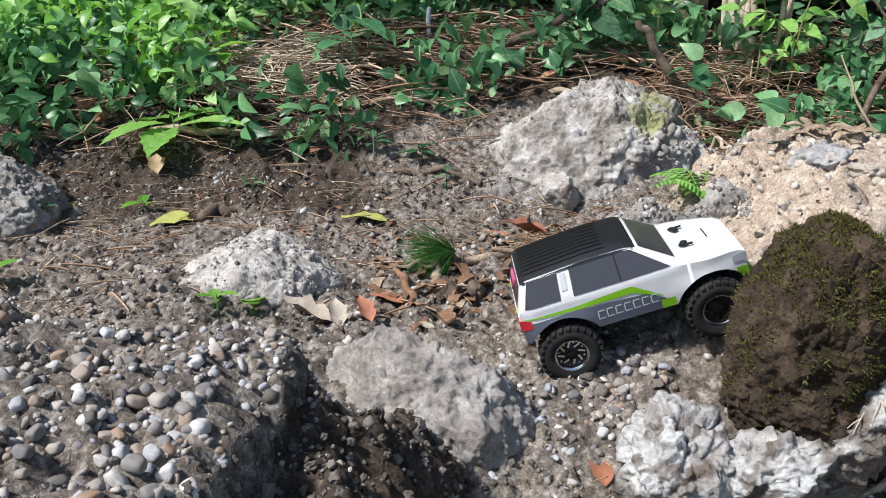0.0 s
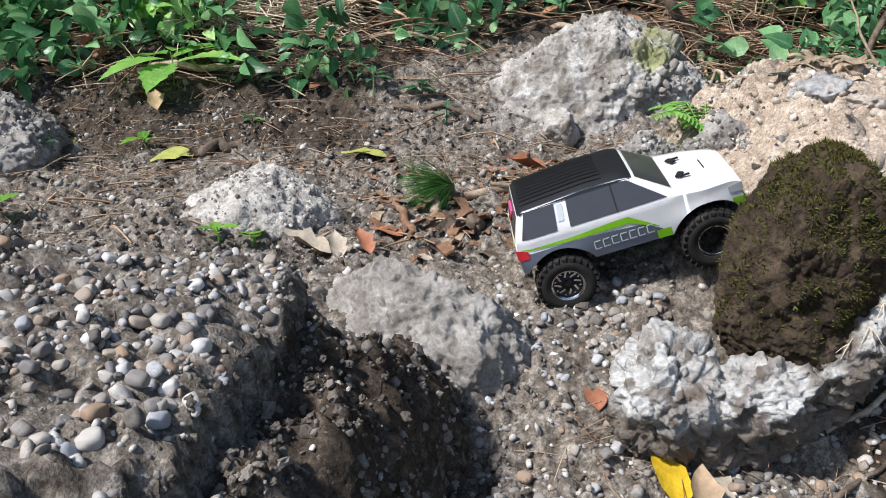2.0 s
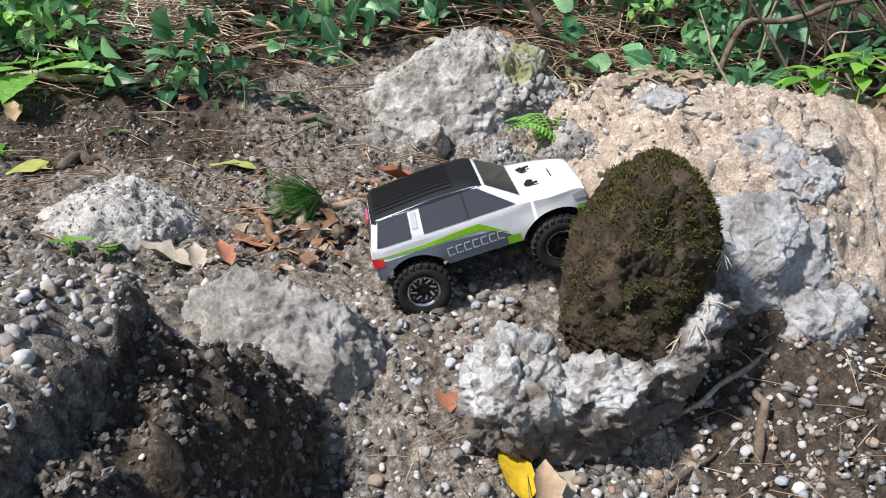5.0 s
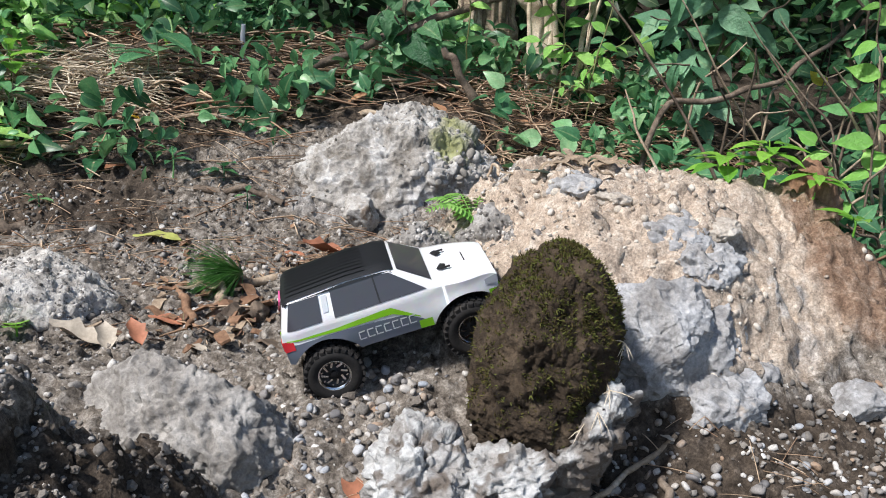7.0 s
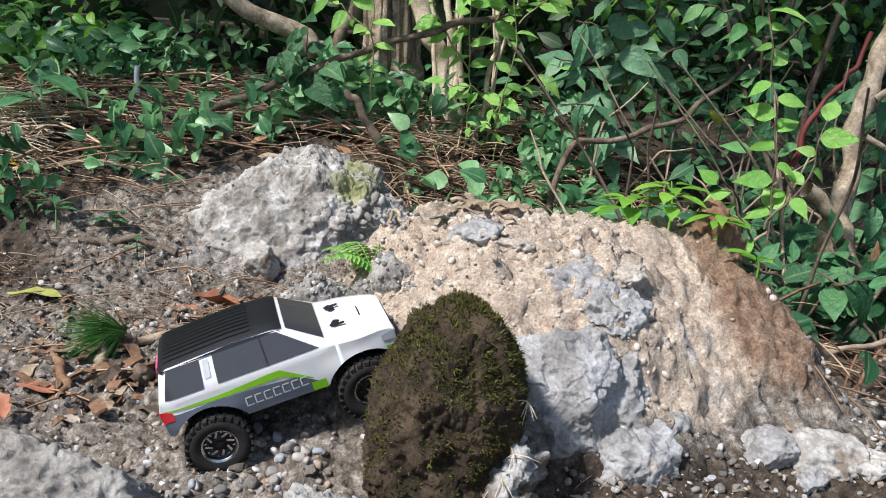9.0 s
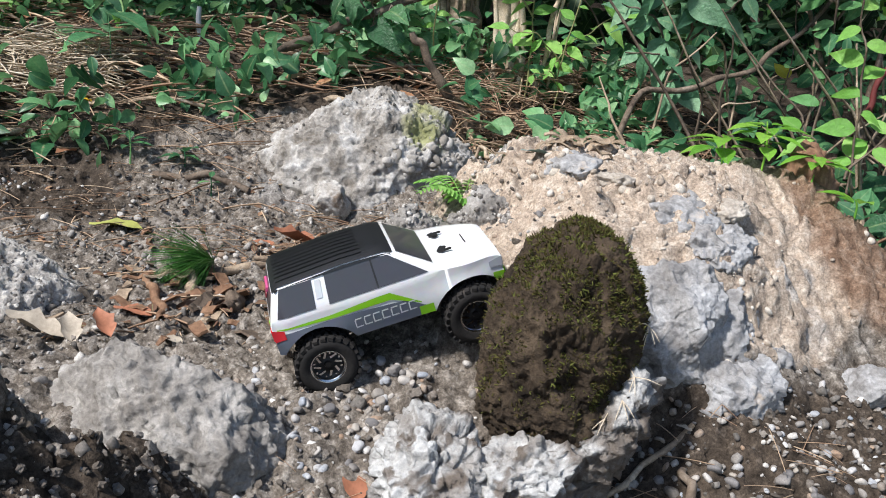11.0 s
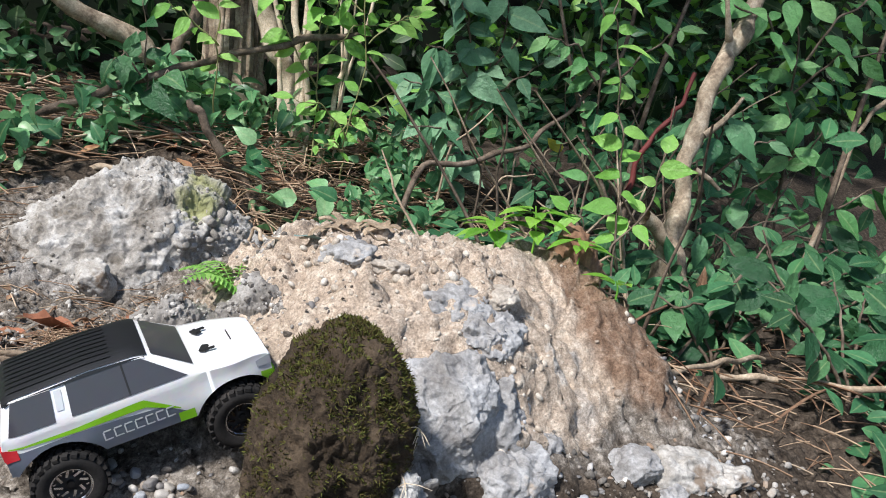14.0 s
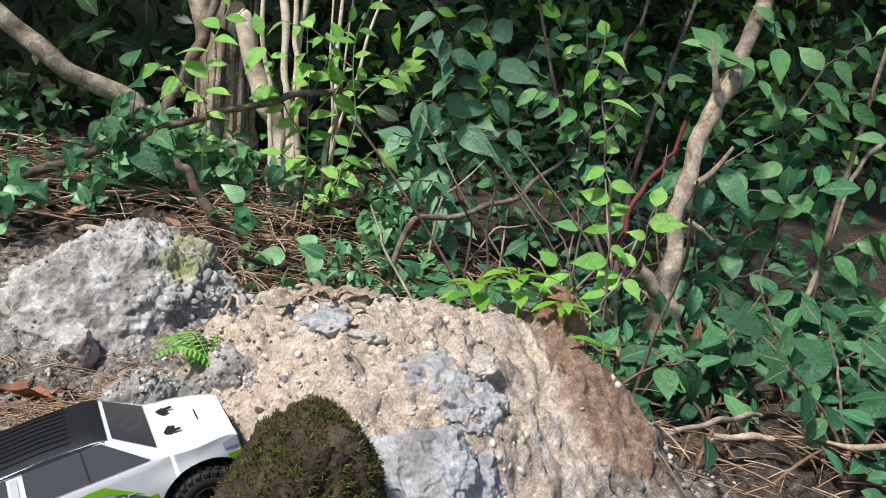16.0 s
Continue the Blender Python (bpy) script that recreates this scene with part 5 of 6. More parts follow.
spray_shrub("climber", [[(0.9, 1.06, z_at(0.9, 1.06)), (0.89, 1.05, 0.14), (0.865, 1.05, 0.3), (0.83, 1.05, 0.45), (0.825, 1.05, 0.53)], [(0.88, 1.05, 0.12), (0.93, 1.04, 0.2), (0.95, 1.04, 0.28)], [(0.89, 1.05, 0.08), (0.83, 1.04, 0.14), (0.79, 1.04, 0.2)]],
            (0.04, 0.064), BRIGHT_P, "climbing vine with bright green pointed leaves", OVATE, 405, BARK, 0.024, 0.35, 0.002)
spray_shrub("broad_shrub", [[(1.26, 1.28, z_at(1.26, 1.28)), (1.25, 1.25, 0.2), (1.22, 1.21, 0.36)], [(1.25, 1.25, 0.22), (1.2, 1.2, 0.3), (1.12, 1.18, 0.33)], [(1.25, 1.25, 0.22), (1.3, 1.2, 0.3), (1.33, 1.18, 0.31)], [(1.25, 1.26, 0.06), (1.3, 1.2, 0.14), (1.38, 1.16, 0.17)], [(1.25, 1.26, 0.06), (1.2, 1.2, 0.13), (1.16, 1.16, 0.14)]],
            (0.06, 0.092), BROAD_P, "shrub with large glossy dark green leaves", OVAL, 415, BARK, 0.034, 0.4)
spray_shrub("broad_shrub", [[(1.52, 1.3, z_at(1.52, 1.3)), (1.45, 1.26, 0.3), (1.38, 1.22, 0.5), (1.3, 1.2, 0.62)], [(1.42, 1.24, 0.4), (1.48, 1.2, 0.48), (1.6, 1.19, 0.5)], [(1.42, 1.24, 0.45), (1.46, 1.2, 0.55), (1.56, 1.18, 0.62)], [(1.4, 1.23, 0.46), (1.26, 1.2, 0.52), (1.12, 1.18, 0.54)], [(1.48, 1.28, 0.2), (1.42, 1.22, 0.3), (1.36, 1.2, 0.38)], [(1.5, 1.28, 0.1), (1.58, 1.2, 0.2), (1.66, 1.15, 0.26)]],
            (0.05, 0.082), SUN_TINT_P, "tall shrub with oval leaves in sprays, coloured light as if sunlit", OVAL, 416, BARK, 0.026, 0.3)
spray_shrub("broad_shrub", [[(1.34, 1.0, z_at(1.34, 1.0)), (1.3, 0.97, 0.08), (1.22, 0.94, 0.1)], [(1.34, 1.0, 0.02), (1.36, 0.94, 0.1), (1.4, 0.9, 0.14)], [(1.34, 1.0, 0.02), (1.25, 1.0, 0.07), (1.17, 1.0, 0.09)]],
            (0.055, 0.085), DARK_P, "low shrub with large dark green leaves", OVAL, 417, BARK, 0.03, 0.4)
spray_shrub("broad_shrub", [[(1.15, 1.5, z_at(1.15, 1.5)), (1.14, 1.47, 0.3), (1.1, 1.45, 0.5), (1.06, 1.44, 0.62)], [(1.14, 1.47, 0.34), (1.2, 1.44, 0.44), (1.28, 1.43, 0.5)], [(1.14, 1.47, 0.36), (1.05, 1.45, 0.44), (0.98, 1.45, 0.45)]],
            (0.045, 0.065), SUN_TINT_P, "slender shrub with oval leaves in sprays", OVAL, 418, BARK, 0.026, 0.3)
for k, (bx, by) in enumerate([(1.22, 0.86), (1.42, 0.96), (1.5, 0.8), (1.3, 1.08), (1.02, 0.94), (1.06, 0.74), (1.2, 0.68), (1.36, 0.72), (0.92, 1.0), (1.12, 1.05)]):
    bz = z_at(bx, by)
    arms = []
    for a in (-2.6, -1.5, -0.5, 0.6):
        a += 0.5 * k
        arms.append([(bx, by, bz), (bx + 0.06 * math.cos(a), by + 0.06 * math.sin(a), bz + 0.09), (bx + 0.13 * math.cos(a), by + 0.13 * math.sin(a), bz + 0.12 + 0.03 * (k % 2))])
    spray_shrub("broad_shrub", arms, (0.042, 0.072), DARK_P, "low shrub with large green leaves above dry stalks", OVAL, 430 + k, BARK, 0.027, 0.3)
# Black depth behind the trunk is painted by these dark leaves.
leaves("thicket", 2300, 124, ((-1.0, 2.6), (1.95, 2.9)), (0.0, 0.9), (0.025, 0.085), SHADE_LEAF, SIMPLE, 75, (40, 0, -10), "thicket behind the tree trunk, coloured near black for deep shade", "foliage", 3.0, -0.05)
leaves("shade_foliage", 900, 109, ((1.1, 3.4), (2.1, 3.2)), (0.0, 1.3), (0.05, 0.09), SHRUB, SIMPLE, 60, (40, 0, -15), "dark foliage in the depth of the wood", "foliage", 0)
leaves("low_undergrowth", 1700, 110, ((0.72, 2.1), (0.5, 2.4)), (0.0, 0.12), (0.022, 0.065), SHRUB, OVAL, 50, (25, 0, -20), "low dark green undergrowth below the shrubs", "ground cover", 5, -0.05)
leaves("far_foliage", 4800, 103, ((-4, 6), (2.45, 5.0)), (0.0, 2.4), (0.08, 0.16), SHADE_LEAF, SIMPLE, 70, (40, 0, 0), "far foliage of the wood, coloured dark for its shade", "foliage")
# Sun flecks in the depth of the wood, given by leaf colour.
leaves("far_bright_foliage", 760, 108, ((0.95, 3.2), (1.95, 2.8)), (0.2, 1.2), (0.04, 0.085), SUN_TINT, OVAL, 60, (45, 0, -20), "leaves deep in the wood, coloured bright as if sunlit", "foliage")
# Unseen leaf clumps, added overhead to throw dappled shade on shrubs and bank.
leaves("overhead_branch", 110, 105, ((-0.15, 1.15), (0.72, 1.5)), (1.45, 1.8), (0.08, 0.15), SHADE_LEAF, SIMPLE, 40, None, "unseen leaves over the clearing, added to dapple the shrubs", "foliage", 3.2, 0.05)
leaves("overhead_branch", 110, 123, ((0.1, 1.3), (0.35, 1.6)), (1.45, 1.9), (0.09, 0.16), SHADE_LEAF, SIMPLE, 40, None, "unseen leaves over the shrubs, added to shade them", "foliage", 3.0, 0.08)
leaves("overhead_branch", 110, 132, ((-1.08, -0.6), (1.3, 1.8)), (1.3, 1.6), (0.1, 0.16), SHADE_LEAF, SIMPLE, 40, None, "unseen leaves over the bank, added to shade it", "foliage", 3.0, 0.0)
# Also out of view: added to keep the sun off the thicket.
leaves("low_canopy", 2600, 125, ((-1.2, 3.2), (1.98, 3.6)), (0.85, 1.5), (0.12, 0.2), SHADE_LEAF, SIMPLE, 40, None, "unseen low leaves over the thicket, added to darken it", "foliage")
leaves("low_canopy", 280, 126, ((0.85, 2.6), (1.6, 2.0)), (0.95, 1.5), (0.11, 0.19), SHADE_LEAF, SIMPLE, 40, None, "unseen low leaves over the shrubs, added to shade behind them", "foliage")
# Crowns above the view, added to block sky and sun over the wood.
leaves("tree_canopy", 4200, 104, ((-5, 7), (1.75, 6.5)), (1.9, 2.8), (0.16, 0.34), SHADE_LEAF, SIMPLE, 40, None, "leafy crowns of the trees overhead, unseen, added to shade the wood", "foliage")
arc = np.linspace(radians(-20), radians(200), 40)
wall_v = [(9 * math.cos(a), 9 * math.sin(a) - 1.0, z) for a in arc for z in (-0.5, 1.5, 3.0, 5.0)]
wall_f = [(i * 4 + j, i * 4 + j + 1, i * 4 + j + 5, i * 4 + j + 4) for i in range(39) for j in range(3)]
# Near-black colours paint the shade of the distant wood.
FAR = surface("far_wood_shade", [(0.35, (0.002, 0.004, 0.002)), (0.6, (0.006, 0.015, 0.005)), (0.8, (0.025, 0.05, 0.014))], 3, 18, rough=1.0, bump=0)
tagged(place("backdrop", wall_v, wall_f, FAR), "distant wood, coloured near black for its shade", "backdrop", kind="structure")


# stems, branches and logs of the wood
def wood(name, pts, r0, r1, material, label, category="branch", sides=9, bumps=0.25, seed=1, group=""):
    p = np.array(pts, float)
    q = np.random.default_rng(seed + int(1000 * abs(p[0][0])))
    t = np.linspace(0, len(p) - 1, 3 * (len(p) - 1) + 1)
    p = np.stack([np.interp(t, np.arange(len(p)), p[:, k]) for k in range(3)], -1)
    p[1:-1] += q.normal(0, min(0.5 * r0, 0.0035), (len(p) - 2, 3))
    v, f, _ = tube(p - p[0], np.linspace(r0, r1, len(p)) * q.uniform(0.88, 1.12, len(p)), sides, seed, bumps, 3)
    return tagged(place(name, v, f, material, p[0]), label, category, group)


wood("dead_cane", [(0.63, 1.84, z_at(0.63, 1.84) - 0.02), (0.624, 1.84, 0.3), (0.606, 1.84, 0.45), (0.586, 1.84, 0.7)], 0.0095, 0.0075, PALE_STEM, "straight pale dry stem standing in the bank", "cane")
wood("dead_cane", [(0.668, 1.8, z_at(0.668, 1.8) - 0.02), (0.69, 1.8, 0.24), (0.708, 1.8, 0.36), (0.713, 1.8, 0.7)], 0.006, 0.004, PALE_STEM, "thin yellowish stem standing in the bank", "cane")
wood("dead_cane", [(0.66, 1.84, z_at(0.66, 1.84) - 0.02), (0.634, 1.84, 0.24), (0.627, 1.84, 0.42), (0.65, 1.84, 0.7)], 0.008, 0.006, PALE_STEM, "pale dry stem beside another one", "cane")
wood("dead_cane", [(0.69, 1.83, z_at(0.69, 1.83) - 0.02), (0.73, 1.82, 0.35), (0.8, 1.81, 0.62)], 0.004, 0.003, PALE_STEM, "thin leaning yellow stem", "cane")
for k, (bx, by, tx, tz, r) in enumerate([(0.6, 1.86, 0.55, 0.72, 0.006), (0.645, 1.83, 0.612, 0.7, 0.0065), (0.7, 1.81, 0.745, 0.7, 0.003), (0.72, 1.84, 0.7, 0.66, 0.003)]):
    wood("dead_cane", [(bx, by, z_at(bx, by) - 0.02), (bx * 0.7 + tx * 0.3 + 0.006, by, 0.34), (bx * 0.35 + tx * 0.65 - 0.005, by, 0.5), (tx, by, tz)], r, r * 0.7, PALE_STEM, "upright pale dry stem in a clump of stems", "cane", seed=k + 3)
wood("broken_cane", [(0.655, 1.9, z_at(0.655, 1.9) - 0.02), (0.629, 1.9, 0.293), (0.586, 1.9, 0.363), (0.526, 1.9, 0.534), (0.51, 1.9, 0.56)], 0.021, 0.017, PALE_STEM, "broken pale stem with peeling bark", "cane")
wood("tree_trunk", [(0.56, 2.12, z_at(0.56, 2.12) - 0.05), (0.55, 2.1, 0.274), (0.535, 2.1, 0.43), (0.493, 2.1, 0.7), (0.47, 2.15, 2.3)], 0.075, 0.05, TRUNK, "old tree trunk with flaking brown bark", "tree trunk", 16)
trunk_ob = bpy.data.objects["tree_trunk"]
for k in range(11):
    a = radians(180 + 18 * k)
    r = 0.066
    z0 = 0.03 * (k % 3)
    strip = [(r * math.cos(a) - 0.01 - 0.02 * q, r * math.sin(a) - 0.02, z0 + 0.62 * q) for q in (0, 0.3, 0.6, 1.0)]
    v, f, _ = tube(strip, [0.003, 0.006, 0.005, 0.002], 6, k, 0.8, 4)
    place("bark_strip", v, f, (TRUNK, BARK, TRUNK)[k % 3], parent=trunk_ob)
wood("leaning_branch", [(0.36, 2.0, z_at(0.36, 2.0)), (0.391, 2.0, 0.329), (0.445, 2.0, 0.444), (0.486, 2.0, 0.581), (0.5, 2.02, 0.75)], 0.015, 0.012, BARK, "brown branch leaning on the trunk")
wood("fallen_log", [(0.4, 2.02, 0.3), (0.321, 2.0, 0.347), (0.188, 2.0, 0.408), (0.074, 2.0, 0.488), (-0.15, 2.02, 0.66)], 0.021, 0.019, TRUNK, "grey-brown fallen log lying aslant on the bank", "log", 12)
wood("long_branch", [(0.06, 1.72, z_at(0.06, 1.72) + 0.005), (0.135, 1.75, 0.215), (0.315, 1.75, 0.29), (0.469, 1.75, 0.351), (0.602, 1.75, 0.392), (0.745, 1.75, 0.424)], 0.01, 0.006, BARK, "long brown branch fallen across the bank")
wood("upright_twig", [(0.505, 1.62, z_at(0.505, 1.62) - 0.01), (0.482, 1.62, 0.09), (0.436, 1.62, 0.153), (0.388, 1.62, 0.218), (0.36, 1.63, 0.26)], 0.012, 0.006, BARK, "brown twig standing behind the boulder", "twig")
wood("arching_branch", [(0.7, 1.48, z_at(0.7, 1.48)), (0.772, 1.5, 0.183), (0.891, 1.5, 0.198), (1.002, 1.5, 0.242), (1.099, 1.5, 0.322), (1.196, 1.5, 0.434), (1.219, 1.5, 0.562), (1.28, 1.5, 0.7)], 0.0062, 0.004, BARK, "thin brown branch arching up through the leaves")
wood("slanting_trunk", [(1.06, 1.15, z_at(1.06, 1.15) - 0.03), (1.067, 1.13, 0.1), (1.096, 1.15, 0.257), (1.149, 1.18, 0.374), (1.195, 1.2, 0.455), (1.249, 1.22, 0.54), (1.42, 1.28, 0.85)], 0.0165, 0.0145, TRUNK, "slanting pale trunk among the shrubs", "tree trunk", 12, 0.4)
slant = bpy.data.objects["slanting_trunk"]
for k, (pz, dx, dz) in enumerate(((0.2, -0.05, 0.05), (0.36, 0.06, 0.07), (0.52, -0.04, 0.08), (0.3, 0.05, -0.03))):
    v, f, _ = tube([(0.02 + 0.12 * pz, 0, pz), (0.02 + 0.12 * pz + dx * 0.5, -0.01, pz + dz * 0.4), (0.02 + 0.12 * pz + dx, -0.015, pz + dz)], [0.007, 0.005, 0.003], 6, k, 0.2, 3)
    place("branch_stub", v, f, TRUNK, parent=slant)
wood("side_branch", [(0.997, 1.12, 0.167), (1.055, 1.115, 0.12), (1.079, 1.08, 0.048), (1.13, 1.062, 0.0), (1.18, 1.05, z_at(1.18, 1.05))], 0.013, 0.01, DEADWOOD, "pale dead branch leaning into the soil")
wood("green_cane", [(1.47, 1.2, z_at(1.47, 1.2)), (1.503, 1.2, 0.119), (1.567, 1.2, 0.324), (1.643, 1.2, 0.418), (1.8, 1.22, 0.6)], 0.006, 0.004, DEADWOOD, "thin grey-green cane among the shrubs", "stem")
wood("red_branch", [(1.2, 1.42, 0.16), (1.222, 1.42, 0.246), (1.27, 1.42, 0.31), (1.307, 1.42, 0.355), (1.34, 1.43, 0.42)], 0.0055, 0.0045, plain("red_bark", (0.16, 0.03, 0.028), 0.7), "reddish branch deep in the shrub")
wood("pale_cane", [(0.72, 0.74, z_at(0.72, 0.74) + 0.02), (0.78, 0.78, 0.04), (0.9, 0.81, 0.035), (1.036, 0.864, 0.012)], 0.0045, 0.0035, DEADWOOD, "pale dry cane lying below the shrubs", "stick")
wood("pale_cane", [(0.88, 0.8, 0.02), (0.96, 0.78, 0.02), (1.08, 0.706, 0.025), (1.3, 0.66, 0.05)], 0.0045, 0.0035, DEADWOOD, "long pale bent cane lying below the shrubs", "stick")
rng = np.random.default_rng(420)
for k in range(70):
    x, y = rng.uniform(0.7, 1.6), rng.uniform(0.95, 1.9)
    a = rng.uniform(0, 6.28)
    l = rng.uniform(0.15, 0.45)
    e = (x + l * math.cos(a) * 0.7, y + l * math.sin(a) * 0.4, z_at(x, y) + rng.uniform(0.05, 0.4))
    mid = ((x + e[0]) / 2 + rng.uniform(-0.05, 0.05), (y + e[1]) / 2, (z_at(x, y) + e[2]) / 2 + rng.uniform(0.0, 0.08))
    wood("tangled_twig", [(x, y, z_at(x, y)), mid, e], 0.0032, 0.0015, (BARK, DEADWOOD)[k % 2], "thin bare twig tangled under the shrubs", "twig", 5, 0.1, k, "twigs under the shrubs")
for k in range(46):
    x, y = rng.uniform(-1.4, 0.7), rng.uniform(1.55, 2.3)
    if not off_rocks(np.array([x]), np.array([y]))[0]:
        continue
    a = rng.normal(0, 0.5) + (0 if k % 2 else 3.14)
    l = rng.uniform(0.12, 0.4)
    x2, y2 = x + l * math.cos(a), y + l * 0.5 * math.sin(a)
    wood("fallen_twig", [(x, y, z_at(x, y) + 0.008), ((x + x2) / 2, (y + y2) / 2 + 0.02, z_at((x + x2) / 2, (y + y2) / 2) + 0.03), (x2, y2, z_at(x2, y2) + rng.uniform(0.01, 0.07))], rng.uniform(0.0025, 0.006), 0.002, (BARK, DEADWOOD)[k % 2], "dry twig lying among the ivy", "twig", 6, 0.15, k, "twigs on the bank")


# ---- small plants ----
def sprig(name, at, n, size, spread, material, label, shape=OVAL, seed=1, tall=0.05, droop=0.4):
    """A small plant: a stalk and its leaves, each leaf a part."""
    rng = np.random.default_rng(seed)
    thing = tagged(new(name), label, "plant")
    thing.location = at
    v, f, _ = tube([(0, 0, -0.01), (0.1 * spread, 0, tall * 0.5), (0, 0.1 * spread, tall)], [0.0016, 0.0012, 0.0008], 5, 0, 0, 3)
    place("stalk", v, f, material, parent=thing)
    me = leaf_mesh("leaf", shape, 1.0, material)
    for k in range(n):
        a = 360 * k / n + rng.uniform(-25, 25)
        h = tall * rng.uniform(0.55, 1.0)
        s = size * rng.uniform(0.75, 1.15)
        ob = new("leaf", me)
        ob.parent = thing
        ob.matrix_local = Matrix.Translation((0, 0, h)) @ Matrix.Rotation(radians(a), 4, "Z") @ Matrix.Translation((0, spread * rng.uniform(0.05, 0.5), 0)) @ Matrix.Rotation(radians(rng.uniform(-10, 45) * droop * 2), 4, "X") @ Matrix.Scale(s, 4)
    return thing


def on(x, y, dz=0.0):
    return (x, y, z_at(x, y) + dz)


sprig("seedling", on(-0.46, 1.44), 6, 0.13, 0.03, BRIGHT_P, "seedling with large toothed bright green leaves", JAGGED, 1, 0.05, 0.2)
sprig("trifoliate_plant", on(-0.18, 1.7), 5, 0.11, 0.03, BROAD_P, "plant with broad smooth green leaves", OVATE, 2, 0.11, 0.25)
sprig("trifoliate_plant", on(-0.42, 1.62), 6, 0.07, 0.03, FRESH_P, "plant with toothed yellow-green leaves", JAGGED, 3, 0.1, 0.3)
sprig("sprout", on(-0.237, 0.829), 4, 0.022, 0.012, FRESH_P, "tiny green sprout in the gravel", OVAL, 4, 0.02)
sprig("sprout", on(-0.202, 0.842), 2, 0.034, 0.01, FRESH_P, "two-leaved green sprout in the gravel", HEART, 5, 0.014)
sprig("sprout", on(-0.116, 1.386), 7, 0.03, 0.02, SHRUB_P, "small green sprout on the soil", OVAL, 6, 0.05)
sprig("sprout", on(-0.036, 1.383), 5, 0.03, 0.015, SHRUB_P, "small dark green sprout on the soil", IVY_LEAF, 7, 0.02)
sprig("sprout", on(0.005, 1.311), 3, 0.022, 0.01, SHRUB_P, "tiny sprout on the soil", OVAL, 8, 0.025)
sprig("sprout", on(-0.449, 1.235), 3, 0.035, 0.01, FRESH_P, "low green sprout beside a yellow leaf", OVAL, 9, 0.012)
sprig("sprout", on(-0.52, 0.92), 4, 0.03, 0.02, FRESH_P, "pale green sprout in the gravel", HEART, 10, 0.04)
sprig("sprout", on(-0.6, 1.18), 4, 0.035, 0.02, SHRUB_P, "small bluish green sprout", HEART, 11, 0.04)
sprig("sprout", on(-0.3, 1.3), 4, 0.022, 0.015, SHRUB_P, "tiny green sprout on brown soil", OVAL, 12, 0.018)
sprig("weed", on(0.6, 0.845, 0.0), 14, 0.036, 0.028, FRESH_P, "bright green leafy weed at the back of the heap", OVAL, 13, 0.06, 0.1)
sprig("weed", on(0.565, 0.87, 0.0), 10, 0.04, 0.026, FRESH_P, "bright green weed on the heap", OVAL, 14, 0.035, 0.1)
sprig("weed", on(0.64, 0.81, 0.0), 9, 0.04, 0.016, FRESH_P, "bright green grassy weed beside a brown stone", LANCE, 15, 0.03, 0.1)
sprig("weed", on(0.66, 0.76, 0.0), 4, 0.036, 0.02, FRESH_P, "yellow-green leaves hanging on the heap", OVAL, 16, 0.02, 0.3)
fern = tagged(new("fern"), "small light green feathery fern on the outcrop", "fern")
fern.location = (0.272, 0.872, 0.122)
fern_leaf = leaf_mesh("leaflet", LANCE, 1.0, BRIGHT_P)
for k, (fa, fl) in enumerate([(-60, 0.08), (-95, 0.07), (-25, 0.07), (60, 0.055), (-130, 0.055), (110, 0.06), (20, 0.055)]):
    frond = new("frond", fill_mesh("frond", *tube([(0, 0, 0), (0, fl * 0.5, 0.02), (0, fl, 0.012)], 0.0006, 4, 0, 0, 3)[:2]))
    frond.data.materials.append(BRIGHT_P)
    frond.parent = fern
    frond.rotation_euler = (0, 0, radians(fa))
    for j in range(12):
        for s in (-1, 1):
            ob = new("leaflet", fern_leaf)
            ob.parent = frond
            q = (j + 1) / 13
            ob.matrix_local = Matrix.Translation((0, fl * q, 0.05 * q * (1 - q) + 0.012 * q)) @ Matrix.Rotation(radians(-s * 65), 4, "Z") @ Matrix.Scale(0.02 * (1.1 - 0.7 * q), 4)


# ---- fallen leaves, sticks and chips ----
def dry(name, colour, rough=0.6):
    return surface(name, [(0.3, tuple(c * 0.7 for c in colour)), (0.6, colour), (0.8, tuple(min(1, c * 1.3) for c in colour))], 60, 300, rough=rough, bump=0.2, depth=0.001, contrast=0.25)


YELLOW_GREEN, YELLOW, TAN, RED_BROWN, PALE, BLUISH = dry("yellow_green_leaf", (0.4, 0.42, 0.12)), dry("yellow_leaf", (0.75, 0.5, 0.03)), dry("tan_leaf", (0.42, 0.3, 0.19)), dry("red_brown_leaf", (0.4, 0.17, 0.1)), dry("pale_leaf", (0.46, 0.4, 0.32)), dry("bluish_leaf", (0.2, 0.3, 0.28))


def fallen(x, y, size, spin_deg, material, label, shape=FLAT_DRY, tip=8, dz=0.003):
    me = leaf_mesh("fallen_leaf", shape, size, material)
    me.transform(Matrix.Translation((0, -size * 0.5, 0)))
    ob = tagged(new("fallen_leaf", me), label, "leaf")
    ob.matrix_world = Matrix.Translation(on(x, y, dz)) @ Euler((radians(tip), radians(tip * 0.6), radians(spin_deg))).to_matrix().to_4x4()
    return ob


fallen(-0.391, 1.206, 0.08, -70, YELLOW_GREEN, "yellow-green fallen leaf on the gravel")
fallen(-0.115, 1.2, 0.07, 80, YELLOW_GREEN, "green fallen leaf on the gravel")
fallen(-0.572, 1.267, 0.022, 20, YELLOW, "small yellow petal on the soil")
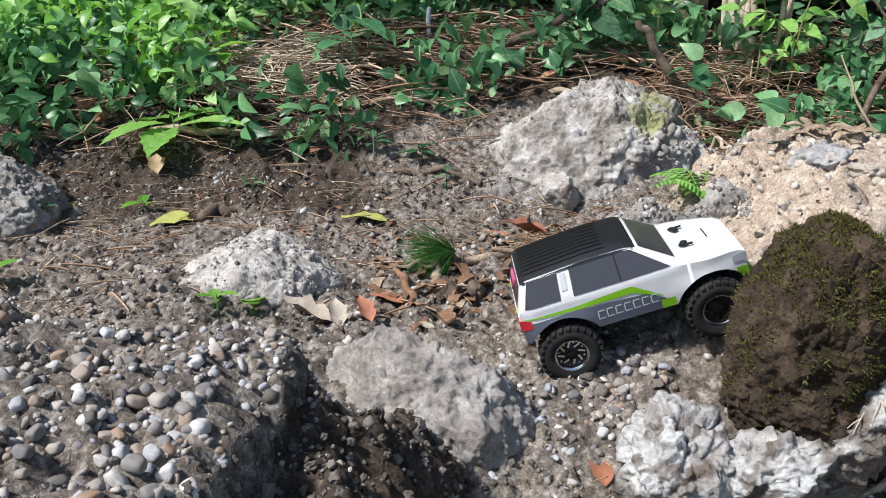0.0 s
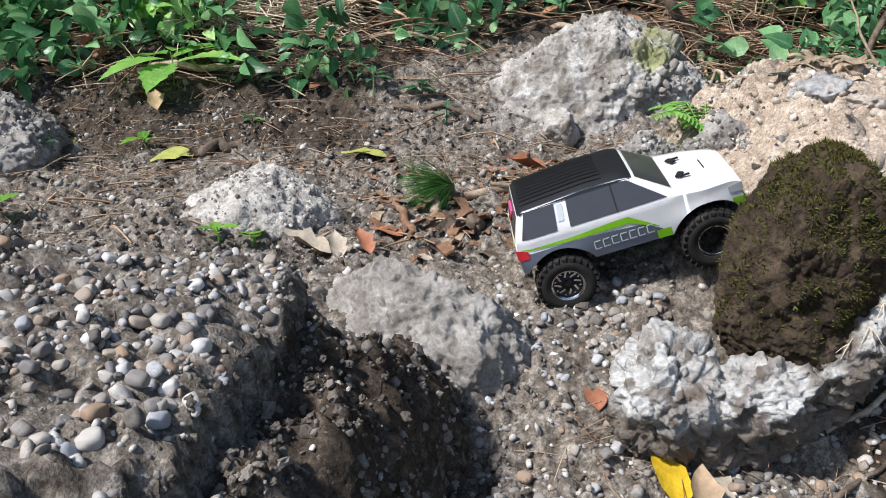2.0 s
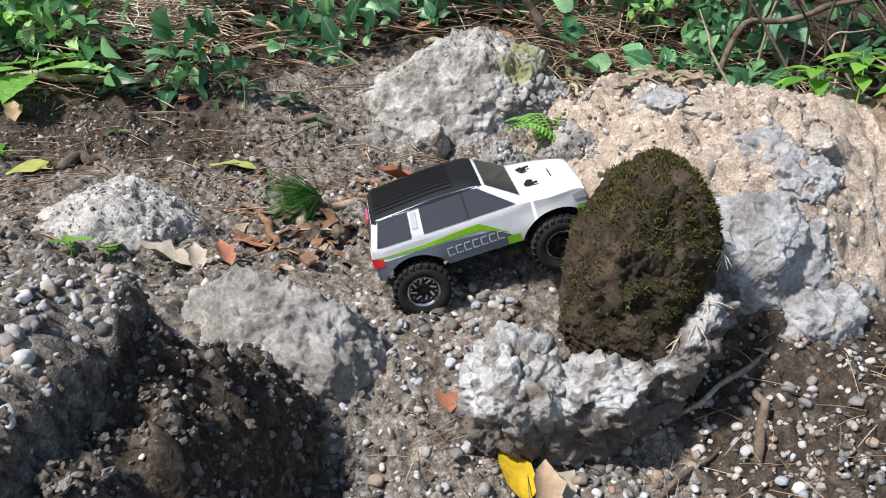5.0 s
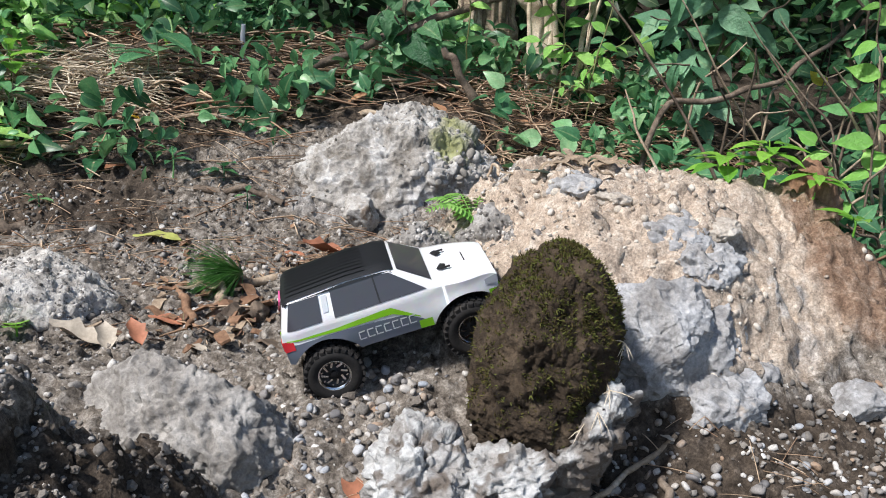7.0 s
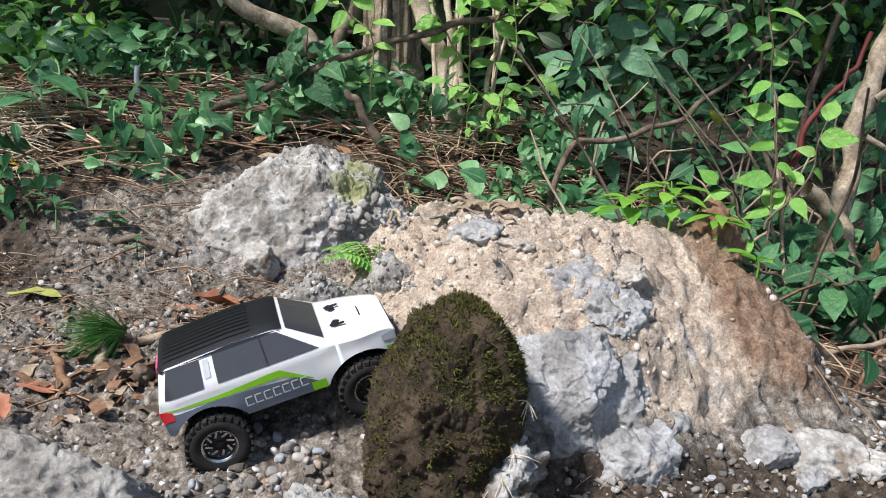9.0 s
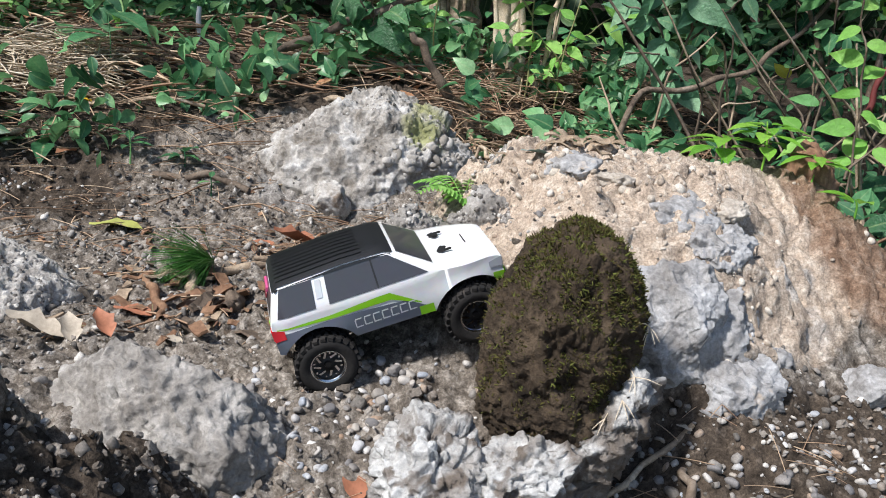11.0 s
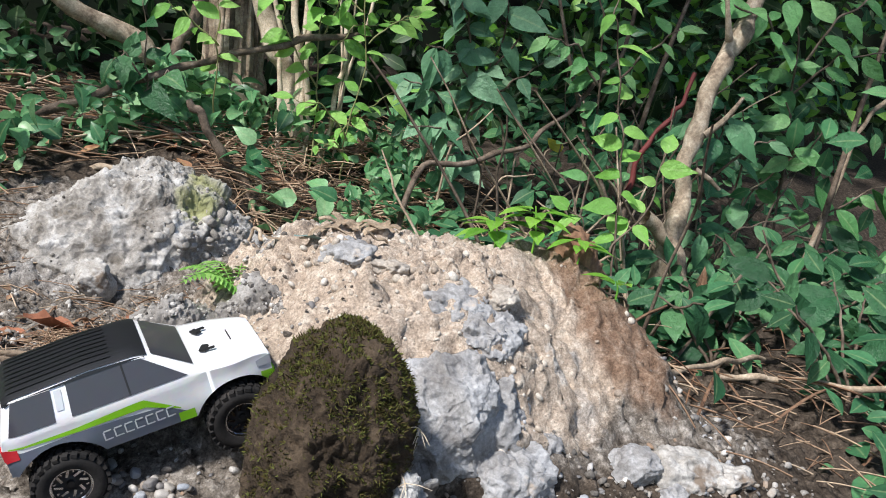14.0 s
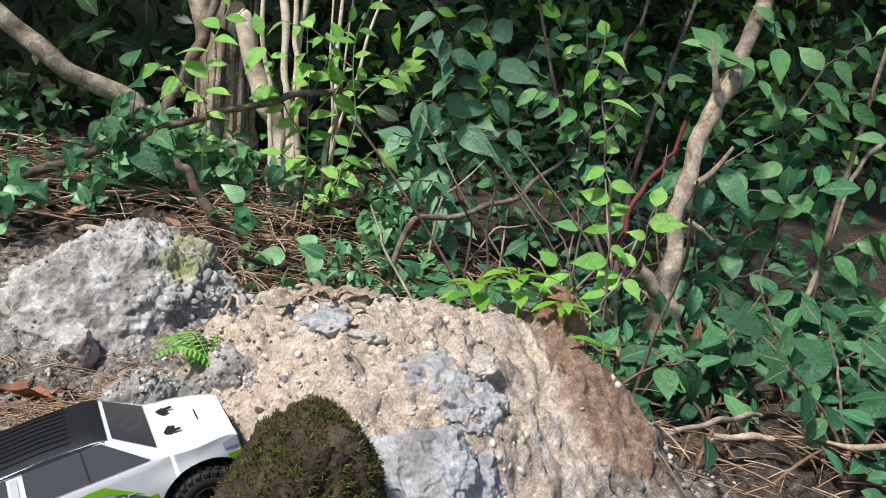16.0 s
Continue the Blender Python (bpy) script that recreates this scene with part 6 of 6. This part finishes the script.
fallen(-0.648, 1.274, 0.05, 150, BLUISH, "bluish green limp leaf")
fallen(-0.468, 1.361, 0.05, 20, TAN, "pale brown curled leaf on the soil", CURLED)
fallen(-0.5, 1.39, 0.035, 100, RED_BROWN, "reddish fallen leaf on the soil")
fallen(-0.143, 0.83, 0.055, 75, PALE, "large curled tan leaf on the gravel", CURLED, 4, 0.012)
fallen(-0.11, 0.815, 0.036, 20, PALE, "curled tan leaf fragment", CURLED, 12, 0.012)
fallen(-0.081, 0.814, 0.035, 30, RED_BROWN, "brown crumpled leaf behind the slab", CURLED, 10, 0.01)
fallen(-0.063, 0.891, 0.045, 60, RED_BROWN, "reddish brown leaf beside the stick")
fallen(0.074, 1.17, 0.045, 80, RED_BROWN, "reddish leaf on the gravel")
fallen(0.121, 1.152, 0.066, 100, RED_BROWN, "large red-brown leaf on the gravel", CURLED, 4, 0.006)
fallen(0.14, 1.15, 0.05, 70, RED_BROWN, "red-brown leaf on the needles")
fallen(0.225, 1.19, 0.05, -40, RED_BROWN, "orange-brown strip of leaf", LANCE, 5, 0.01)
fallen(0.123, 0.581, 0.035, 10, RED_BROWN, "red-brown leaf in front of the slab", FLAT_DRY, 20, 0.008)
fallen(0.168, 0.508, 0.055, 20, YELLOW, "bright yellow leaf on the gravel", FLAT_DRY, 25, 0.012)
fallen(0.2, 0.498, 0.05, -40, PALE, "pale tan leaf beside a yellow one", FLAT_DRY, 15, 0.008)
fallen(0.185, 0.485, 0.045, 5, TAN, "tan leaf on the gravel", CURLED, 20, 0.008)
fallen(0.392, 0.584, 0.014, 40, PALE, "tiny whitish leaf on the soil")
fallen(0.34, 0.84, 0.04, 70, BLUISH, "grey-green dry leaf on the heap", FLAT_DRY, 12, 0.006)
fallen(-0.02, 0.8, 0.026, 60, PALE, "pale yellow leaf scrap", FLAT_DRY, 10, 0.006)
fallen(0.36, 2.2, 0.05, 40, YELLOW, "yellowish leaf on the bank")
fallen(-0.2, 1.53, 0.03, 60, YELLOW, "yellow leaf scrap among the ivy", FLAT_DRY, 10, 0.02)
fallen(-0.41, 1.6, 0.05, 10, PALE, "pale dead leaf on the bank", FLAT_DRY, 30, 0.02)
fallen(0.6, 1.9, 0.05, 80, TAN, "tan leaf at the foot of the stems", CURLED, 20, 0.01)


def stick(a, b, r, material, label, sag=0.0, dz=0.0, name="stick"):
    p = [on(*a, r * 0.8 + dz), on((a[0] + b[0]) / 2 + 0.004, (a[1] + b[1]) / 2 + 0.003, r * 0.9 + dz + sag), on(*b, r * 0.8 + dz)]
    return wood(name, p, r, r * 0.75, material, label, "stick", 8, 0.2, int(abs(a[0]) * 1000))


stick((0.005, 1.0), (0.15, 1.045), 0.0065, DEADWOOD, "bark-stripped stick lying across the gravel")
stick((-0.3, 1.235), (-0.375, 1.21), 0.009, BARK, "short dark stick on the gravel")
stick((-0.056, 0.97), (-0.032, 0.85), 0.005, RUSTY, "reddish brown stick on the gravel")
stick((0.04, 0.925), (0.028, 0.885), 0.008, BARK, "short dark wood chip")
stick((-0.01, 0.975), (-0.012, 0.93), 0.007, DEADWOOD, "short piece of dry wood")
stick((-0.09, 0.99), (-0.035, 0.985), 0.004, DEADWOOD, "thin dry twig on the gravel")
stick((0.06, 1.02), (0.2, 1.03), 0.0035, DEADWOOD, "thin stick on the needles", 0.004)
stick((0.3, 0.555), (0.4, 0.585), 0.0028, DEADWOOD, "thin dry stick at the foot of the rocks", 0.006)
stick((0.36, 0.505), (0.378, 0.555), 0.004, BARK, "strip of grey bark on the gravel")
stick((0.255, 0.47), (0.34, 0.53), 0.0024, BARK, "bent brown twig on the gravel", 0.006)
stick((-0.25, 1.52), (0.1, 1.5), 0.004, DEADWOOD, "long thin stick at the edge of the ivy", 0.02)
stick((-0.36, 1.48), (-0.18, 1.53), 0.006, BARK, "dry stick at the edge of the ivy", 0.01)
stick((-0.5, 1.45), (-0.28, 1.46), 0.007, DEADWOOD, "dry stick at the edge of the ivy", 0.006)
stick((0.2, 1.62), (0.3, 1.56), 0.006, DEADWOOD, "pale stick beside the boulder", 0.01)
stick((-0.08, 1.36), (0.06, 1.33), 0.006, BARK, "dark stick on brown soil", 0.003)
chip_rng = np.random.default_rng(610)
for k in range(14):
    l, w = chip_rng.uniform(0.018, 0.044), chip_rng.uniform(0.006, 0.013)
    bm = bmesh.new()
    bmesh.ops.create_grid(bm, x_segments=6, y_segments=2, size=0.5)
    for q in bm.verts:
        q.co = Vector((q.co.x * l, q.co.y * w * (1 - 0.7 * abs(q.co.x) ** 2 * 4 * chip_rng.uniform(0.3, 1)), 0.002 * math.sin(9 * q.co.x + k) + chip_rng.uniform(-0.0004, 0.0004)))
    shellf = bmesh.ops.extrude_face_region(bm, geom=bm.faces[:])
    bmesh.ops.translate(bm, vec=(0, 0, 0.0016), verts=[q for q in shellf["geom"] if isinstance(q, bmesh.types.BMVert)])
    bmesh.ops.recalc_face_normals(bm, faces=bm.faces)
    me = bpy.data.meshes.new("bark_chip")
    bm.to_mesh(me)
    bm.free()
    me.materials.append(DEADWOOD)
    ob = tagged(new("bark_chip", me), "splinter of dry bark on top of the heap", "bark chip", "bark chips on the heap")
    x, y = 0.386 + chip_rng.normal(0, 0.022), 0.862 + chip_rng.normal(0, 0.014)
    ob.matrix_world = Matrix.Translation(on(x, y, 0.004 + 0.0012 * (k % 6))) @ Euler((chip_rng.normal(0, 0.3), chip_rng.normal(0, 0.3), chip_rng.normal(0.2, 0.7))).to_matrix().to_4x4()

chip_meshes = [q.data for q in bpy.data.objects if q.name.startswith("bark_chip")]
for k in range(26):
    me = chip_meshes[k % len(chip_meshes)].copy()
    me.materials.clear()
    me.materials.append((RUSTY, BARK, DEADWOOD)[k % 3])
    ob = tagged(new("bark_piece", me), ("reddish brown bark piece on the grey gravel", "dark bark splinter on the grey gravel", "pale wood splinter on the grey gravel")[k % 3], "bark piece", "bark pieces on the soil")
    x, y = chip_rng.uniform(-0.1, 0.25), chip_rng.uniform(0.86, 1.2)
    ob.matrix_world = Matrix.Translation(on(x, y, 0.003)) @ Euler((chip_rng.normal(0, 0.2), chip_rng.normal(0, 0.2), chip_rng.uniform(0, 3.1))).to_matrix().to_4x4() @ Matrix.Scale(chip_rng.uniform(0.6, 1.2), 4)

for k in range(30):
    me = chip_meshes[(k * 5) % len(chip_meshes)].copy()
    me.materials.clear()
    me.materials.append((RUSTY, RUSTY, BARK, DEADWOOD)[k % 4])
    ob = tagged(new("bark_piece", me), ("reddish brown slab of bark beside the pine tuft", "red-brown flake of bark beside the pine tuft", "dark bark splinter beside the pine tuft", "pale wood splinter beside the pine tuft")[k % 4], "bark piece", "bark pieces by the tuft")
    x, y = -0.03 + chip_rng.normal(0, 0.06), 0.93 + chip_rng.normal(0, 0.055)
    ob.matrix_world = Matrix.Translation(on(x, y, 0.004 + 0.001 * (k % 4))) @ Euler((chip_rng.normal(0, 0.2), chip_rng.normal(0, 0.2), chip_rng.uniform(0, 3.1))).to_matrix().to_4x4() @ Matrix.Scale(chip_rng.uniform(0.8, 1.7), 4)

# green pine tuft and the dead brown one hanging in the shrub
PINE = leaf_surface("pine_needle", [(0.0, (0.02, 0.09, 0.02)), (0.5, (0.05, 0.17, 0.03)), (1.0, (0.1, 0.26, 0.05))], 0.4, 0.1)


def tuft(name, at, n, length, lean, fan, material, label, seed):
    rng = np.random.default_rng(seed)
    vs, fs, k = [], [], 0
    for _ in range(n):
        d = np.array(lean) + rng.normal(0, fan, 3)
        d /= np.linalg.norm(d)
        l = length * rng.uniform(0.75, 1.1)
        v, f, _c = tube([(0, 0, 0), d * l * 0.5 + np.array([0, 0, 0.06 * l]), d * l], [0.00045, 0.0004, 0.00015], 4)
        vs.append(v)
        fs.append(f + k)
        k += len(v)
    return tagged(place(name, np.vstack(vs), np.vstack(fs), material, at), label, "pine needles")


tuft("pine_tuft", on(0.015, 1.0, 0.018), 240, 0.075, (-0.75, -0.55, 0.0), 0.32, PINE, "tuft of fresh green pine needles on the ground", 5)
tuft("dead_tuft", (1.13, 1.1, 0.09), 70, 0.1, (0.05, 0, -1.0), 0.12, RUSTY, "bunch of dead brown needles hanging in the shrub", 6)
for k, (wx, wy, wz, l) in enumerate([(0.303, 0.528, 0.062, 0.02), (0.29, 0.525, 0.05, 0.014), (0.312, 0.532, 0.078, 0.018), (0.326, 0.547, 0.11, 0.016)]):
    tuft("root_wisp", (wx, wy, wz), 5, l, (0.1 - 0.2 * (k % 2), -0.25, -0.3), 0.5, PALE_STEM, "wisp of dry roots on the mossy rock", 7 + k)["kind"] = "stuff"
wood("dry_vine", [(0.283, 0.915, 0.09), (0.294, 0.93, 0.106), (0.312, 0.95, 0.13), (0.327, 0.965, 0.15), (0.32, 0.985, 0.158), (0.305, 0.98, 0.14)], 0.0032, 0.0018, DEADWOOD, "curled dry vine behind the fern", "vine")
wood("weathered_root", [(0.272, 0.842, 0.108), (0.3, 0.832, 0.126), (0.33, 0.826, 0.136), (0.358, 0.83, 0.138)], 0.012, 0.009, BARK, "grey-brown weathered root bedded in the heap", "root", 10, 0.35)
spray_shrub("ivy_sprig", [[(0.3, 1.78, z_at(0.3, 1.78)), (0.305, 1.745, 0.26), (0.295, 1.735, 0.36), (0.29, 1.735, 0.43)], [(0.3, 1.74, 0.28), (0.26, 1.73, 0.33), (0.24, 1.725, 0.31)], [(0.3, 1.74, 0.26), (0.34, 1.73, 0.3), (0.355, 1.725, 0.28)]],
            (0.05, 0.078), DARK_P, "dark green ivy sprig climbing over the fallen branch", IVY_LEAF, 450, BARK, 0.03, 0.5, 0.002)
YELLOW_P = leaf_surface("yellowed_leaf_single", [(0.0, (0.5, 0.5, 0.05)), (0.5, (0.65, 0.6, 0.07)), (1.0, (0.75, 0.66, 0.1))], 0.4, 0.4, vary="piece")
spray_shrub("yellowed_twig", [[(1.24, 1.74, z_at(1.24, 1.74)), (1.23, 1.72, 0.3), (1.215, 1.705, 0.5)]], (0.05, 0.056), YELLOW_P, "thin twig with one yellowed leaf", HEART, 452, BARK, 0.6, 0.5, 0.0018)
wood("white_stalk", [on(-0.03, 1.93, 0.0), on(-0.03, 1.93, 0.08)], 0.005, 0.005, DECAL, "short white stalk among the ivy", "stalk", 7, 0.05)


# ---- gravel ----
def stones(name, n, seed, box, size, sub, material, mask=None, label="", flat=False, sink=0.15):
    rng = np.random.default_rng(seed)
    (x0, x1), (y0, y1) = box
    x, y = rng.uniform(x0, x1, n), rng.uniform(y0, y1, n)
    if mask:
        k = rng.uniform(0, 1, n) < mask(x, y)
        x, y = x[k], y[k]
    n = len(x)
    s = size[0] * (size[1] / size[0]) ** (rng.uniform(0, 1, n) ** 1.7)
    sc = s[:, None] * rng.uniform(0.6, 1.15, (n, 3)) * np.array([1, 1, 0.75])
    z = height(x, y) + s * sink
    ob = scatter(name, *ICO[sub], spin(rng, n, 70), sc, np.stack([x, y, z], -1), material, smooth=not flat)
    return tagged(ob, label, "gravel", kind="stuff")


def not_brown(x, y):
    patch = fbm(flat3(x, y, 6), 3, 77)
    return np.clip(0.75 + 0.9 * patch, 0.1, 1) * (1 - 0.65 * step(1.25, 1.45, y)) * (1 - 0.6 * step(0.7, 0.9, x))


def heap_top(x, y):
    return step(0.28, 0.38, x) * step(0.74, 0.64, x) * step(0.59, 0.65, y) * step(1.05, 0.95, y)


def front_beds(x, y):
    ledge = (x < -0.08) & (y < 0.56)
    right = (x > 0.33) & (y < 0.48)
    middle = (x > 0.0) & (y < 0.72)
    wall = (x > lip(y) - 0.006) & (x < 0.03) & (y < 0.62)
    return (1 - heap_top(x, y)) * np.where(wall, 0.03, np.where(ledge, 0.15, np.where(right, 0.9, np.where(middle & (y < 0.54), 1.0, np.where(middle, 0.6, 0.06)))))


def open_soil(x, y):
    return not_brown(x, y) * (1 - heap_top(x, y)) * (1 - 0.85 * step(0.13, 0.07, np.hypot(x - 0.64, (y - 0.73) * 0.6))) * (1 - 0.4 * step(0.26, 0.34, x) * step(0.68, 0.6, y))


def ledge_wall(x, y):
    u = x - lip(y)
    return 1.0 * (u > -0.004) * (u < 0.16) * (y < 0.64)


def bare(x, y):
    return np.where(ledge_wall(x, y) > 0, 1.0, np.clip(0.45 + 0.9 * fbm(flat3(x, y, 5), 3, 78), 0.05, 1) * (1 - 0.97 * heap_top(x, y)) * np.where(y > 0.6, 1.0, 0.9))


CLAY_GRAVEL = surface("heap_gravel", [(0.0, (0.24, 0.19, 0.15)), (0.4, (0.42, 0.36, 0.295)), (0.75, (0.55, 0.5, 0.43)), (1.0, (0.72, 0.69, 0.63))], 60, 500, vary="island", spread=0.25, bump=0.3)
CLOD = surface("soil_clod", [(0.0, (0.06, 0.05, 0.041)), (0.5, (0.15, 0.13, 0.11)), (1.0, (0.33, 0.305, 0.275))], 120, 600, vary="island", spread=0.4, bump=0.6, depth=0.0015, rough=1.0)
v, f = ICO[2]
LUMP = (np.clip(v * (1 + 0.9 * fbm(v * 2.4 + 4, 3, 21))[:, None], -0.85, 0.8), f)
ICO["lump"] = LUMP
v, f = ICO[1]
ICO["crumb"] = (v * (1 + 0.5 * fbm(v * 2.3 + 7, 2, 22))[:, None], f)
v, f = ICO[2]
ICO["worn"] = (np.clip(v * (1 + 0.25 * fbm(v * 1.5 + 2, 2, 23))[:, None], -0.8, 0.82) * np.array([1.0, 0.8, 0.7]), f)
ICO["chunk"] = (np.clip(v * (1 + 0.4 * fbm(v * 1.7 + 9, 2, 25))[:, None], -0.75, 0.7), f)
# Pebble tones cut to 0.72: the right bed's shade is in the colour.
SHADED_BED = surface("shaded_bed_gravel", [(p, tuple(0.72 * c for c in col)) for p, col in PEBBLE_TONES], 120, 700, rough=0.75, vary="island", spread=0.15, bump=0.15, depth=0.0006, contrast=0.4, spots=((0.09, 0.075, 0.06), 90, 0.44))
stones("soil_crumbs", 19000, 206, ((-0.85, 0.8), (0.3, 1.5)), (0.0014, 0.0045), "crumb", CLOD, bare, "small crumbs of grey-brown soil", True)
stones("soil_clods", 5000, 204, ((-0.85, 0.8), (0.3, 1.5)), (0.002, 0.0075), "lump", CLOD, lambda x, y: bare(x, y) * (1 - step(0.26, 0.32, x) * step(0.58, 0.62, y)), "crumbly clods of grey-brown soil", True)
stones("hollow_clods", 1300, 209, ((-0.13, 0.05), (0.28, 0.62)), (0.0012, 0.0052), "lump", CLOD, ledge_wall, "dark crumbly clods on the wall of the hollow", True)
stones("fine_gravel", 20000, 201, ((-0.85, 0.85), (0.3, 1.5)), (0.0011, 0.0036), 1, GRAVEL, open_soil, "fine grey grit strewn over the soil", True)
stones("coarse_gravel", 5600, 202, ((-0.85, 0.85), (0.3, 1.45)), (0.0024, 0.0074), "chunk", GRAVEL, open_soil, "mixed grey and tan gravel on the soil")
stones("heap_gravel", 3600, 205, ((0.3, 0.74), (0.62, 1.08)), (0.001, 0.0062), 2, CLAY_GRAVEL, lambda x, y: heap_top(x, y) * (1 - 0.6 * step(0.46, 0.54, x)) * (1 - 0.85 * step(0.13, 0.07, np.hypot(x - 0.64, (y - 0.73) * 0.6))), "cream and tan gravel bedded in the sandy heap", False, -0.25)
stones("pea_gravel", 6800, 203, ((-0.45, 0.75), (0.28, 0.8)), (0.0026, 0.0066), "worn", PEBBLES, front_beds, "rounded grey, tan and bluish pea gravel")
stones("gravel_bed", 2800, 207, ((0.3, 0.75), (0.3, 0.54)), (0.0024, 0.0062), "worn", SHADED_BED, lambda x, y: step(0.33, 0.4, x + 0.5 * (0.5 - y)) * step(0.53, 0.47, y + 0.03 * fbm(flat3(x, y, 14), 3, 88)), "bed of rounded grey and white pea gravel, coloured darker for shade")
stones("ledge_gravel", 2100, 208, ((-0.5, -0.07), (0.28, 0.55)), (0.0022, 0.0068), "worn", PEBBLES, lambda x, y: 1.0 * (x < lip(y) - 0.004) * np.clip(0.65 + 1.6 * fbm(flat3(x, y, 14), 2, 5), 0, 1), "rounded mixed gravel on the ledge", sink=-0.05)

# single pebbles that stand out on the ledge, in the hollow and by the rocks
rng = np.random.default_rng(500)
pebble_meshes = []
for k in range(6):
    v, f = ICO[3]
    v = np.clip(v * (1 + 0.22 * fbm(v * 1.3 + k * 9, 2, k))[:, None], -0.85, 0.8) * np.array([1, rng.uniform(0.7, 0.9), rng.uniform(0.5, 0.7)])
    me = fill_mesh("pebble", v, f)
    me.materials.append(PEBBLE)
    pebble_meshes.append(me)


def pebbles(n, box, size, label, group, keep=None, sink=0.3):
    done = 0
    while done < n:
        x, y = rng.uniform(*box[0]), rng.uniform(*box[1])
        if keep and not keep(x, y):
            continue
        s = rng.uniform(*size)
        ob = tagged(new("pebble", pebble_meshes[int(rng.integers(6))]), label, "pebble", group)
        ob.matrix_world = Matrix.Translation(on(x, y, s * sink)) @ Euler((rng.normal(0, 0.3), rng.normal(0, 0.3), rng.uniform(0, 6.28))).to_matrix().to_4x4() @ Matrix.Scale(s, 4)
        done += 1


pebbles(135, ((-0.34, -0.09), (0.3, 0.56)), (0.0032, 0.0074), "smooth rounded pebble on the gravel ledge", "pebbles on the ledge", lambda x, y: x < lip(y) - 0.006 and noise.noise((x * 14, y * 14, 3.0)) > -0.12, 0.12)
pebbles(62, ((0.11, 0.21), (0.59, 0.72)), (0.0028, 0.0068), "smooth pale pebble in the hollow by the truck", "pebbles in the hollow", lambda x, y: math.hypot((x - 0.152) / 0.042, (y - 0.655) / 0.06) < 1)
pebbles(32, ((0.33, 0.66), (0.44, 0.6)), (0.003, 0.0062), "smooth rounded pebble at the foot of the rocks", "pebbles at the foot")
pebbles(26, ((0.0, 0.28), (0.44, 0.56)), (0.004, 0.0075), "smooth rounded pebble on the hollow's floor", "pebbles on the floor")
pebbles(22, ((-0.3, 0.25), (0.8, 1.1)), (0.004, 0.0075), "rounded pebble on the grey soil", "pebbles on the soil")
COBBLE = surface("cobble", [(0.3, (0.26, 0.24, 0.21)), (0.5, (0.36, 0.34, 0.31)), (0.7, (0.46, 0.44, 0.41))], 1.5, 9, bump=0.15, depth=0.0006, vary="piece", spread=0.4)
cobble_meshes = []
for me in pebble_meshes:
    me = me.copy()
    me.materials.clear()
    me.materials.append(COBBLE)
    cobble_meshes.append(me)
bn = np.array([q.normal[:] for q in boulder.data.vertices])
side_verts = np.flatnonzero((bv[:, 0] > 0.0) & (bv[:, 2] > -0.02) & (bv[:, 2] < 0.1) & (bn[:, 1] < 0.1))
for k in rng.choice(side_verts, 95, replace=False):
    s = 0.005 * 3.2 ** (rng.uniform(0, 1) ** 1.6)
    ob = new("cobble", cobble_meshes[int(rng.integers(6))])
    ob.parent = boulder
    ob.matrix_local = Matrix.Translation(Vector(bv[k] - bn[k] * s * 0.25)) @ Euler((rng.normal(0, 0.6), rng.normal(0, 0.6), rng.uniform(0, 6.28))).to_matrix().to_4x4() @ Matrix.Scale(s, 4)


# ---- grit clinging to the crumbling stones ----
def grit(ob, n, size, material, seed, rise=0.1):
    """Grains bedded in the upper faces of a stone, as one part of it."""
    rng = np.random.default_rng(seed)
    v = np.array([q.co[:] for q in ob.data.vertices])
    nrm = np.array([q.normal[:] for q in ob.data.vertices])
    free = np.flatnonzero((nrm[:, 2] > rise) & (fbm(v * 30, 2, seed) + rng.normal(0, 0.15, len(v)) > -0.08))
    if len(free) == 0:
        return
    pick = rng.choice(free, min(n, len(free)), replace=False)
    s = size[0] * (size[1] / size[0]) ** (rng.uniform(0, 1, len(pick)) ** 2)
    sc = s[:, None] * rng.uniform(0.65, 1.1, (len(pick), 3))
    part_ob = scatter("grit", *ICO[1], spin(rng, len(pick), 70), sc, v[pick] - nrm[pick] * (s * 0.1)[:, None], material, smooth=False, parent=ob)
    part_ob["kind"] = "stuff"


for k, ob in enumerate([q for q in bpy.data.objects if q.name.split(".")[0] in ("mortar_lump", "pale_mound", "lichen_boulder", "spur_rock", "crag_rock")]):
    grit(ob, 650, (0.0009, 0.0042), GRAVEL, 700 + k)
